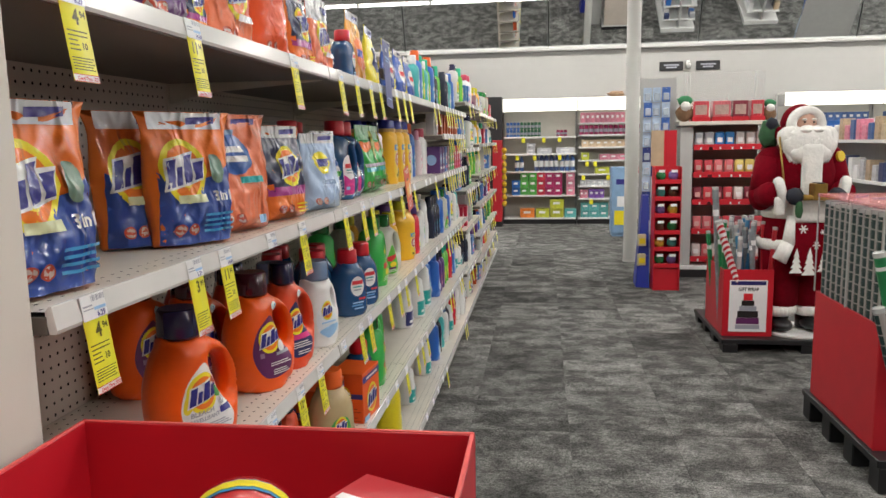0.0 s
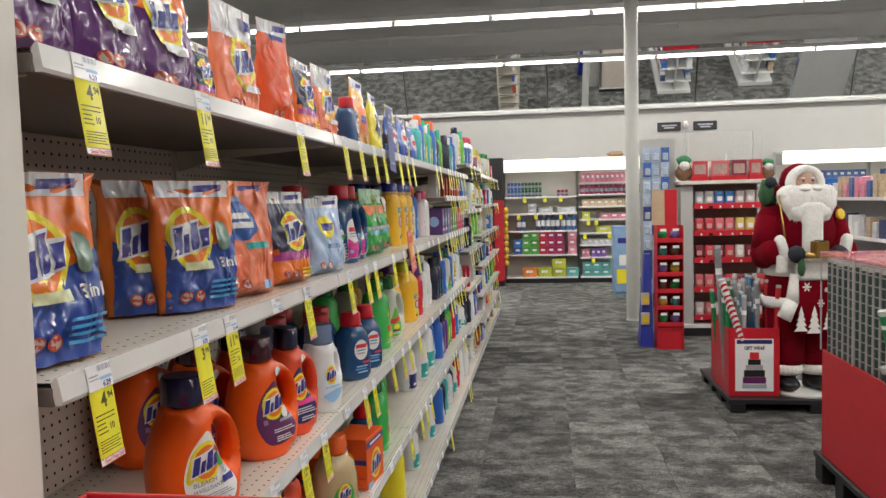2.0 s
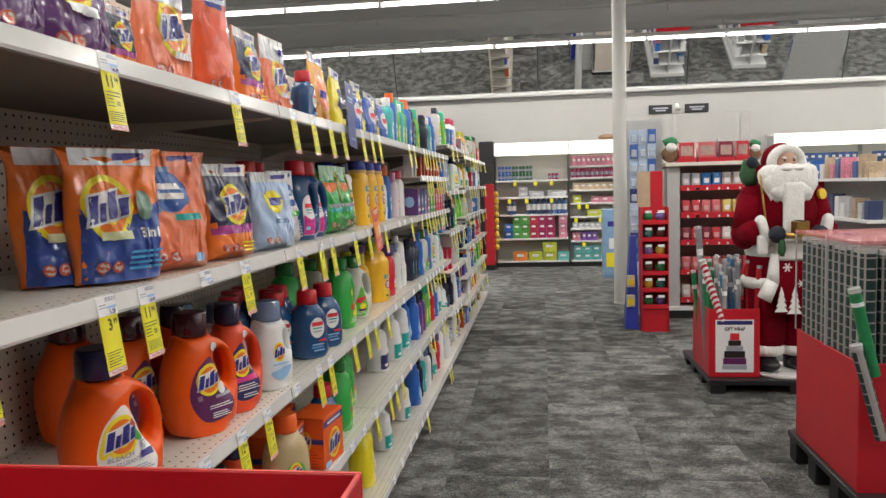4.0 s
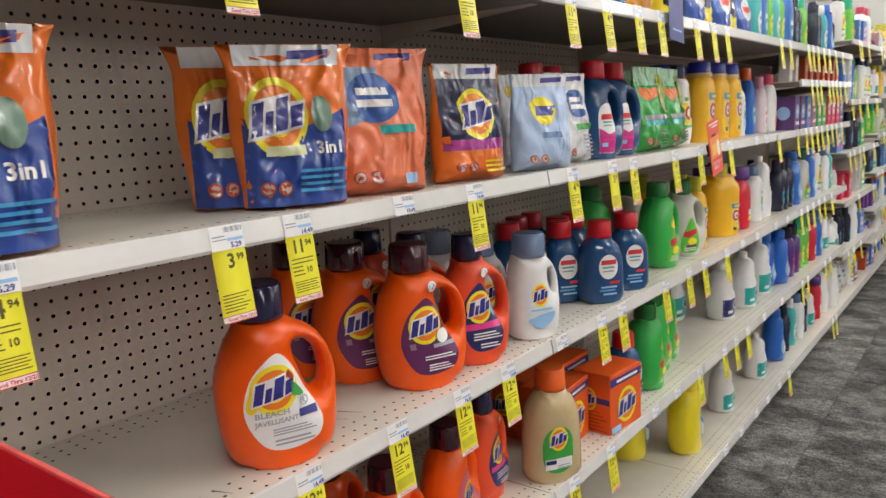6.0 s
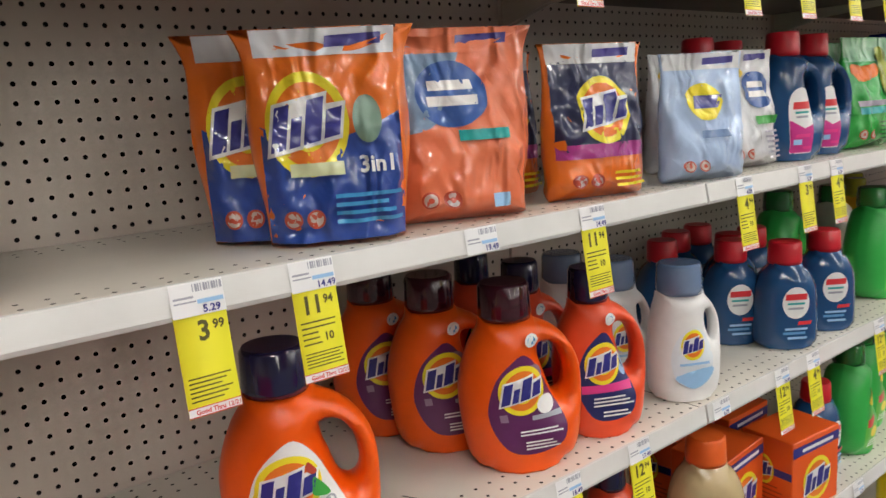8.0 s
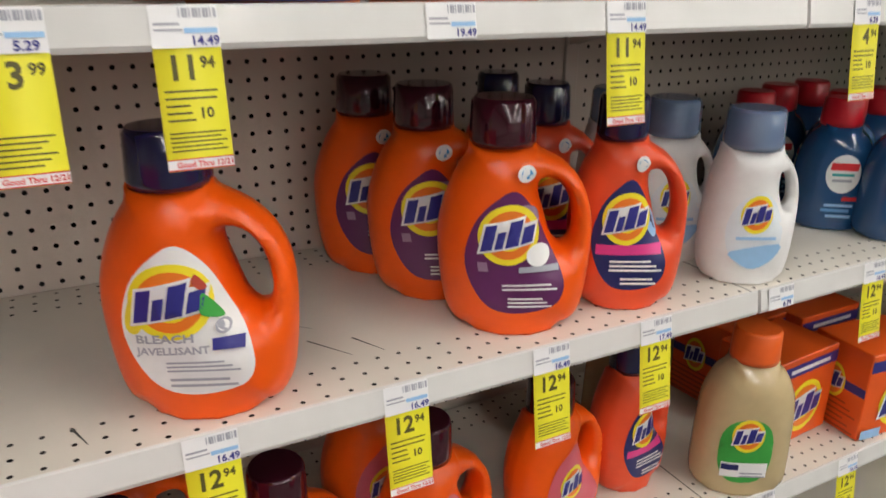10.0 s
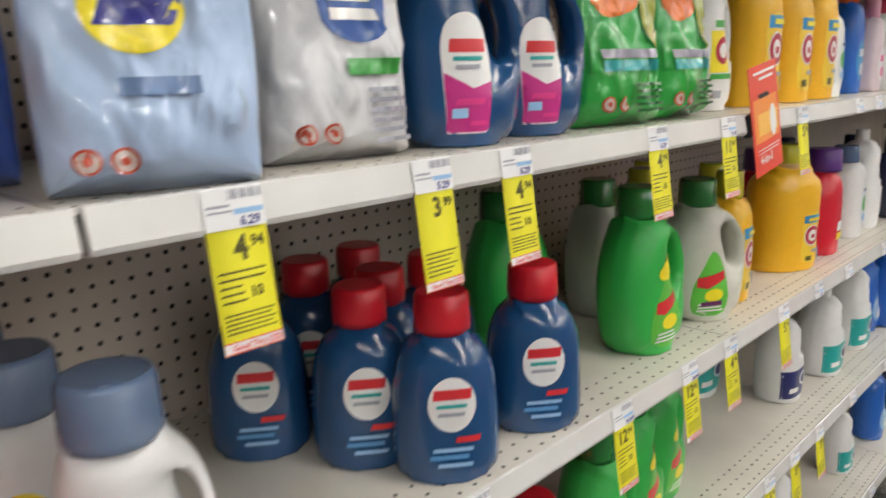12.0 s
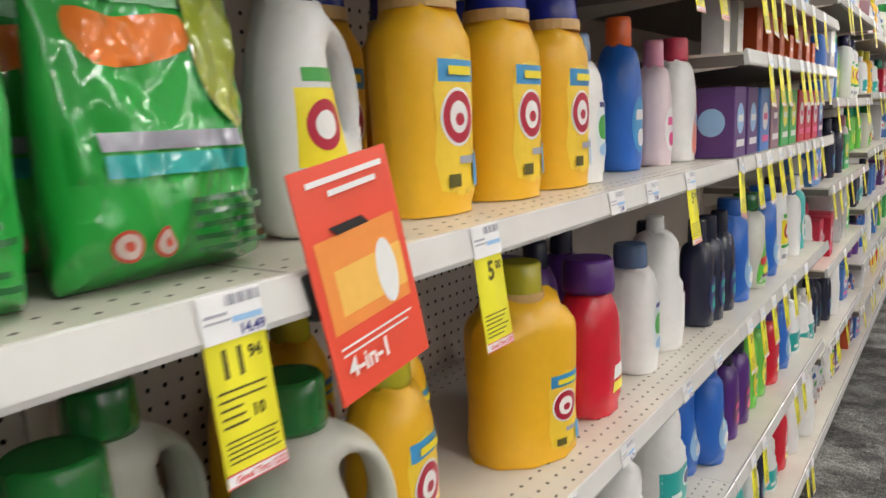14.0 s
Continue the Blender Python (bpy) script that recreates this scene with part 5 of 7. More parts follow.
# top shelf
stand("plum_bag", 0.900, zT, -0.66, 3)
stand("plum_bag", 1.085, zT, -0.66, 3)
stand("plum_bag", 1.265, zT, -0.665, -2)
stand("night_bag", 1.405, zT, -0.655, 0, 0.55)
stand("tan_bag", 1.590, zT, -0.665, -4)
stand("red_tall", 1.830, zT, -0.66, -18)
stand("night_bag", 2.030, zT, -0.66, 0, 0.9)
stand("tan_bag", 2.250, zT, -0.665, -4, 0.92)
stand("tan_bag", 2.380, zT, -0.69, 6, 0.86)
stand("gel_small", 2.530, zT, -0.66, 0, 0.8)
stand("amber_bag", 2.720, zT, -0.675, 0, 1.05)
stand("lemon_bag", 2.950, zT, -0.67, 4, 1.15)
stand("amber_bag", 3.080, zT, -0.70, 4, 0.9)
stand("lemon_bag", 3.240, zT, -0.66, 0, 1.1)
stand("blue_bag", 3.120, zT, -0.64, 0, 1.0)
stand("blue_bag", 3.420, zT, -0.65, 0, 1.1)
stand("lemon_bag", 3.550, zT, -0.66, 4)
stand("blue_bag", 3.720, zT, -0.66, 0, 1.1)
for i, (k, y) in enumerate((("aqua_bottle", 3.86), ("softener_tall", 3.95), ("green_spray", 4.06), ("aqua_bottle", 4.16), ("green_spray", 4.26))):
    stand(k, y, zT, -0.655, 0, 0.95)

stand("white_round", 3.790, zA, -0.70, 0, 0.96)

# ---- the bays further on ----
rng = random.Random(7)
FAR_KINDS = ["softener_blue", "aqua_bottle", "green_spray", "white_round", "dark_tall", "purple_tall", "bleach_small", "softener_pink", "white_plain", "red_flat", "softener_tall", "sheet_violet", "sheet_green", "sheet_red", "sheet_blue", "yellow_slim", "white_bag", "blue_bag", "softener_white", "milky_jug", "hammer_white", "cream_box", "softener_white", "white_bag", "rust_box", "sheet_mauve"]
WIDTHS = {"softener_blue": 0.16, "bleach_small": 0.125, "white_plain": 0.14, "red_flat": 0.145, "white_bag": 0.17, "blue_bag": 0.15, "white_round": 0.12, "milky_jug": 0.17, "hammer_white": 0.13, "softener_white": 0.125}


def stock(y0, y1, z, room, kinds, per=2):
    """Fills a shelf with short runs of one article after another."""
    y = y0 + 0.07
    while y < y1 - 0.07:
        k = rng.choice(kinds)
        w = WIDTHS.get(k, 0.112)
        for _ in range(rng.choice((1, 2, per))):
            if y > y1 - w * 0.5 - 0.01:
                break
            tall = {"white_plain": 0.275, "softener_tall": 0.285, "green_spray": 0.27, "softener_blue": 0.265, "hammer_white": 0.275, "softener_white": 0.262, "milky_jug": 0.262, "cream_box": 0.26}.get(k, 0.258)
            tall = 0.155 if k.startswith("sheet") else tall
            stand(k, y, z, -0.655 + rng.uniform(-0.02, 0.015), rng.uniform(-6, 6), min(1.0, (room - 0.02) / tall))
            y += w + 0.006
        y += 0.008


for y, k in ((4.44, "cream_box"), (4.56, "cream_box"), (4.74, "rust_box"), (4.87, "rust_box"), (5.02, "rust_box"), (5.16, "sheet_orange"), (5.30, "rust_box"), (5.44, "rust_box"), (5.55, "sheet_orange")):
    stand(k, y, 1.49, -0.65, 0, 0.5 if k == "cream_box" else 0.58)
for y, k in ((4.43, "sheet_violet"), (4.55, "sheet_violet"), (4.68, "sheet_blue"), (4.80, "sheet_mauve"), (4.93, "sheet_green"), (5.05, "sheet_green"), (5.18, "sheet_red"), (5.30, "sheet_red"), (5.43, "sheet_red"), (5.54, "sheet_violet")):
    stand(k, y, 1.264, -0.64)
stock(4.34, 5.62, 1.648, 0.34, ["green_spray", "aqua_bottle", "softener_tall", "softener_blue", "dark_tall"])
for y, k in ((4.42, "dark_tall"), (4.52, "dark_tall"), (4.63, "softener_blue"), (4.80, "milky_jug"), (4.97, "softener_blue"), (5.14, "hammer_white"), (5.32, "white_round"), (5.46, "aqua_bottle")):
    stand(k, y, 0.887, -0.655)
for y, k in ((4.44, "softener_blue"), (4.60, "purple_tall"), (4.72, "purple_tall"), (4.84, "green_spray"), (4.95, "green_spray"), (5.08, "red_flat"), (5.24, "softener_blue"), (5.42, "bleach_small")):
    stand(k, y, 0.522, -0.66)
for y, k in ((4.45, "softener_blue"), (4.62, "dark_tall"), (4.74, "aqua_bottle"), (4.88, "white_round"), (5.02, "dark_tall"), (5.16, "bleach_small"), (5.34, "red_flat"), (5.5, "white_plain")):
    stand(k, y, 0.122, -0.67)
for y0, y1, lv in ((5.62, 6.84, S5), (6.84, 8.06, S6), (8.06, 9.28, S6)):
    for i, z in enumerate(lv):
        room = 0.33 if i == 0 else lv[i - 1] - z - 0.04
        stock(y0, y1, z, room, FAR_KINDS, 3)

# ---- price tags ----
B, N = "box", True
for big, cents, was, y, card, lean in (("4", "94", "6.29", 0.878, B, 0), ("3", "99", "5.29", 1.158, N, 0), ("11", "94", "14.49", 1.278, B, 0), ("", "", "19.49", 1.510, False, 0), ("11", "94", "14.49", 1.714, B, 0), ("4", "94", "6.29", 2.104, B, 0), ("3", "99", "5.29", 2.315, N, 0), ("4", "94", "6.29", 2.441, B, 0), ("4", "94", "6.29", 2.744, B, 0), ("11", "94", "14.49", 2.964, B, 0), ("5", "00", "", 3.280, N, 0), ("", "", "7.49", 3.62, False, 0), ("", "", "7.49", 3.76, False, 0), ("5", "00", "", 3.95, N, 0), ("5", "00", "", 4.30, N, 14)):
    price_tag(big, cents, was, y, zA, card, lean)
for big, cents, was, y, card in (("12", "94", "16.49", 1.262, B), ("12", "94", "16.49", 1.462, B), ("12", "94", "16.49", 1.648, B), ("12", "94", "17.49", 1.808, B), ("", "", "6.79", 2.037, False), ("12", "94", "16.49", 2.244, B), ("4", "94", "6.29", 2.366, B), ("12", "94", "16.49", 2.674, B), ("12", "94", "16.49", 2.874, B), ("4", "94", "6.29", 3.024, B), ("5", "00", "", 3.264, N), ("", "", "6.79", 3.46, False), ("", "", "6.79", 3.66, False), ("", "", "6.79", 3.95, False), ("", "", "6.79", 4.15, False)):
    price_tag(big, cents, was, y, zB, card)
for big, cents, was, y, card in (("12", "94", "16.49", 2.085, B), ("12", "94", "16.49", 2.293, B), ("4", "94", "6.29", 2.99, N), ("5", "00", "", 3.26, N), ("5", "00", "", 3.40, N), ("5", "00", "", 3.555, N), ("", "", "6.79", 2.6, False), ("", "", "6.79", 2.78, False), ("", "", "6.79", 3.8, False), ("", "", "6.79", 4.1, False)):
    price_tag(big, cents, was, y, zC, card)
for big, cents, was, y, card in (("4", "94", "6.29", 0.884, B), ("11", "94", "14.49", 1.206, B), ("11", "94", "14.49", 1.706, B), ("11", "94", "14.49", 2.104, B), ("4", "94", "6.29", 2.290, B), ("4", "94", "6.29", 2.476, B), ("4", "94", "6.29", 2.63, B), ("5", "00", "", 2.92, N), ("5", "00", "", 3.08, N), ("5", "00", "", 3.22, N), ("5", "00", "", 3.95, N), ("5", "00", "", 4.10, N)):
    price_tag(big, cents, was, y, zT, card)
for y in (3.3, 3.5, 3.72, 3.9, 4.1):
    price_tag("", "", "6.79", y, zD, False)
price_tag("5", "00", "", 4.28, zD, N)
for z, ys in ((1.648, (4.45, 4.55, 4.66, 4.8, 4.93, 5.1, 5.3)), (1.49, (4.55, 4.66, 4.75, 4.95, 5.05, 5.15, 5.26, 5.4)), (1.264, (4.46, 4.57, 4.7, 4.82, 4.95, 5.08, 5.2, 5.35)), (0.887, (4.42, 4.55, 4.68, 4.82, 4.96, 5.15)), (0.522, (4.5, 4.62, 5.05, 5.18)), (0.122, (5.35, 5.45))):
    for y in ys:
        price_tag("5", "00", "", y, z, "far", rng.uniform(-5, 9))
for y0, y1, lv in ((5.62, 6.84, S5), (6.84, 8.06, S6), (8.06, 9.28, S6)):
    for z in lv[:-1]:
        for _ in range(5):
            price_tag("5", "00", "", rng.uniform(y0 + 0.05, y1 - 0.05), z, "far", rng.uniform(-8, 8))

# shelf talkers clipped to the shelf edge


def talker(y, z, w, h, base, tilt, out, label, prints):
    t = thing("shelf_talker", label, "sign card", at=pose(FRONT + 0.012, y, z, 0, 0, 90) @ pose(0, 0, 0, out, tilt, 0))
    part("card", box(-w / 2, w / 2, -0.0012, 0, -h * 0.55, h * 0.45), base, t)
    part("clip", box(-0.055, -0.015, 0.004, 0.016, -0.030, 0.006, 0.002), BLACK, t, "black plastic clip")
    for i, (nm, shape, m) in enumerate(prints):
        pts, tris = fill([[(x * w, (zz - 0.55) * h) for x, zz in shape]], 0.05)
        mesh_part(nm, [(x, -0.0018 - 0.0004 * i, zz) for x, zz in pts], tris, m, t)
    return t


CARD_RED = mat("card_salmon", (0.80, 0.09, 0.05), 0.3, vary=0.06, scale=16, coat=0.4)
rt = talker(3.085, 1.268, 0.110, 0.178, CARD_RED, -9, -5, "salmon-red advertising card clipped to the shelf edge", [("panel", slab(-0.42, 0.42, 0.30, 0.70), ink("amber_print", (0.85, 0.30, 0.07))), ("panel", slab(-0.30, 0.42, 0.36, 0.56), ink("light_amber", (0.88, 0.52, 0.12))), ("bottle_print", oval(0.22, 0.46, 0.11, 0.15), INK_WHITE), ("phone_print", slab(-0.20, 0.14, 0.70, 0.74, -0.06), INK_BLACK), ("print", slab(-0.38, 0.40, 0.92, 0.945), INK_WHITE), ("print", slab(-0.20, 0.30, 0.865, 0.89), INK_WHITE), ("print", slab(-0.42, 0.36, 0.235, 0.245), INK_WHITE), ("print", slab(-0.42, 0.30, 0.205, 0.215), INK_WHITE)])
vs, fs = letters("4-in-1", 0.021)
mesh_part("wording", [(-0.045 + a, -0.006, -0.078 + b) for a, b, _ in vs], fs, INK_WHITE, rt)
talker(2.72, 1.70, 0.11, 0.23, mat("card_indigo", (0.035, 0.05, 0.22), 0.35, vary=0.08, scale=14), 4, -4, "indigo advertising card clipped to the top shelf edge", [("mark", oval(0, 0.88, 0.08, 0.035), INK_WHITE), ("print", slab(-0.3, 0.3, 0.75, 0.78), INK_SKY), ("print", slab(-0.25, 0.25, 0.70, 0.72), INK_SKY), ("print", slab(-0.3, 0.3, 0.12, 0.14), INK_SKY)])
for k in KINDS:
    if k not in USED:
        for o in (*KINDS[k].children_recursive, KINDS[k]):
            bpy.data.objects.remove(o)

# ---- red dump bin beside the aisle ----
dump = thing("dump_bin", "open red cardboard dump bin beside the shelving", "display bin")
bx0, bx1, by0, by1, bz = -0.552, -0.070, 0.22, 0.834, 1.121
for nm, c in (("wall_panel", (bx0, bx1, by1 - 0.006, by1)), ("wall_panel", (bx0, bx1, by0, by0 + 0.006)), ("wall_panel", (bx0, bx0 + 0.006, by0 + 0.006, by1 - 0.006)), ("wall_panel", (bx1 - 0.006, bx1, by0 + 0.006, by1 - 0.006))):
    pn = part(nm, box(*c, 0.0, bz, 0.0015), RED_CARD, dump)
    part("raw_edge", box(c[0] + 0.001, c[1] - 0.001, c[2] + 0.001, c[3] - 0.001, bz - 0.001, bz + 0.0008), RED_EDGE, pn, "pale torn corrugated edge")
part("tray", box(bx0 + 0.006, bx1 - 0.006, by0 + 0.006, by1 - 0.006, 1.00, 1.01), RED_CARD, dump)


def drum(x, y, z, turn, label):
    d = thing("snack_drum", label, "tub", "tubs in the red bin", at=pose(x, y, z, 78, 0, turn))
    part("body", lathe([(0.052, 0.0), (0.058, 0.004), (0.060, 0.05), (0.058, 0.092), (0.05, 0.10)], 24), plastic("tub_red", (0.55, 0.03, 0.03), 0.25, coat=0.4), d, smooth=True)
    part("band", lathe([(0.0608, 0.03), (0.0612, 0.05), (0.0605, 0.07)], 24, cap=False), INK_CYAN, d, smooth=True)
    part("lid", lathe([(0.054, 0.098), (0.056, 0.104), (0.054, 0.112)], 24), mat("lid_grey", (0.4, 0.38, 0.38), 0.3), d)
    part("sticker", lathe([(0.0616, 0.036), (0.0618, 0.05), (0.0614, 0.062)], 24, cap=False), INK_YELLOW, d)
    return d


for x, y, z, t in ((-0.300, 0.71, 1.055, 20), (-0.20, 0.47, 1.055, -30), (-0.42, 0.45, 1.055, 70), (-0.30, 0.36, 1.055, 130), (-0.155, 0.60, 1.055, 50)):
    drum(x, y, z, t, "red plastic snack tub lying in the bin")
for x, y, t in ((-0.40, 0.62, 12), (-0.15, 0.74, -25)):
    pk = thing("red_packet", "red cardboard packet lying in the bin", "packet", "packets in the red bin", at=pose(x, y, 1.01, 0, 0, t))
    part("board", box(-0.06, 0.06, -0.035, 0.035, 0, 0.075, 0.003), RED_CARD, pk)
    part("label", box(-0.05, 0.05, -0.030, -0.018, 0.0752, 0.0762), PAPER, pk)

# ---- the open hall: scaled and shifted below to fit the camera's view ----
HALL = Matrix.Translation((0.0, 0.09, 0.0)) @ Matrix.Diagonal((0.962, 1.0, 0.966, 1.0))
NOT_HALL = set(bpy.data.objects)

# ---- seasonal pallets ----


def pallet(x0, x1, y0, y1, h):
    p = thing("pallet", "low black plastic display pallet on the carpet", "pallet", "black pallets")
    part("deck", box(x0, x1, y0, y1, h - 0.035, h, 0.004), BLACK, p)
    n = 4
    for i in range(n):
        yy = y0 + (y1 - y0 - 0.10) * i / (n - 1)
        for xx in (x0 + 0.01, (x0 + x1) / 2 - 0.05, x1 - 0.12):
            part("foot", box(xx, xx + 0.10, yy, yy + 0.10, 0.0, h - 0.0352, 0.004), BLACK, p)
    return p


STRIPE_RW = stripes("wrap_candy", (0.50, 0.015, 0.03), (0.75, 0.74, 0.72), 11.0, 0.3, 0.75)
PLAID = stripes("wrap_plaid", (0.014, 0.040, 0.040), (0.36, 0.33, 0.32), 7.0, 0.3, 0.0, True)
WRAPS = [STRIPE_RW, mat("wrap_green", (0.02, 0.22, 0.08), 0.3, vary=0.25, scale=40), mat("wrap_blue", (0.05, 0.20, 0.38), 0.3, vary=0.3, scale=30), mat("wrap_red", (0.50, 0.02, 0.03), 0.3, vary=0.2, scale=30), mat("wrap_silver", (0.55, 0.56, 0.58), 0.25, metal=0.4, vary=0.2, scale=30), mat("wrap_grey", (0.22, 0.24, 0.26), 0.3, vary=0.3, scale=30), PLAID]


def roll(p, q, r, m, label="gift wrap roll standing in the bin"):
    t = thing("gift_wrap_roll", label, "gift wrap", "gift wrap rolls")
    p, q = Vector(p), Vector(q)
    t.matrix_basis = Matrix.Translation(p) @ (q - p).to_track_quat("Z", "Y").to_matrix().to_4x4()
    L = (q - p).length
    part("paper", lathe([(r * 0.8, 0.0), (r, 0.002), (r, L - 0.002), (r * 0.8, L)], 14), m, t)
    part("end_cap", lathe([(r * 1.06, L - 0.018), (r * 1.06, L + 0.002), (r * 0.5, L + 0.004)], 14), plastic("cap_clear", (0.62, 0.62, 0.62), 0.2, alpha=0.8), t)
    if m is not PLAID:
        part("label", lathe([(r * 1.012, L * 0.80), (r * 1.012, L * 0.845)], 14, cap=False), PAPER, t)
    return t


def red_bin(x0, x1, y0, y1, z0, z1):
    b = thing("gift_wrap_bin", "red cardboard gift wrap bin standing on a black pallet", "display bin", "red gift wrap bins")
    t = 0.008
    for c in ((x0, x1, y0, y0 + t), (x0, x1, y1 - t, y1), (x0, x0 + t, y0 + t, y1 - t), (x1 - t, x1, y0 + t, y1 - t)):
        part("wall_panel", box(*c, z0, z1, 0.002), RED_CARD, b)
    part("bottom", box(x0 + t, x1 - t, y0 + t, y1 - t, z0, z0 + 0.01), RED_CARD, b)
    return b


pallet(1.255, 2.42, 5.06, 6.00, 0.095)
b1 = red_bin(1.275, 1.615, 5.15, 5.69, 0.095, 0.575)
sg = thing("bin_sign", "white gift wrap sign on the red bin", "sign", at=pose(1.445, 5.149, 0.315))
part("sign_board", box(-0.128, 0.128, -0.004, 0, -0.185, 0.185), PAPER, sg)
part("header", box(-0.118, 0.118, -0.005, -0.0041, 0.150, 0.178), INK_NAVY, sg)
vs, fs = letters("GIFT WRAP", 0.036)
mesh_part("wording", [(-0.068 + a * 0.74, -0.0052, 0.108 + b) for a, b, _ in vs], fs, INK_BLACK, sg)
for i, (wd, z0, z1, m) in enumerate(((0.165, -0.165, -0.135, INK_GREY), (0.155, -0.130, -0.085, INK_PURPLE), (0.14, -0.083, -0.035, INK_BLACK), (0.115, -0.033, 0.000, INK_GREY), (0.085, 0.002, 0.040, INK_BLACK), (0.062, 0.042, 0.09, INK_RED))):
    part("gift_print", box(-wd / 2, wd / 2, -0.0052, -0.0041, z0, z1), m, sg)
rg = random.Random(3)
for i in range(35):
    a, b = 1.315 + 0.26 * (i % 5) / 4, 5.20 + 0.43 * (i // 5) / 6
    roll((a, b, 0.11), (a + rg.uniform(-0.07, 0.07), b + rg.uniform(-0.05, 0.05), 0.86 + rg.uniform(-0.07, 0.05)), 0.017, WRAPS[1 + (i * 3) % 5])
roll((1.40, 5.175, 0.38), (1.225, 5.145, 0.92), 0.026, STRIPE_RW, "red and white candy-striped gift wrap roll leaning out of the bin")
roll((1.30, 5.30, 0.11), (1.24, 5.34, 1.14), 0.022, WRAPS[5], "tall grey gift wrap roll standing in the bin")

pallet(1.40, 2.36, 3.00, 3.90, 0.15)
red_bin(1.42, 2.34, 3.10, 3.84, 0.15, 0.70)
for i in range(13):
    for j in range(11):
        if i in (0, 1, 12) or j in (0, 1, 10):
            x, y = 1.466 + 0.069 * i, 3.142 + 0.066 * j
            roll((x, y, 0.17), (x, y, 1.17 + rg.uniform(-0.008, 0.008)), 0.0325, PLAID if i < 8 else WRAPS[(i + j) % 6], "plaid gift wrap roll standing in the bin")
cage = thing("wire_cage", "pink-capped wire divider around the gift wrap rolls", "wire rack")
for y in (3.105, 3.45, 3.835):
    part("wire", tube((1.412, y, 0.70), (1.412, y, 1.205), 0.004, 6), GREY, cage)
part("top_rail", box(1.405, 2.345, 3.095, 3.845, 1.19, 1.205, 0.003), mat("pink_strip", (0.55, 0.10, 0.12), 0.25, alpha=0.45), cage, "clear pinkish top strip")
roll((1.46, 3.055, 0.66), (1.375, 3.055, 1.02), 0.024, WRAPS[1], "green printed gift wrap roll leaning on the bin")
roll((1.49, 3.05, 0.40), (1.385, 3.05, 0.79), 0.024, WRAPS[6], "dark gift wrap roll with white end cap leaning on the bin")

# ---- santa figure ----
M_SUIT, M_FUR, M_BOOT, M_FACE, M_GOLD, M_SACK, M_BASE, M_MITT = (mat("suit_velvet", (0.15, 0.0015, 0.008), 0.95, vary=0.35, scale=18, bump=0.2, spec=0.1), mat("white_fur", (0.80, 0.79, 0.76), 0.95, vary=0.12, scale=60, bump=0.9), BLACK, mat("figure_face", (0.55, 0.33, 0.25), 0.5, vary=0.05), mat("gold_foil", (0.42, 0.26, 0.07), 0.3, metal=0.8, vary=0.2), mat("sack_green", (0.03, 0.10, 0.04), 0.8, vary=0.3), WHITE, mat("mitten_dark", (0.015, 0.018, 0.03), 0.8))
SANTA = [M_SUIT, M_FUR, M_BOOT, M_FACE, M_GOLD, M_SACK, M_BASE, M_MITT, mat("sticker_yellow", (0.80, 0.58, 0.03), 0.4)]
sm = bmesh.new()


def paint(before, index, smooth=True):
    for f in sm.faces:
        if f not in before:
            f.material_index, f.smooth = index, smooth


def solid(index, make, smooth=True):
    before = set(sm.faces)
    make()
    paint(before, index, smooth)


for sx in (-1, 1):
    solid(0, lambda: lathe([(0.10, 0.25), (0.145, 0.32), (0.15, 0.50), (0.155, 0.74)], 18, sm, sx * 0.115, 0))
    for k in range(26):
        a = 2 * math.pi * k / 26
        blob((sx * 0.125 + 0.108 * math.cos(a), 0.11 * math.sin(a), 0.262), (0.038, 0.038, 0.042), sm, 6, 0.1, 1)
    blob((sx * 0.125, -0.06, 0.165), (0.085, 0.135, 0.050), sm, 14, 0, 2)
    solid(2, lambda: lathe([(0.085, 0.125), (0.088, 0.24)], 14, sm, sx * 0.12, 0.01))
solid(6, lambda: lathe([(0.22, 0.096), (0.224, 0.106), (0.22, 0.118)], 32, sm, 0.0, -0.03, True, 1.0), False)
# long coat, flaring to a fur hem
solid(0, lambda: lathe([(0.265, 0.71), (0.262, 0.80), (0.242, 0.96), (0.25, 1.10), (0.262, 1.22), (0.23, 1.33), (0.15, 1.41), (0.08, 1.46)], 28, sm, 0.0, 0.0, True, 0.72))
for k in range(60):
    a = 2 * math.pi * k / 60
    if abs(math.cos(a)) > 0.35 or math.sin(a) > 0:
        blob((0.262 * math.cos(a), 0.192 * math.sin(a), 0.725), (0.038, 0.032, 0.040), sm, 6, 0.1, 1)
# white front trim, belt and hanging scarf
solid(1, lambda: box(-0.075, 0.07, -0.225, -0.17, 1.0, 1.40, 0.025, sm, 3))
solid(1, lambda: box(-0.135, 0.135, -0.265, -0.19, 0.885, 1.035, 0.03, sm, 3))
solid(1, lambda: lathe([(0.248, 0.905), (0.262, 0.925), (0.262, 0.985), (0.248, 1.005)], 26, sm, 0.0, 0.0, False, 0.74))
solid(1, lambda: tube((-0.14, -0.215, 0.93), (-0.165, -0.235, 0.74), 0.030, 10, sm, 0.045))
solid(1, lambda: tube((-0.165, -0.235, 0.75), (-0.225, -0.235, 0.635), 0.045, 10, sm, 0.052))
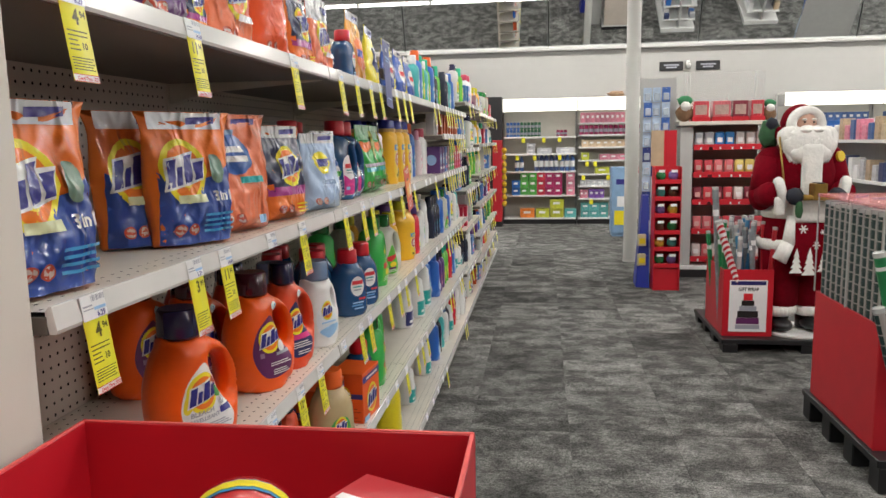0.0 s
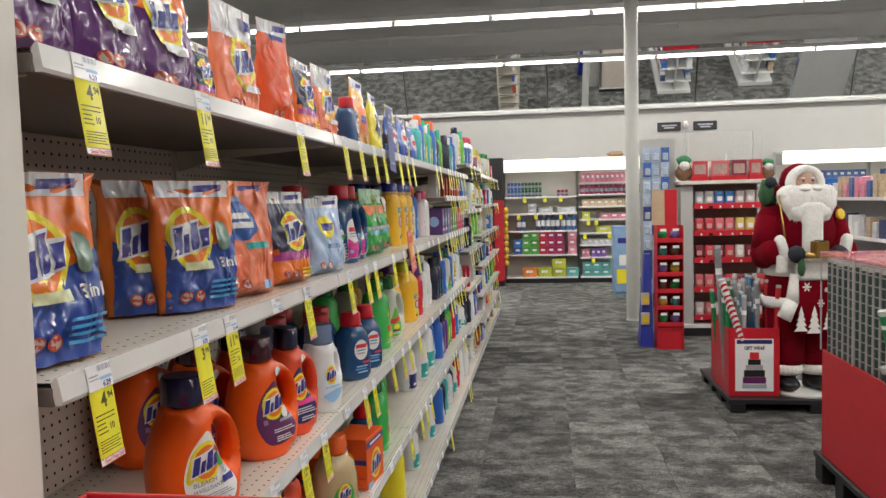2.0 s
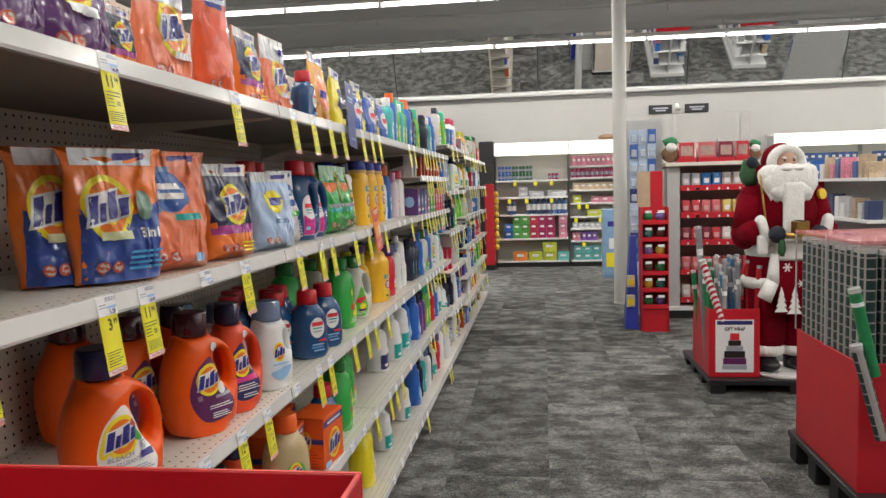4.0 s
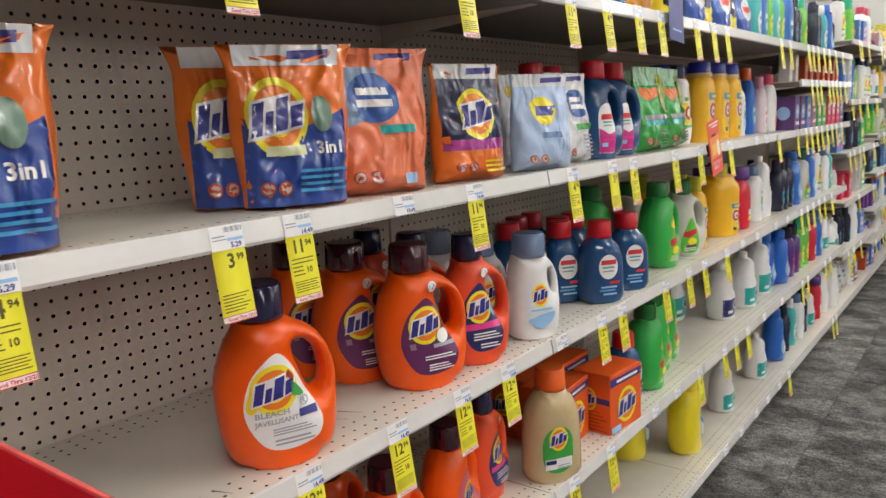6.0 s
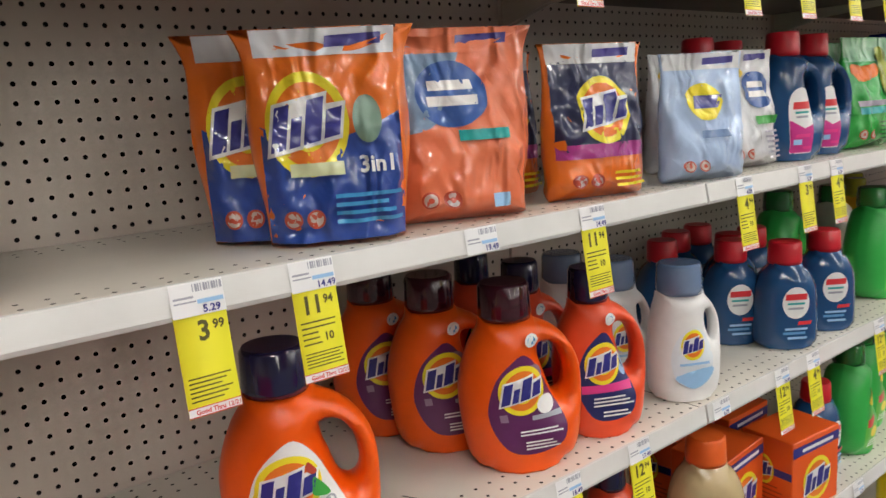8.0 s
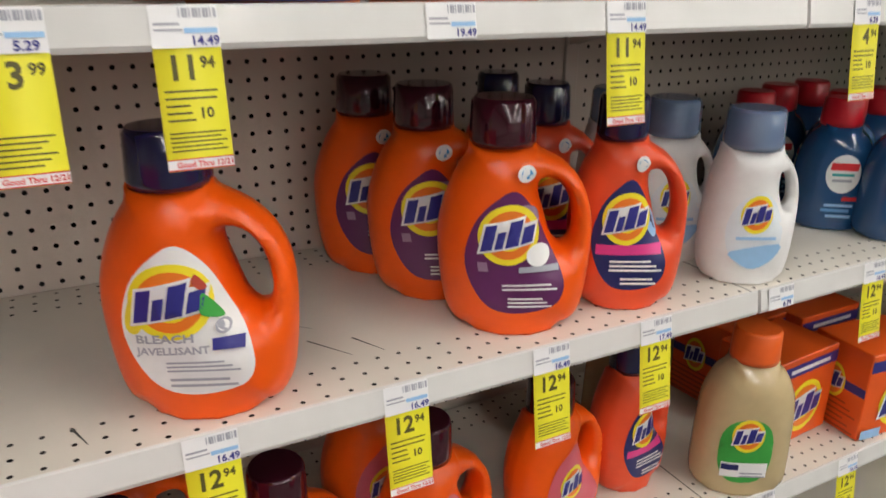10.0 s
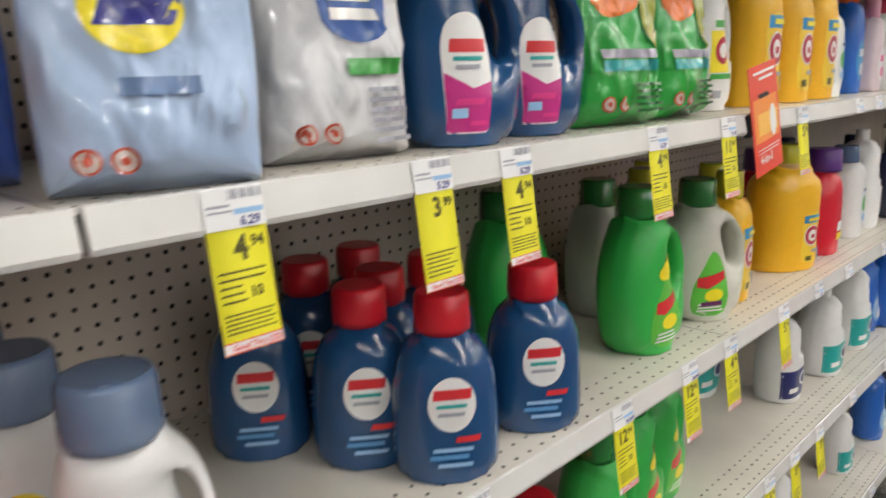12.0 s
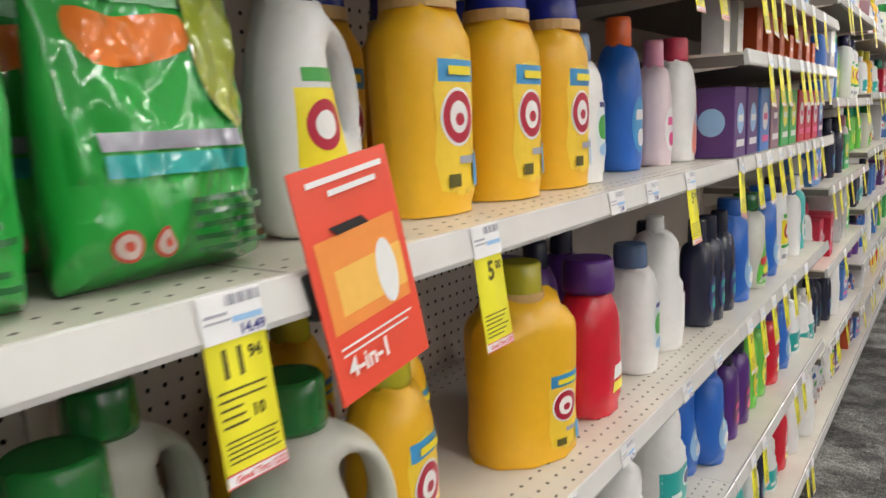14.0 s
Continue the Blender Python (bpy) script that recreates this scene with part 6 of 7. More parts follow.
# apron with snowflakes and trees
solid(0, lambda: box(-0.13, 0.155, -0.245, -0.205, 0.53, 0.90, 0.02, sm, 2))
for tx, tz, k in ((-0.105, 0.55, 1.0), (-0.01, 0.535, 1.1), (0.09, 0.56, 0.85)):
    for j in range(4):
        wd, zz = (0.050 - 0.010 * j) * k, tz + 0.036 * j * k
        vv = [sm.verts.new(p) for p in ((tx - wd, -0.2465 - 0.0004 * j, zz), (tx + wd, -0.2465 - 0.0004 * j, zz), (tx, -0.2465 - 0.0004 * j, zz + 0.062 * k))]
        sm.faces.new(vv).material_index = 1
for fx2, fz, fs2 in ((-0.065, 0.845, 1.2), (0.075, 0.825, 0.7), (0.035, 0.735, 1.0), (0.09, 0.51 + 0.05, 0.0)):
    for a in range(3):
        ca, sa = math.cos(a * math.pi / 3), math.sin(a * math.pi / 3)
        if fs2:
            vv = [sm.verts.new((fx2 + fs2 * (u * ca - v * sa), -0.2468, fz + fs2 * (u * sa + v * ca))) for u, v in ((-0.026, -0.004), (0.026, -0.004), (0.026, 0.004), (-0.026, 0.004))]
            sm.faces.new(vv).material_index = 1
# arms bent to the front, fur cuffs and mittens
for sx in (-1, 1):
    blob((sx * 0.215, 0.0, 1.285), (0.105, 0.10, 0.105), sm, 16, 0.05, 0)
    solid(0, lambda: tube((sx * 0.225, 0.0, 1.30), (sx * 0.285, -0.03, 1.07), 0.098, 16, sm, 0.092))
    blob((sx * 0.285, -0.03, 1.06), (0.095, 0.09, 0.105), sm, 16, 0.08, 0)
    solid(0, lambda: tube((sx * 0.285, -0.05, 1.06), (sx * 0.23, -0.20, 1.08), 0.088, 14, sm, 0.082))
    for k in range(24):
        a = 2 * math.pi * k / 24
        blob((sx * 0.222 + sx * 0.02 * math.sin(a), -0.205 + 0.02 * math.cos(a), 1.085 + 0.07 * math.sin(a)), (0.036, 0.035, 0.036), sm, 6, 0.1, 1)
    blob((sx * 0.150, -0.270, 1.065), (0.062, 0.055, 0.055), sm, 12, 0.1, 7)
solid(1, lambda: box(-0.275, -0.195, -0.245, -0.205, 0.93, 1.06, 0.02, sm, 3))
# wrapped gifts, staff and sack
solid(4, lambda: box(-0.055, 0.035, -0.36, -0.27, 1.045, 1.15, 0.004, sm), False)
solid(2, lambda: box(-0.03, 0.012, -0.362, -0.268, 1.15, 1.156, 0.002, sm), False)
solid(4, lambda: tube((-0.11, -0.32, 1.06), (0.12, -0.32, 1.05), 0.020, 8, sm, 0.012))
solid(4, lambda: box(0.03, 0.12, -0.345, -0.28, 1.035, 1.085, 0.004, sm), False)
for gx in (-0.13, 0.135):
    blob((gx, -0.30, 0.985), (0.028, 0.022, 0.06), sm, 10, 0.4, 5)
solid(4, lambda: tube((-0.215, -0.13, 1.45), (-0.205, -0.23, 1.10), 0.007, 6, sm))
blob((-0.235, 0.0, 1.475), (0.075, 0.06, 0.10), sm, 14, 0.25, 5)
blob((-0.19, -0.06, 1.47), (0.030, 0.025, 0.05), sm, 10, 0.2, 0)
blob((-0.235, -0.04, 1.54), (0.045, 0.035, 0.04), sm, 10, 0.3, 7)
# head: hood, fur brim round the face, face and full beard
blob((0.005, 0.03, 1.545), (0.140, 0.115, 0.125), sm, 20, 0.06, 0)
blob((0.0, -0.045, 1.525), (0.082, 0.085, 0.10), sm, 18, 0, 3)
blob((0.0, -0.132, 1.520), (0.016, 0.016, 0.015), sm, 8, 0, 3)
for ex in (-0.032, 0.032):
    blob((ex, -0.121, 1.545), (0.010, 0.006, 0.006), sm, 8, 0, 2)
    blob((ex * 1.1, -0.120, 1.563), (0.020, 0.010, 0.007), sm, 8, 0.2, 1)
for k in range(38):
    a = math.radians(-32 + 244 * k / 37)
    blob((0.108 * math.cos(a), -0.075, 1.530 + 0.092 * math.sin(a)), (0.036, 0.045, 0.033), sm, 8, 0.12, 1)
for bx, by, bz2, rx, rz in ((0.0, -0.135, 1.405, 0.195, 0.115), (-0.125, -0.10, 1.440, 0.095, 0.080), (0.125, -0.10, 1.440, 0.095, 0.080), (0.0, -0.155, 1.340, 0.15, 0.075), (-0.042, -0.135, 1.490, 0.052, 0.022), (0.042, -0.135, 1.490, 0.052, 0.022), (-0.085, -0.09, 1.48, 0.05, 0.04), (0.085, -0.09, 1.48, 0.05, 0.04)):
    blob((bx, by, bz2), (rx, 0.062, rz), sm, 20, 0.16, 1)
for k in range(230):
    a, q = 2.399 * k, (k % 23) / 22
    wx = 0.20 * math.sin(a) * (1 - 0.28 * q)
    low = 1.405 - 0.115 * q * math.sqrt(max(0.05, 1 - (wx / 0.23) ** 2))
    blob((wx, -0.196 + 0.34 * wx * wx / 0.2 + 0.012 * q, low), (0.0065, 0.007, 0.036), sm, 6, 0.3, 1)
# round yellow sticker on the shoulder
solid(8, lambda: tube((0.245, -0.090, 1.315), (0.252, -0.108, 1.318), 0.036, 16, sm), False)
santa = part("santa_figure", sm, SANTA)
tagged(santa, "tall plush santa figure in dark red velvet suit with white beard", "figure")
santa.matrix_basis = pose(1.805, 5.33, -0.003, 0, 0, 6) @ Matrix.Diagonal((0.94, 0.98, 1.03, 1))

# ---- candy tower, blue stand, treat rack ----
tw = thing("candy_tower", "narrow red cardboard candy tower with small pockets", "display stand")
part("back_board", box(1.09, 1.345, 7.36, 7.38, 0.0, 1.22), RED_CARD, tw)
for x in (1.09, 1.337):
    part("side_board", box(x, x + 0.008, 7.17, 7.36, 0.0, 1.22, 0.002), RED_CARD, tw)
part("header_card", box(1.075, 1.20, 7.37, 7.384, 1.22, 1.57), mat("kraft_board", (0.45, 0.33, 0.22), 0.7, vary=0.1), tw, "plain kraft card")
part("header_card", box(1.20, 1.32, 7.366, 7.38, 1.22, 1.57), RED_CARD, tw)
POCKET = [mat("sweet_green", (0.02, 0.22, 0.07), 0.2, coat=0.5), mat("sweet_violet", (0.18, 0.12, 0.35), 0.2, coat=0.5), mat("sweet_gold", (0.62, 0.42, 0.05), 0.2, coat=0.5), mat("sweet_teal", (0.05, 0.25, 0.22), 0.2, coat=0.5), mat("sweet_brown", (0.12, 0.05, 0.03), 0.25, coat=0.5)]
for i in range(6):
    z = 0.25 + 0.165 * i
    part("pocket_shelf", box(1.098, 1.337, 7.18, 7.36, z - 0.008, z, 0.001), RED_CARD, tw)
    part("pocket_lip", box(1.098, 1.337, 7.172, 7.18, z - 0.02, z + 0.022, 0.001), RED_CARD, tw)
    for x in (1.155, 1.275):
        sw = thing("candy_bag", "small wrapped candy bag in the red tower", "candy", "candy in the tower", at=pose(x, 7.25, z))
        part("wrapper", blob((0, 0, 0.055), (0.05, 0.035, 0.055), None, 10, 0.25), POCKET[(i * 2 + (x > 1.2)) % 5], sw)
        part("price_sticker", box(-0.03, 0.03, -0.072, -0.070, 0.09, 0.115), PAPER, sw)
part("plinth", box(1.098, 1.337, 7.19, 7.36, 0.0, 0.22), RED_CARD, tw)
bs = thing("blue_stand", "tapered royal blue cardboard floor stand", "display stand")
bm = bmesh.new()
lo = [bm.verts.new(p) for p in ((0.945, 7.34, 0), (1.075, 7.30, 0), (1.085, 7.62, 0), (0.955, 7.62, 0))]
hi = [bm.verts.new(p) for p in ((1.02, 7.50, 0.92), (1.075, 7.48, 0.92), (1.085, 7.62, 0.92), (1.02, 7.62, 0.92))]
for i in range(4):
    bm.faces.new((lo[i], lo[(i + 1) % 4], hi[(i + 1) % 4], hi[i]))
bm.faces.new(lo[::-1])
bm.faces.new(hi)
part("body", bm, mat("blue_corrugate", (0.015, 0.03, 0.33), 0.4, vary=0.08), bs)
for z in (0.28, 0.48):
    pk = thing("blue_stand_pack", "white and yellow pack on the blue stand", "packet", "packs on the blue stand", at=pose(1.0, 7.36, z, 0, 0, 12))
    part("wrapper", box(-0.04, 0.04, -0.02, 0.02, -0.06, 0.06, 0.006, None, 2), mat("pack_cream", (0.66, 0.62, 0.40), 0.3), pk)
    part("label", box(-0.03, 0.03, -0.0215, -0.0202, -0.035, 0.02), INK_YELLOW, pk)

rk = thing("treat_rack", "red-shelved holiday treat rack with grey pegboard sides", "display rack")
rx0, rx1, ry0, ry1 = 1.46, 2.42, 7.90, 8.40
part("base", box(rx0, rx1, ry0, ry1, 0.0, 0.085), BLACK, rk)
part("base_deck", box(rx0, rx1, ry0 - 0.005, ry1, 0.085, 0.125, 0.004), WHITE, rk)
part("back_panel", box(rx0 + 0.05, rx1 - 0.05, ry1 - 0.02, ry1, 0.125, 1.62), PEG, rk)
vs, fs = perforated(14, 58, 0.0254, 0.005, lambda j: True)
mesh_part("peg_side", [(rx0 + 0.006, ry0 + 0.09 + a, 0.13 + b) for a, b in vs], fs, GREY, rk, "grey pegboard side")
# darker than the other side: shade behind the peg holes put into the grey
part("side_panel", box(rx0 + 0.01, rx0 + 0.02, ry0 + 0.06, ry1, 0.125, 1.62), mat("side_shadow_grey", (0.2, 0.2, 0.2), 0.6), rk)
part("front_post", box(rx0, rx0 + 0.13, ry0 + 0.045, ry0 + 0.06, 0.125, 1.62), GREY, rk)
part("side_panel", box(rx1 - 0.02, rx1, ry0 + 0.06, ry1, 0.125, 1.62), GREY, rk)
part("top_shelf", box(rx0 - 0.03, rx1 + 0.02, ry0 - 0.02, ry1, 1.62, 1.66, 0.004), SHELF, rk)
TREATS = [("silver_treat", (0.55, 0.58, 0.62)), ("blue_treat", (0.03, 0.22, 0.60)), ("white_treat", (0.66, 0.60, 0.58)), ("red_treat", (0.55, 0.05, 0.07)), ("pink_treat", (0.60, 0.14, 0.16)), ("gold_treat", (0.66, 0.50, 0.14)), ("wine_treat", (0.22, 0.03, 0.05))]
ROWS = {1.395: [0, 0, 1, 1, 2, 2, 2], 1.105: [3, 3, 4, 4, 5, 5, 5], 0.815: [6, 3, 6, 3, 2, 6, 6], 0.50: [4, 4, 3, 3, 6, 6, 3], 0.20: [2, 4, 2, 4, 4, 2, 2]}
for z, row in ROWS.items():
    part("red_shelf", box(rx0 + 0.135, rx1 - 0.03, ry0 + 0.04, ry1 - 0.02, z - 0.02, z, 0.002), RED_CARD, rk)
    part("red_lip", box(rx0 + 0.135, rx1 - 0.03, ry0 + 0.032, ry0 + 0.04, z - 0.035, z + 0.025, 0.002), RED_CARD, rk)
    for i, k in enumerate(row):
        tb = thing("treat_bag", TREATS[k][0].split("_")[0] + " foil treat bag on the red shelf", "candy", "treat bags on the rack", at=pose(rx0 + 0.205 + 0.106 * i, ry0 + 0.13, z, 0, 0, (i * 7) % 5 - 2))
        part("bag", box(-0.047, 0.047, -0.03, 0.03, 0.0, 0.155, 0.018, None, 2), film(TREATS[k][0], TREATS[k][1]), tb, smooth=True)
        part("window", box(-0.026, 0.026, -0.0315, -0.0302, 0.045, 0.095), ink("blush", (0.60, 0.34, 0.32)) if k in (3, 4, 6) else INK_WHITE, tb)
        part("tag", box(-0.02, 0.02, -0.098, -0.0965, -0.03, -0.005), PAPER, tb)
for i, (x, w, m) in enumerate(((1.66, 0.18, 3), (1.87, 0.20, 4), (2.06, 0.17, 6), (2.23, 0.15, 3))):
    gb = thing("gift_box_set", "boxed holiday treats in red trays on the rack top", "box", "gift boxes on the rack", at=pose(x, 8.0, 1.66))
    part("tray", box(-w / 2, w / 2, -0.09, 0.09, 0.0, 0.045, 0.003), RED_CARD, gb)
    part("carton", box(-w / 2 + 0.01, w / 2 - 0.01, -0.07, 0.08, 0.0452, 0.21, 0.004), film(TREATS[m][0], TREATS[m][1]), gb)
    part("window", box(-w / 2 + 0.03, w / 2 - 0.03, -0.0716, -0.0702, 0.07, 0.17), mat("wafer", (0.45, 0.30, 0.26), 0.4, vary=0.3, scale=60), gb)
for x, s in ((1.50, 1.0), (2.36, 0.8)):
    sd = bmesh.new()
    blob((0, 0, 0.09 * s), (0.09 * s, 0.07 * s, 0.09 * s), sd, 14, 0.2, 0)
    blob((0, -0.05 * s, 0.16 * s), (0.055 * s, 0.05 * s, 0.05 * s), sd, 12, 0.25, 1)
    blob((0.0, 0.0, 0.22 * s), (0.08 * s, 0.05 * s, 0.05 * s), sd, 12, 0.4, 2)
    pl = tagged(part("plush_toy", sd, [mat("plush_brown", (0.20, 0.11, 0.06), 0.9, vary=0.3, scale=50, bump=0.6), M_FUR, mat("plush_green", (0.05, 0.22, 0.10), 0.9, vary=0.3)]), "small brown plush toy with white muzzle on the rack top", "toy")
    pl.matrix_basis = pose(x, 7.98, 1.66)
hd = thing("header_panel", "clear acrylic sign holder above the treat rack", "sign holder")
part("panel", box(1.55, 2.40, 8.30, 8.305, 1.70, 2.20), CLEAR, hd)
for x in (1.6, 2.3):
    part("post", box(x, x + 0.02, 8.31, 8.33, 1.66, 2.2), GREY, hd)

# blue blister packs on pegs
def peg_wall(x0, x1, y, z0, z1, face_dir, cols, label):
    pw = thing("peg_rack", label, "display rack")
    part("panel", box(x0, x1, y, y + 0.03, 0.0, z1 + 0.05), GREY, pw)
    r = random.Random(int(x0 * 10) + 5)
    dx, z = 0.094, z1 - 0.14
    while z > z0:
        x = x0 + 0.06
        while x < x1 - 0.04:
            hk = thing("blister_pack", "blister pack hanging on a peg", "package", "hanging blister packs", at=pose(x, y - 0.10 + r.uniform(-0.04, 0.02), z))
            part("backing_card", box(-0.043, 0.043, -0.002, 0.0, -0.065, 0.088), cols[r.randrange(len(cols))], hk)
            part("blister", box(-0.03, 0.03, -0.022, -0.0022, -0.05, 0.03, 0.008), mat("blister_clear", (0.65, 0.72, 0.80), 0.08, alpha=0.45, coat=0.6, vary=0.1), hk)
            part("peg", tube((0, 0.15, 0.07), (0, -0.03, 0.073), 0.003, 6), GREY, hk)
            x += dx
        z -= 0.158
    return pw


CARDS = [mat("card_ice", (0.45, 0.55, 0.70), 0.3, vary=0.2), mat("card_blue", (0.05, 0.13, 0.42), 0.3, vary=0.2), mat("card_ice", (0.45, 0.55, 0.70), 0.3, vary=0.2), mat("card_navy", (0.03, 0.05, 0.20), 0.3, vary=0.2), mat("card_white", (0.66, 0.68, 0.72), 0.3, vary=0.1)]
peg_wall(1.06, 1.44, 8.12, 0.3, 2.08, -1, CARDS, "peg rack hung with blue blister packs")

# ---- back wall shelving ----


def wall_bay(x0, x1, lv, rows, label, valance=True):
    g = thing("wall_shelving", label, "shelving unit", "wall shelving bays")
    y0, y1 = 12.96, 13.38
    part("back_panel", box(x0, x1, y1, y1 + 0.015, 0.0, 2.0), mat("wall_bay_back", (0.60, 0.58, 0.52), 0.6, vary=0.05), g)
    part("kick_plate", box(x0, x1, y0 + 0.03, y1, 0.0, 0.085), BLACK, g)
    for x in (x0, x1 - 0.012):
        part("upright", box(x, x + 0.012, y1 - 0.06, y1 + 0.01, 0.0, 2.22), GREY, g)
    if valance:
        part("valance", box(x0, x1, y0 - 0.06, y0 - 0.04, 1.99, 2.21, 0.003), VALANCE, g, "glowing white light valance")
        part("canopy", box(x0, x1, y0 - 0.04, y1 - 0.07, 2.19, 2.212), WHITE, g)
    for z in lv:
        sh = part("shelf", box(x0 + 0.013, x1 - 0.013, y0, y1 - 0.07, z - 0.03, z, 0.002), WHITE, g)
    for z, goods in rows:
        for xa, xb, w, h, m, high, lab in goods:
            x = xa
            while x + w <= xb + 1e-6:
                for q in range(high):
                    it = thing("shelf_item", lab + " on the wall shelving", "package", lab + "s on the wall", at=pose(x + w / 2, y0 + 0.10, z + q * (h + 0.002)))
                    if lab.endswith("can") or lab.endswith("bottle"):
                        part("body", lathe([(w * 0.42, 0), (w * 0.46, h * 0.06), (w * 0.46, h * 0.72), (w * (0.2 if lab.endswith("bottle") else 0.42), h * 0.9), (w * (0.2 if lab.endswith("bottle") else 0.36), h)], 12), m, it)
                        part("label", lathe([(w * 0.47, h * 0.25), (w * 0.47, h * 0.6)], 12, cap=False), INK_WHITE if lab.endswith("bottle") else INK_GREY, it)
                    else:
                        part("carton", box(-w / 2 + 0.002, w / 2 - 0.002, -0.08, 0.08, 0, h, 0.003), m, it)
                        part("label", box(-w * 0.26, w * 0.22, -0.0825, -0.0805, h * 0.45, h * 0.72), INK_WHITE, it)
                x += w
    return g


G = lambda n, c: mat("pack_" + n, c, 0.35, vary=0.35, scale=45, rand=0.2)
c_blue, c_green, c_red, c_pink, c_teal, c_lime = G("blue", (0.03, 0.14, 0.45)), G("green", (0.08, 0.34, 0.06)), G("red", (0.50, 0.03, 0.06)), G("rose", (0.62, 0.22, 0.30)), G("teal", (0.10, 0.35, 0.34)), G("lime", (0.45, 0.48, 0.05))
c_orange, c_water, c_slate, c_tan, c_wine, c_grey, c_purple, c_dgreen = G("orange", (0.70, 0.22, 0.04)), G("water", (0.07, 0.14, 0.34)), G("slate", (0.05, 0.07, 0.16)), G("tan", (0.55, 0.42, 0.28)), G("wine", (0.34, 0.02, 0.10)), G("grey", (0.50, 0.51, 0.54)), G("purple", (0.16, 0.07, 0.30)), G("bottle_green", (0.02, 0.14, 0.06))
wall_bay(-0.70, 0.60, (1.555, 1.255, 0.945, 0.52, 0.115), [
    (1.555, [(-0.65, -0.40, 0.062, 0.125, c_blue, 2, "blue drink can"), (-0.40, 0.0, 0.062, 0.125, c_dgreen, 2, "green drink can"), (0.24, 0.46, 0.066, 0.11, c_wine, 1, "dark red drink can")]),
    (1.255, [(-0.28, -0.12, 0.15, 0.09, c_grey, 2, "grey carton"), (-0.10, 0.16, 0.26, 0.095, c_grey, 1, "long grey carton"), (0.24, 0.56, 0.32, 0.10, c_grey, 1, "long grey carton")]),
    (0.945, [(-0.50, -0.32, 0.085, 0.26, c_water, 1, "blue water bottle"), (-0.15, 0.30, 0.088, 0.30, c_slate, 1, "dark water bottle"), (0.30, 0.58, 0.092, 0.29, c_water, 1, "blue water bottle")]),
    (0.52, [(-0.55, -0.40, 0.15, 0.13, c_blue, 2, "blue drink carton"), (-0.40, -0.10, 0.15, 0.13, c_green, 3, "green drink carton"), (-0.10, 0.05, 0.15, 0.13, c_red, 3, "red drink carton"), (0.05, 0.42, 0.15, 0.13, c_wine, 3, "dark red drink carton"), (0.42, 0.58, 0.15, 0.13, c_pink, 3, "pink drink carton")]),
    (0.115, [(-0.40, -0.14, 0.26, 0.16, c_orange, 1, "orange carton"), (-0.12, 0.12, 0.24, 0.16, c_lime, 1, "yellow-green carton"), (0.13, 0.38, 0.25, 0.16, c_lime, 2, "yellow-green carton"), (0.39, 0.60, 0.21, 0.155, c_teal, 1, "pale teal carton")])], "white-lit wall shelving bay with drinks")
wall_bay(0.62, 1.92, (1.78, 1.575, 1.36, 1.13, 0.89, 0.68, 0.46, 0.115), [
    (1.78, [(0.66, 1.5, 0.085, 0.17, c_pink, 1, "pale pink carton")]), (1.575, [(0.64, 1.9, 0.085, 0.16, c_wine, 1, "mixed red can")]), (1.36, [(0.68, 1.6, 0.12, 0.12, c_tan, 1, "tan carton")]), (1.13, [(0.68, 0.82, 0.14, 0.13, c_lime, 1, "yellow carton"), (1.0, 1.7, 0.16, 0.10, c_pink, 1, "pink carton")]),
    (0.89, [(0.92, 1.3, 0.25, 0.11, c_lime, 1, "yellow carton"), (1.4, 1.9, 0.16, 0.10, c_red, 1, "red carton")]), (0.68, [(0.66, 1.3, 0.10, 0.10, c_grey, 1, "grey carton")]), (0.46, [(0.66, 0.8, 0.07, 0.14, c_pink, 1, "pink carton"), (0.82, 1.1, 0.09, 0.15, c_purple, 1, "purple carton")]), (0.115, [(0.68, 1.2, 0.16, 0.125, c_teal, 2, "pale blue patterned carton")])], "white-lit wall shelving bay with small cartons")
wall_bay(1.94, 3.24, (1.575, 1.36, 1.13, 0.68, 0.115), [(1.575, [(2.0, 3.2, 0.10, 0.16, c_tan, 1, "tan carton")])], "white-lit wall shelving bay with small cartons", False)
wall_bay(4.05, 5.60, (1.72, 1.50, 1.2, 0.8, 0.4, 0.115), [(1.72, [(4.1, 5.5, 0.11, 0.15, c_water, 1, "blue carton")]), (1.50, [(4.1, 5.5, 0.12, 0.15, c_slate, 1, "dark blue carton")]), (1.2, [(4.1, 5.5, 0.12, 0.2, c_grey, 1, "grey carton")])], "white-lit wall shelving bay with blue goods")
wall_bay(5.62, 7.10, (1.72, 1.50, 1.2, 0.8, 0.4, 0.115), [(1.72, [(5.7, 7.0, 0.11, 0.15, c_water, 1, "blue carton")]), (1.2, [(5.7, 7.0, 0.12, 0.2, c_grey, 1, "grey carton")])], "white-lit wall shelving bay with blue goods")
for (x, z, lab) in ((-0.34, 1.50, 0), (0.02, 1.50, 0), (0.30, 1.50, 0), (-0.45, 1.19, 0), (-0.14, 1.19, 0), (0.30, 1.19, 0), (0.78, 1.07, 0), (0.92, 1.07, 0), (1.15, 0.83, 0), (0.72, 0.83, 0), (0.86, 0.40, 0)):
    ft = thing("wall_price_tag", "yellow price card on the wall shelf edge", "price tag", "price tags on the wall shelves", at=pose(x, 12.955, z))
    part("card", box(-0.03, 0.03, -0.004, -0.002, -0.05, 0.05), YELLOW_CARD, ft)
    part("top_label", box(-0.03, 0.03, -0.0055, -0.0042, 0.035, 0.06), PAPER, ft)
ec = thing("red_wall_end", "red end panel with yellow packets hung beside it", "display panel")
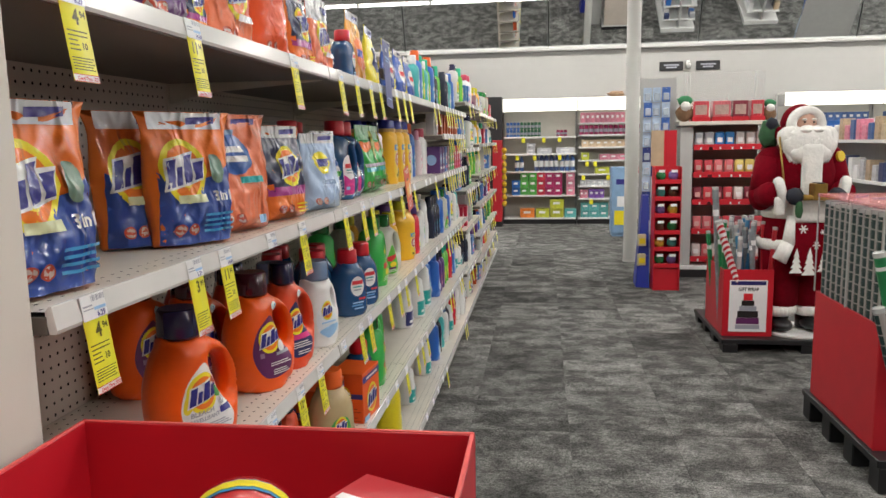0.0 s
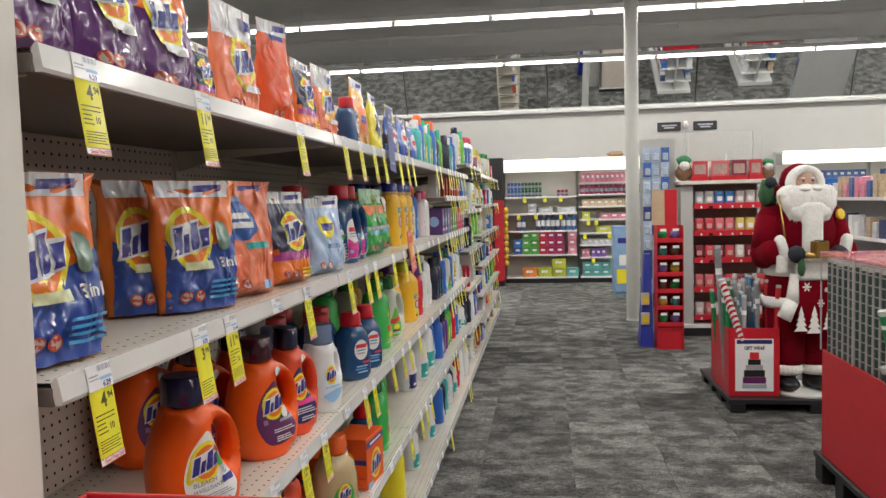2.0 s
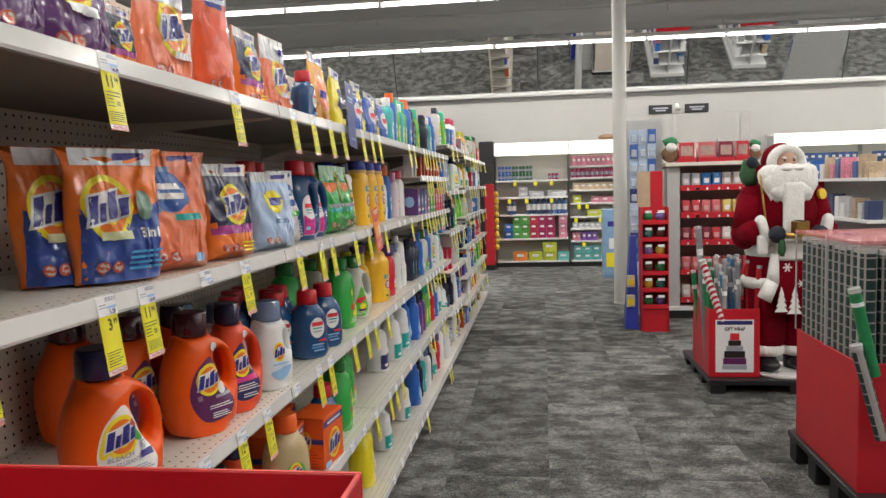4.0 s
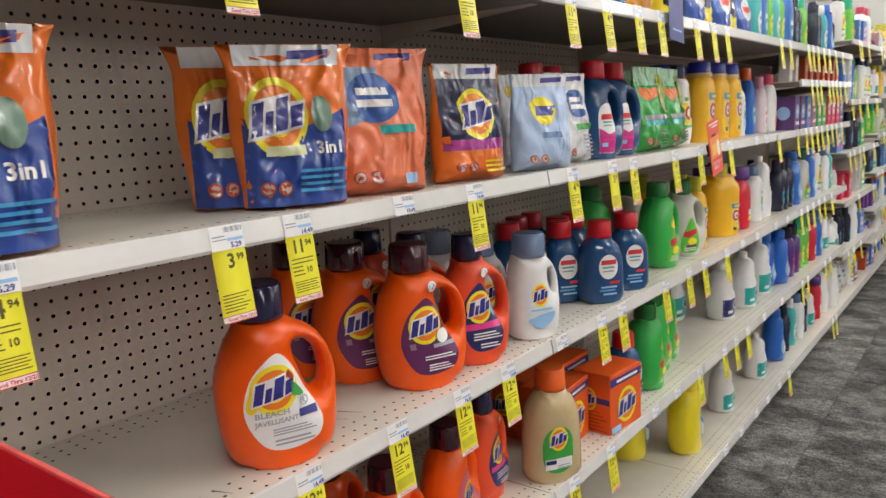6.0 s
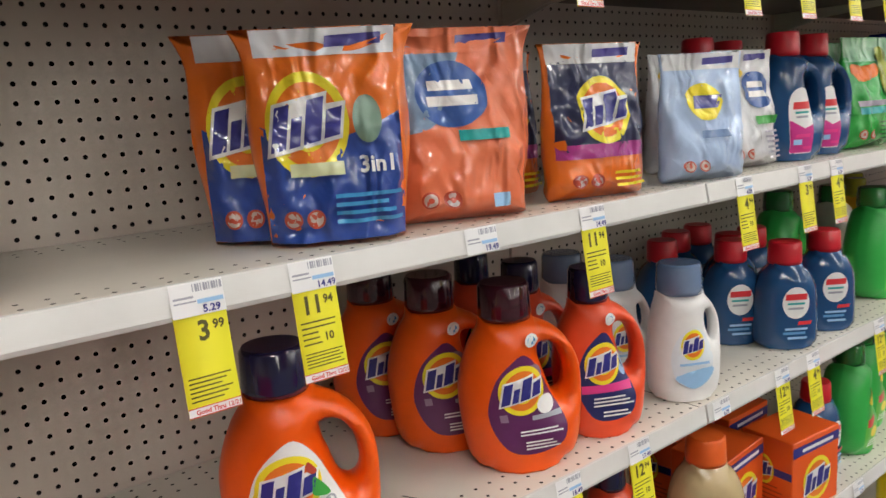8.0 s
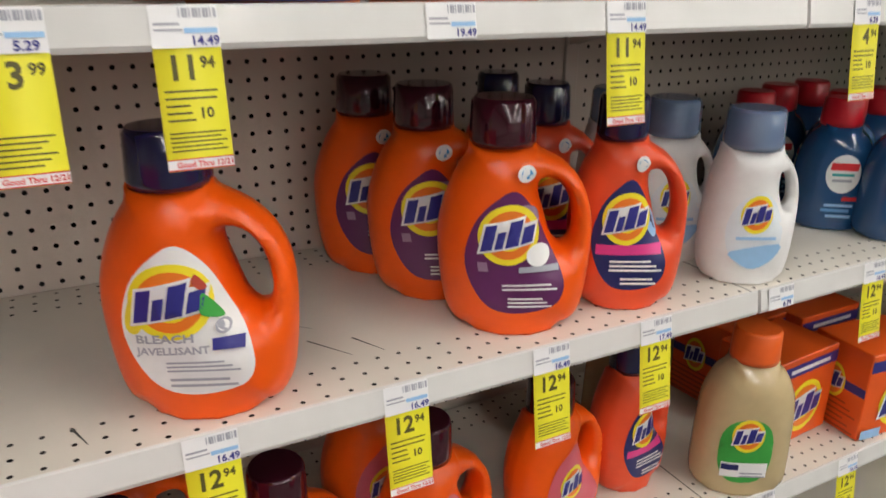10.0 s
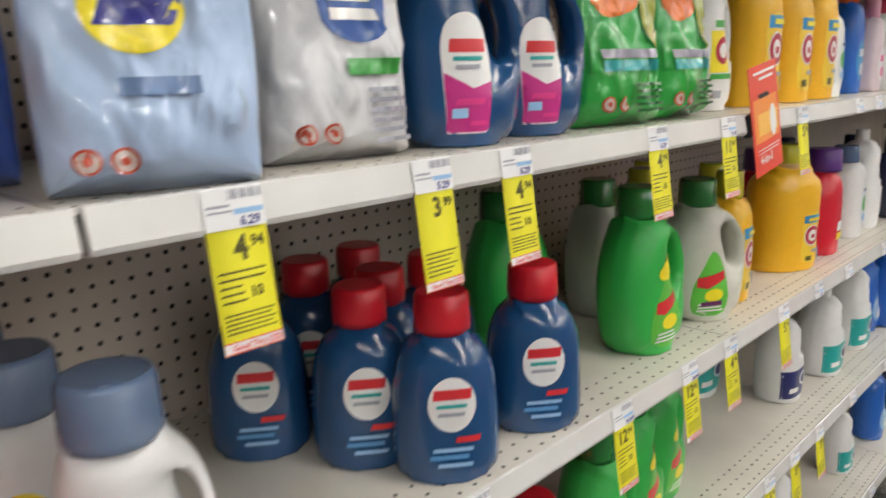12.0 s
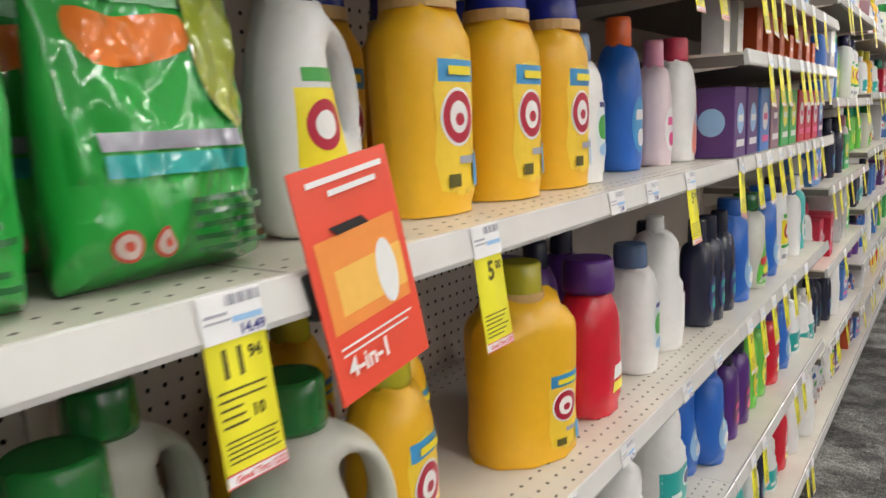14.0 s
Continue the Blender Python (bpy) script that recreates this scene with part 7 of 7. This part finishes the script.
part("panel", box(-0.86, -0.705, 12.55, 12.95, 0.09, 1.50, 0.004), RED_CARD, ec)
part("plinth", box(-0.86, -0.705, 12.57, 12.95, 0.0, 0.089), BLACK, ec)
for k in range(9):
    ys = thing("yellow_packet", "yellow snack packet on a hanging strip", "packet", "yellow packets on the strip", at=pose(-0.66, 12.60, 1.32 - 0.115 * k))
    part("packet", blob((0, 0, 0), (0.045, 0.03, 0.055), None, 10, 0.25), film("mustard", (0.66, 0.42, 0.03)), ys)
dk = thing("dark_cabinet_end", "tall black end frame of a wall fixture", "display panel")
part("frame", box(-0.98, -0.72, 12.97, 13.35, 0.0, 2.26, 0.004), BLACK, dk)
for x in (2.055, 2.68):
    ws = thing("wall_sign", "small black aisle sign with pale lettering on the wall", "sign", "black wall signs", at=pose(x + 0.2, 13.395, 2.74))
    part("plate", box(-0.205, 0.205, -0.02, 0, -0.078, 0.078, 0.01), BLACK, ws)
    part("print", box(-0.13, 0.13, -0.022, -0.0205, 0.005, 0.03), INK_GREY, ws)
    part("print", box(-0.09, 0.09, -0.022, -0.0205, -0.035, -0.01), INK_GREY, ws)
ws = thing("aisle_sign", "small black aisle sign beyond the shelving", "sign", "black wall signs", at=pose(-1.25, 13.395, 2.30))
part("plate", box(-0.17, 0.17, -0.02, 0, -0.07, 0.07, 0.01), BLACK, ws)
part("print", box(-0.10, 0.10, -0.022, -0.0205, -0.015, 0.015), INK_GREY, ws)
cam_ = thing("wall_camera", "small white security camera on the wall", "camera", at=pose(2.54, 13.39, 2.76))
part("mount", box(-0.03, 0.03, -0.03, 0, 0.02, 0.07, 0.008), WHITE, cam_)
part("dome", blob((0, -0.04, -0.01), (0.045, 0.045, 0.05)), GREY, cam_)
lg = thing("cardboard_bag", "crumpled brown bag lying on top of the wall shelving", "bag", at=pose(1.28, 13.12, 2.213))
part("sack", blob((0, 0, 0.055), (0.14, 0.09, 0.055), None, 14, 0.35), mat("kraft_bag", (0.28, 0.18, 0.11), 0.8, vary=0.2), lg)
sn = thing("blue_standee", "pale blue cardboard floor display with yellow print", "display stand")
part("board", box(1.06, 1.30, 11.25, 11.60, 0.05, 1.06, 0.004), mat("pale_blue_board", (0.22, 0.36, 0.55), 0.45, vary=0.2, scale=9), sn)
part("base", box(1.07, 1.29, 11.27, 11.58, 0.0, 0.0498), mat("pale_blue_board", (0.22, 0.36, 0.55)), sn)
part("print", box(1.12, 1.25, 11.245, 11.249, 0.80, 0.88), INK_BLUE, sn)
part("print", box(1.10, 1.26, 11.245, 11.249, 0.18, 0.40), INK_YELLOW, sn)
part("print", box(1.14, 1.28, 11.244, 11.2485, 0.46, 0.62), INK_WHITE, sn)
peg_wall(5.75, 6.9, 9.6, 0.3, 1.95, -1, CARDS, "peg rack hung with blue packs")
hc = thing("red_header", "red header card over the peg rack", "sign")
part("card", box(5.75, 6.9, 9.56, 9.595, 2.001, 2.16), RED_CARD, hc)

# goods opposite, seen in the mirror band
def low_gondola(x0, x1, y0, y1, h, label):
    g = thing("low_gondola", label, "shelving unit", "low display shelving")
    part("spine", box((x0 + x1) / 2 - 0.02, (x0 + x1) / 2 + 0.02, y0 + 0.02, y1 - 0.02, 0.1, h), GREY, g)
    part("plinth", box(x0, x1, y0, y1, 0.0, 0.10), WHITE, g)
    for k in range(4):
        z = 0.35 + k * (h - 0.4) / 3
        part("shelf", box(x0 + 0.02, x1 - 0.02, y0 + 0.02, y1 - 0.02, z - 0.03, z), WHITE, g)
    part("header", box(x0, x1, y1 + 0.002, y1 + 0.03, h - 0.3, h + 0.02, 0.004), RED_CARD, g, "red header board")
    r = random.Random(int(x0 * 7 + y0))
    cols = [c_blue, c_grey, c_water, c_tan, c_pink, c_slate, INK_WHITE]
    y = y0 + 0.1
    while y < y1 - 0.05:
        for k in range(4):
            z = 0.35 + k * (h - 0.4) / 3
            for x in (x0 + 0.10, x1 - 0.10):
                it = thing("mixed_goods", "small pale package on the low shelving", "package", "goods on the low shelving", at=pose(x, y, z))
                part("carton", box(-0.06, 0.06, -0.045, 0.045, 0, r.uniform(0.12, 0.22), 0.004), cols[r.randrange(7)], it)
        y += 0.13
    return g


low_gondola(2.9, 3.7, 6.6, 8.6, 1.5, "white low shelving with pale goods and red header")
low_gondola(4.9, 5.7, 5.6, 8.4, 1.5, "white low shelving with pale goods and red header")

# squeeze and shift every hall object so it lines up from the camera
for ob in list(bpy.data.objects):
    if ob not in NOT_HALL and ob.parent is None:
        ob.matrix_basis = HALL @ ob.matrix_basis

# ---- carpet tiles ----
SIDE = 0.50
tile_mesh = bpy.data.meshes.new("carpet_tile")
bm = box(-SIDE / 2 + 0.0012, SIDE / 2 - 0.0012, -SIDE / 2 + 0.0012, SIDE / 2 - 0.0012, -0.006, 0.0)
bm.to_mesh(tile_mesh)
bm.free()
tile_mesh.materials.append(CARPET)
tr = random.Random(11)
for i in range(10):
    for j in range(28):
        t = new("carpet_tile", tile_mesh)
        t.parent = floor_base
        t.matrix_basis = pose(-0.86 + SIDE * (i + 0.5), -0.6 + SIDE * (j + 0.5) + (0.25 if i % 2 else 0.0), 0.0, 0, 0, 0 if tr.random() < 0.6 else 180)
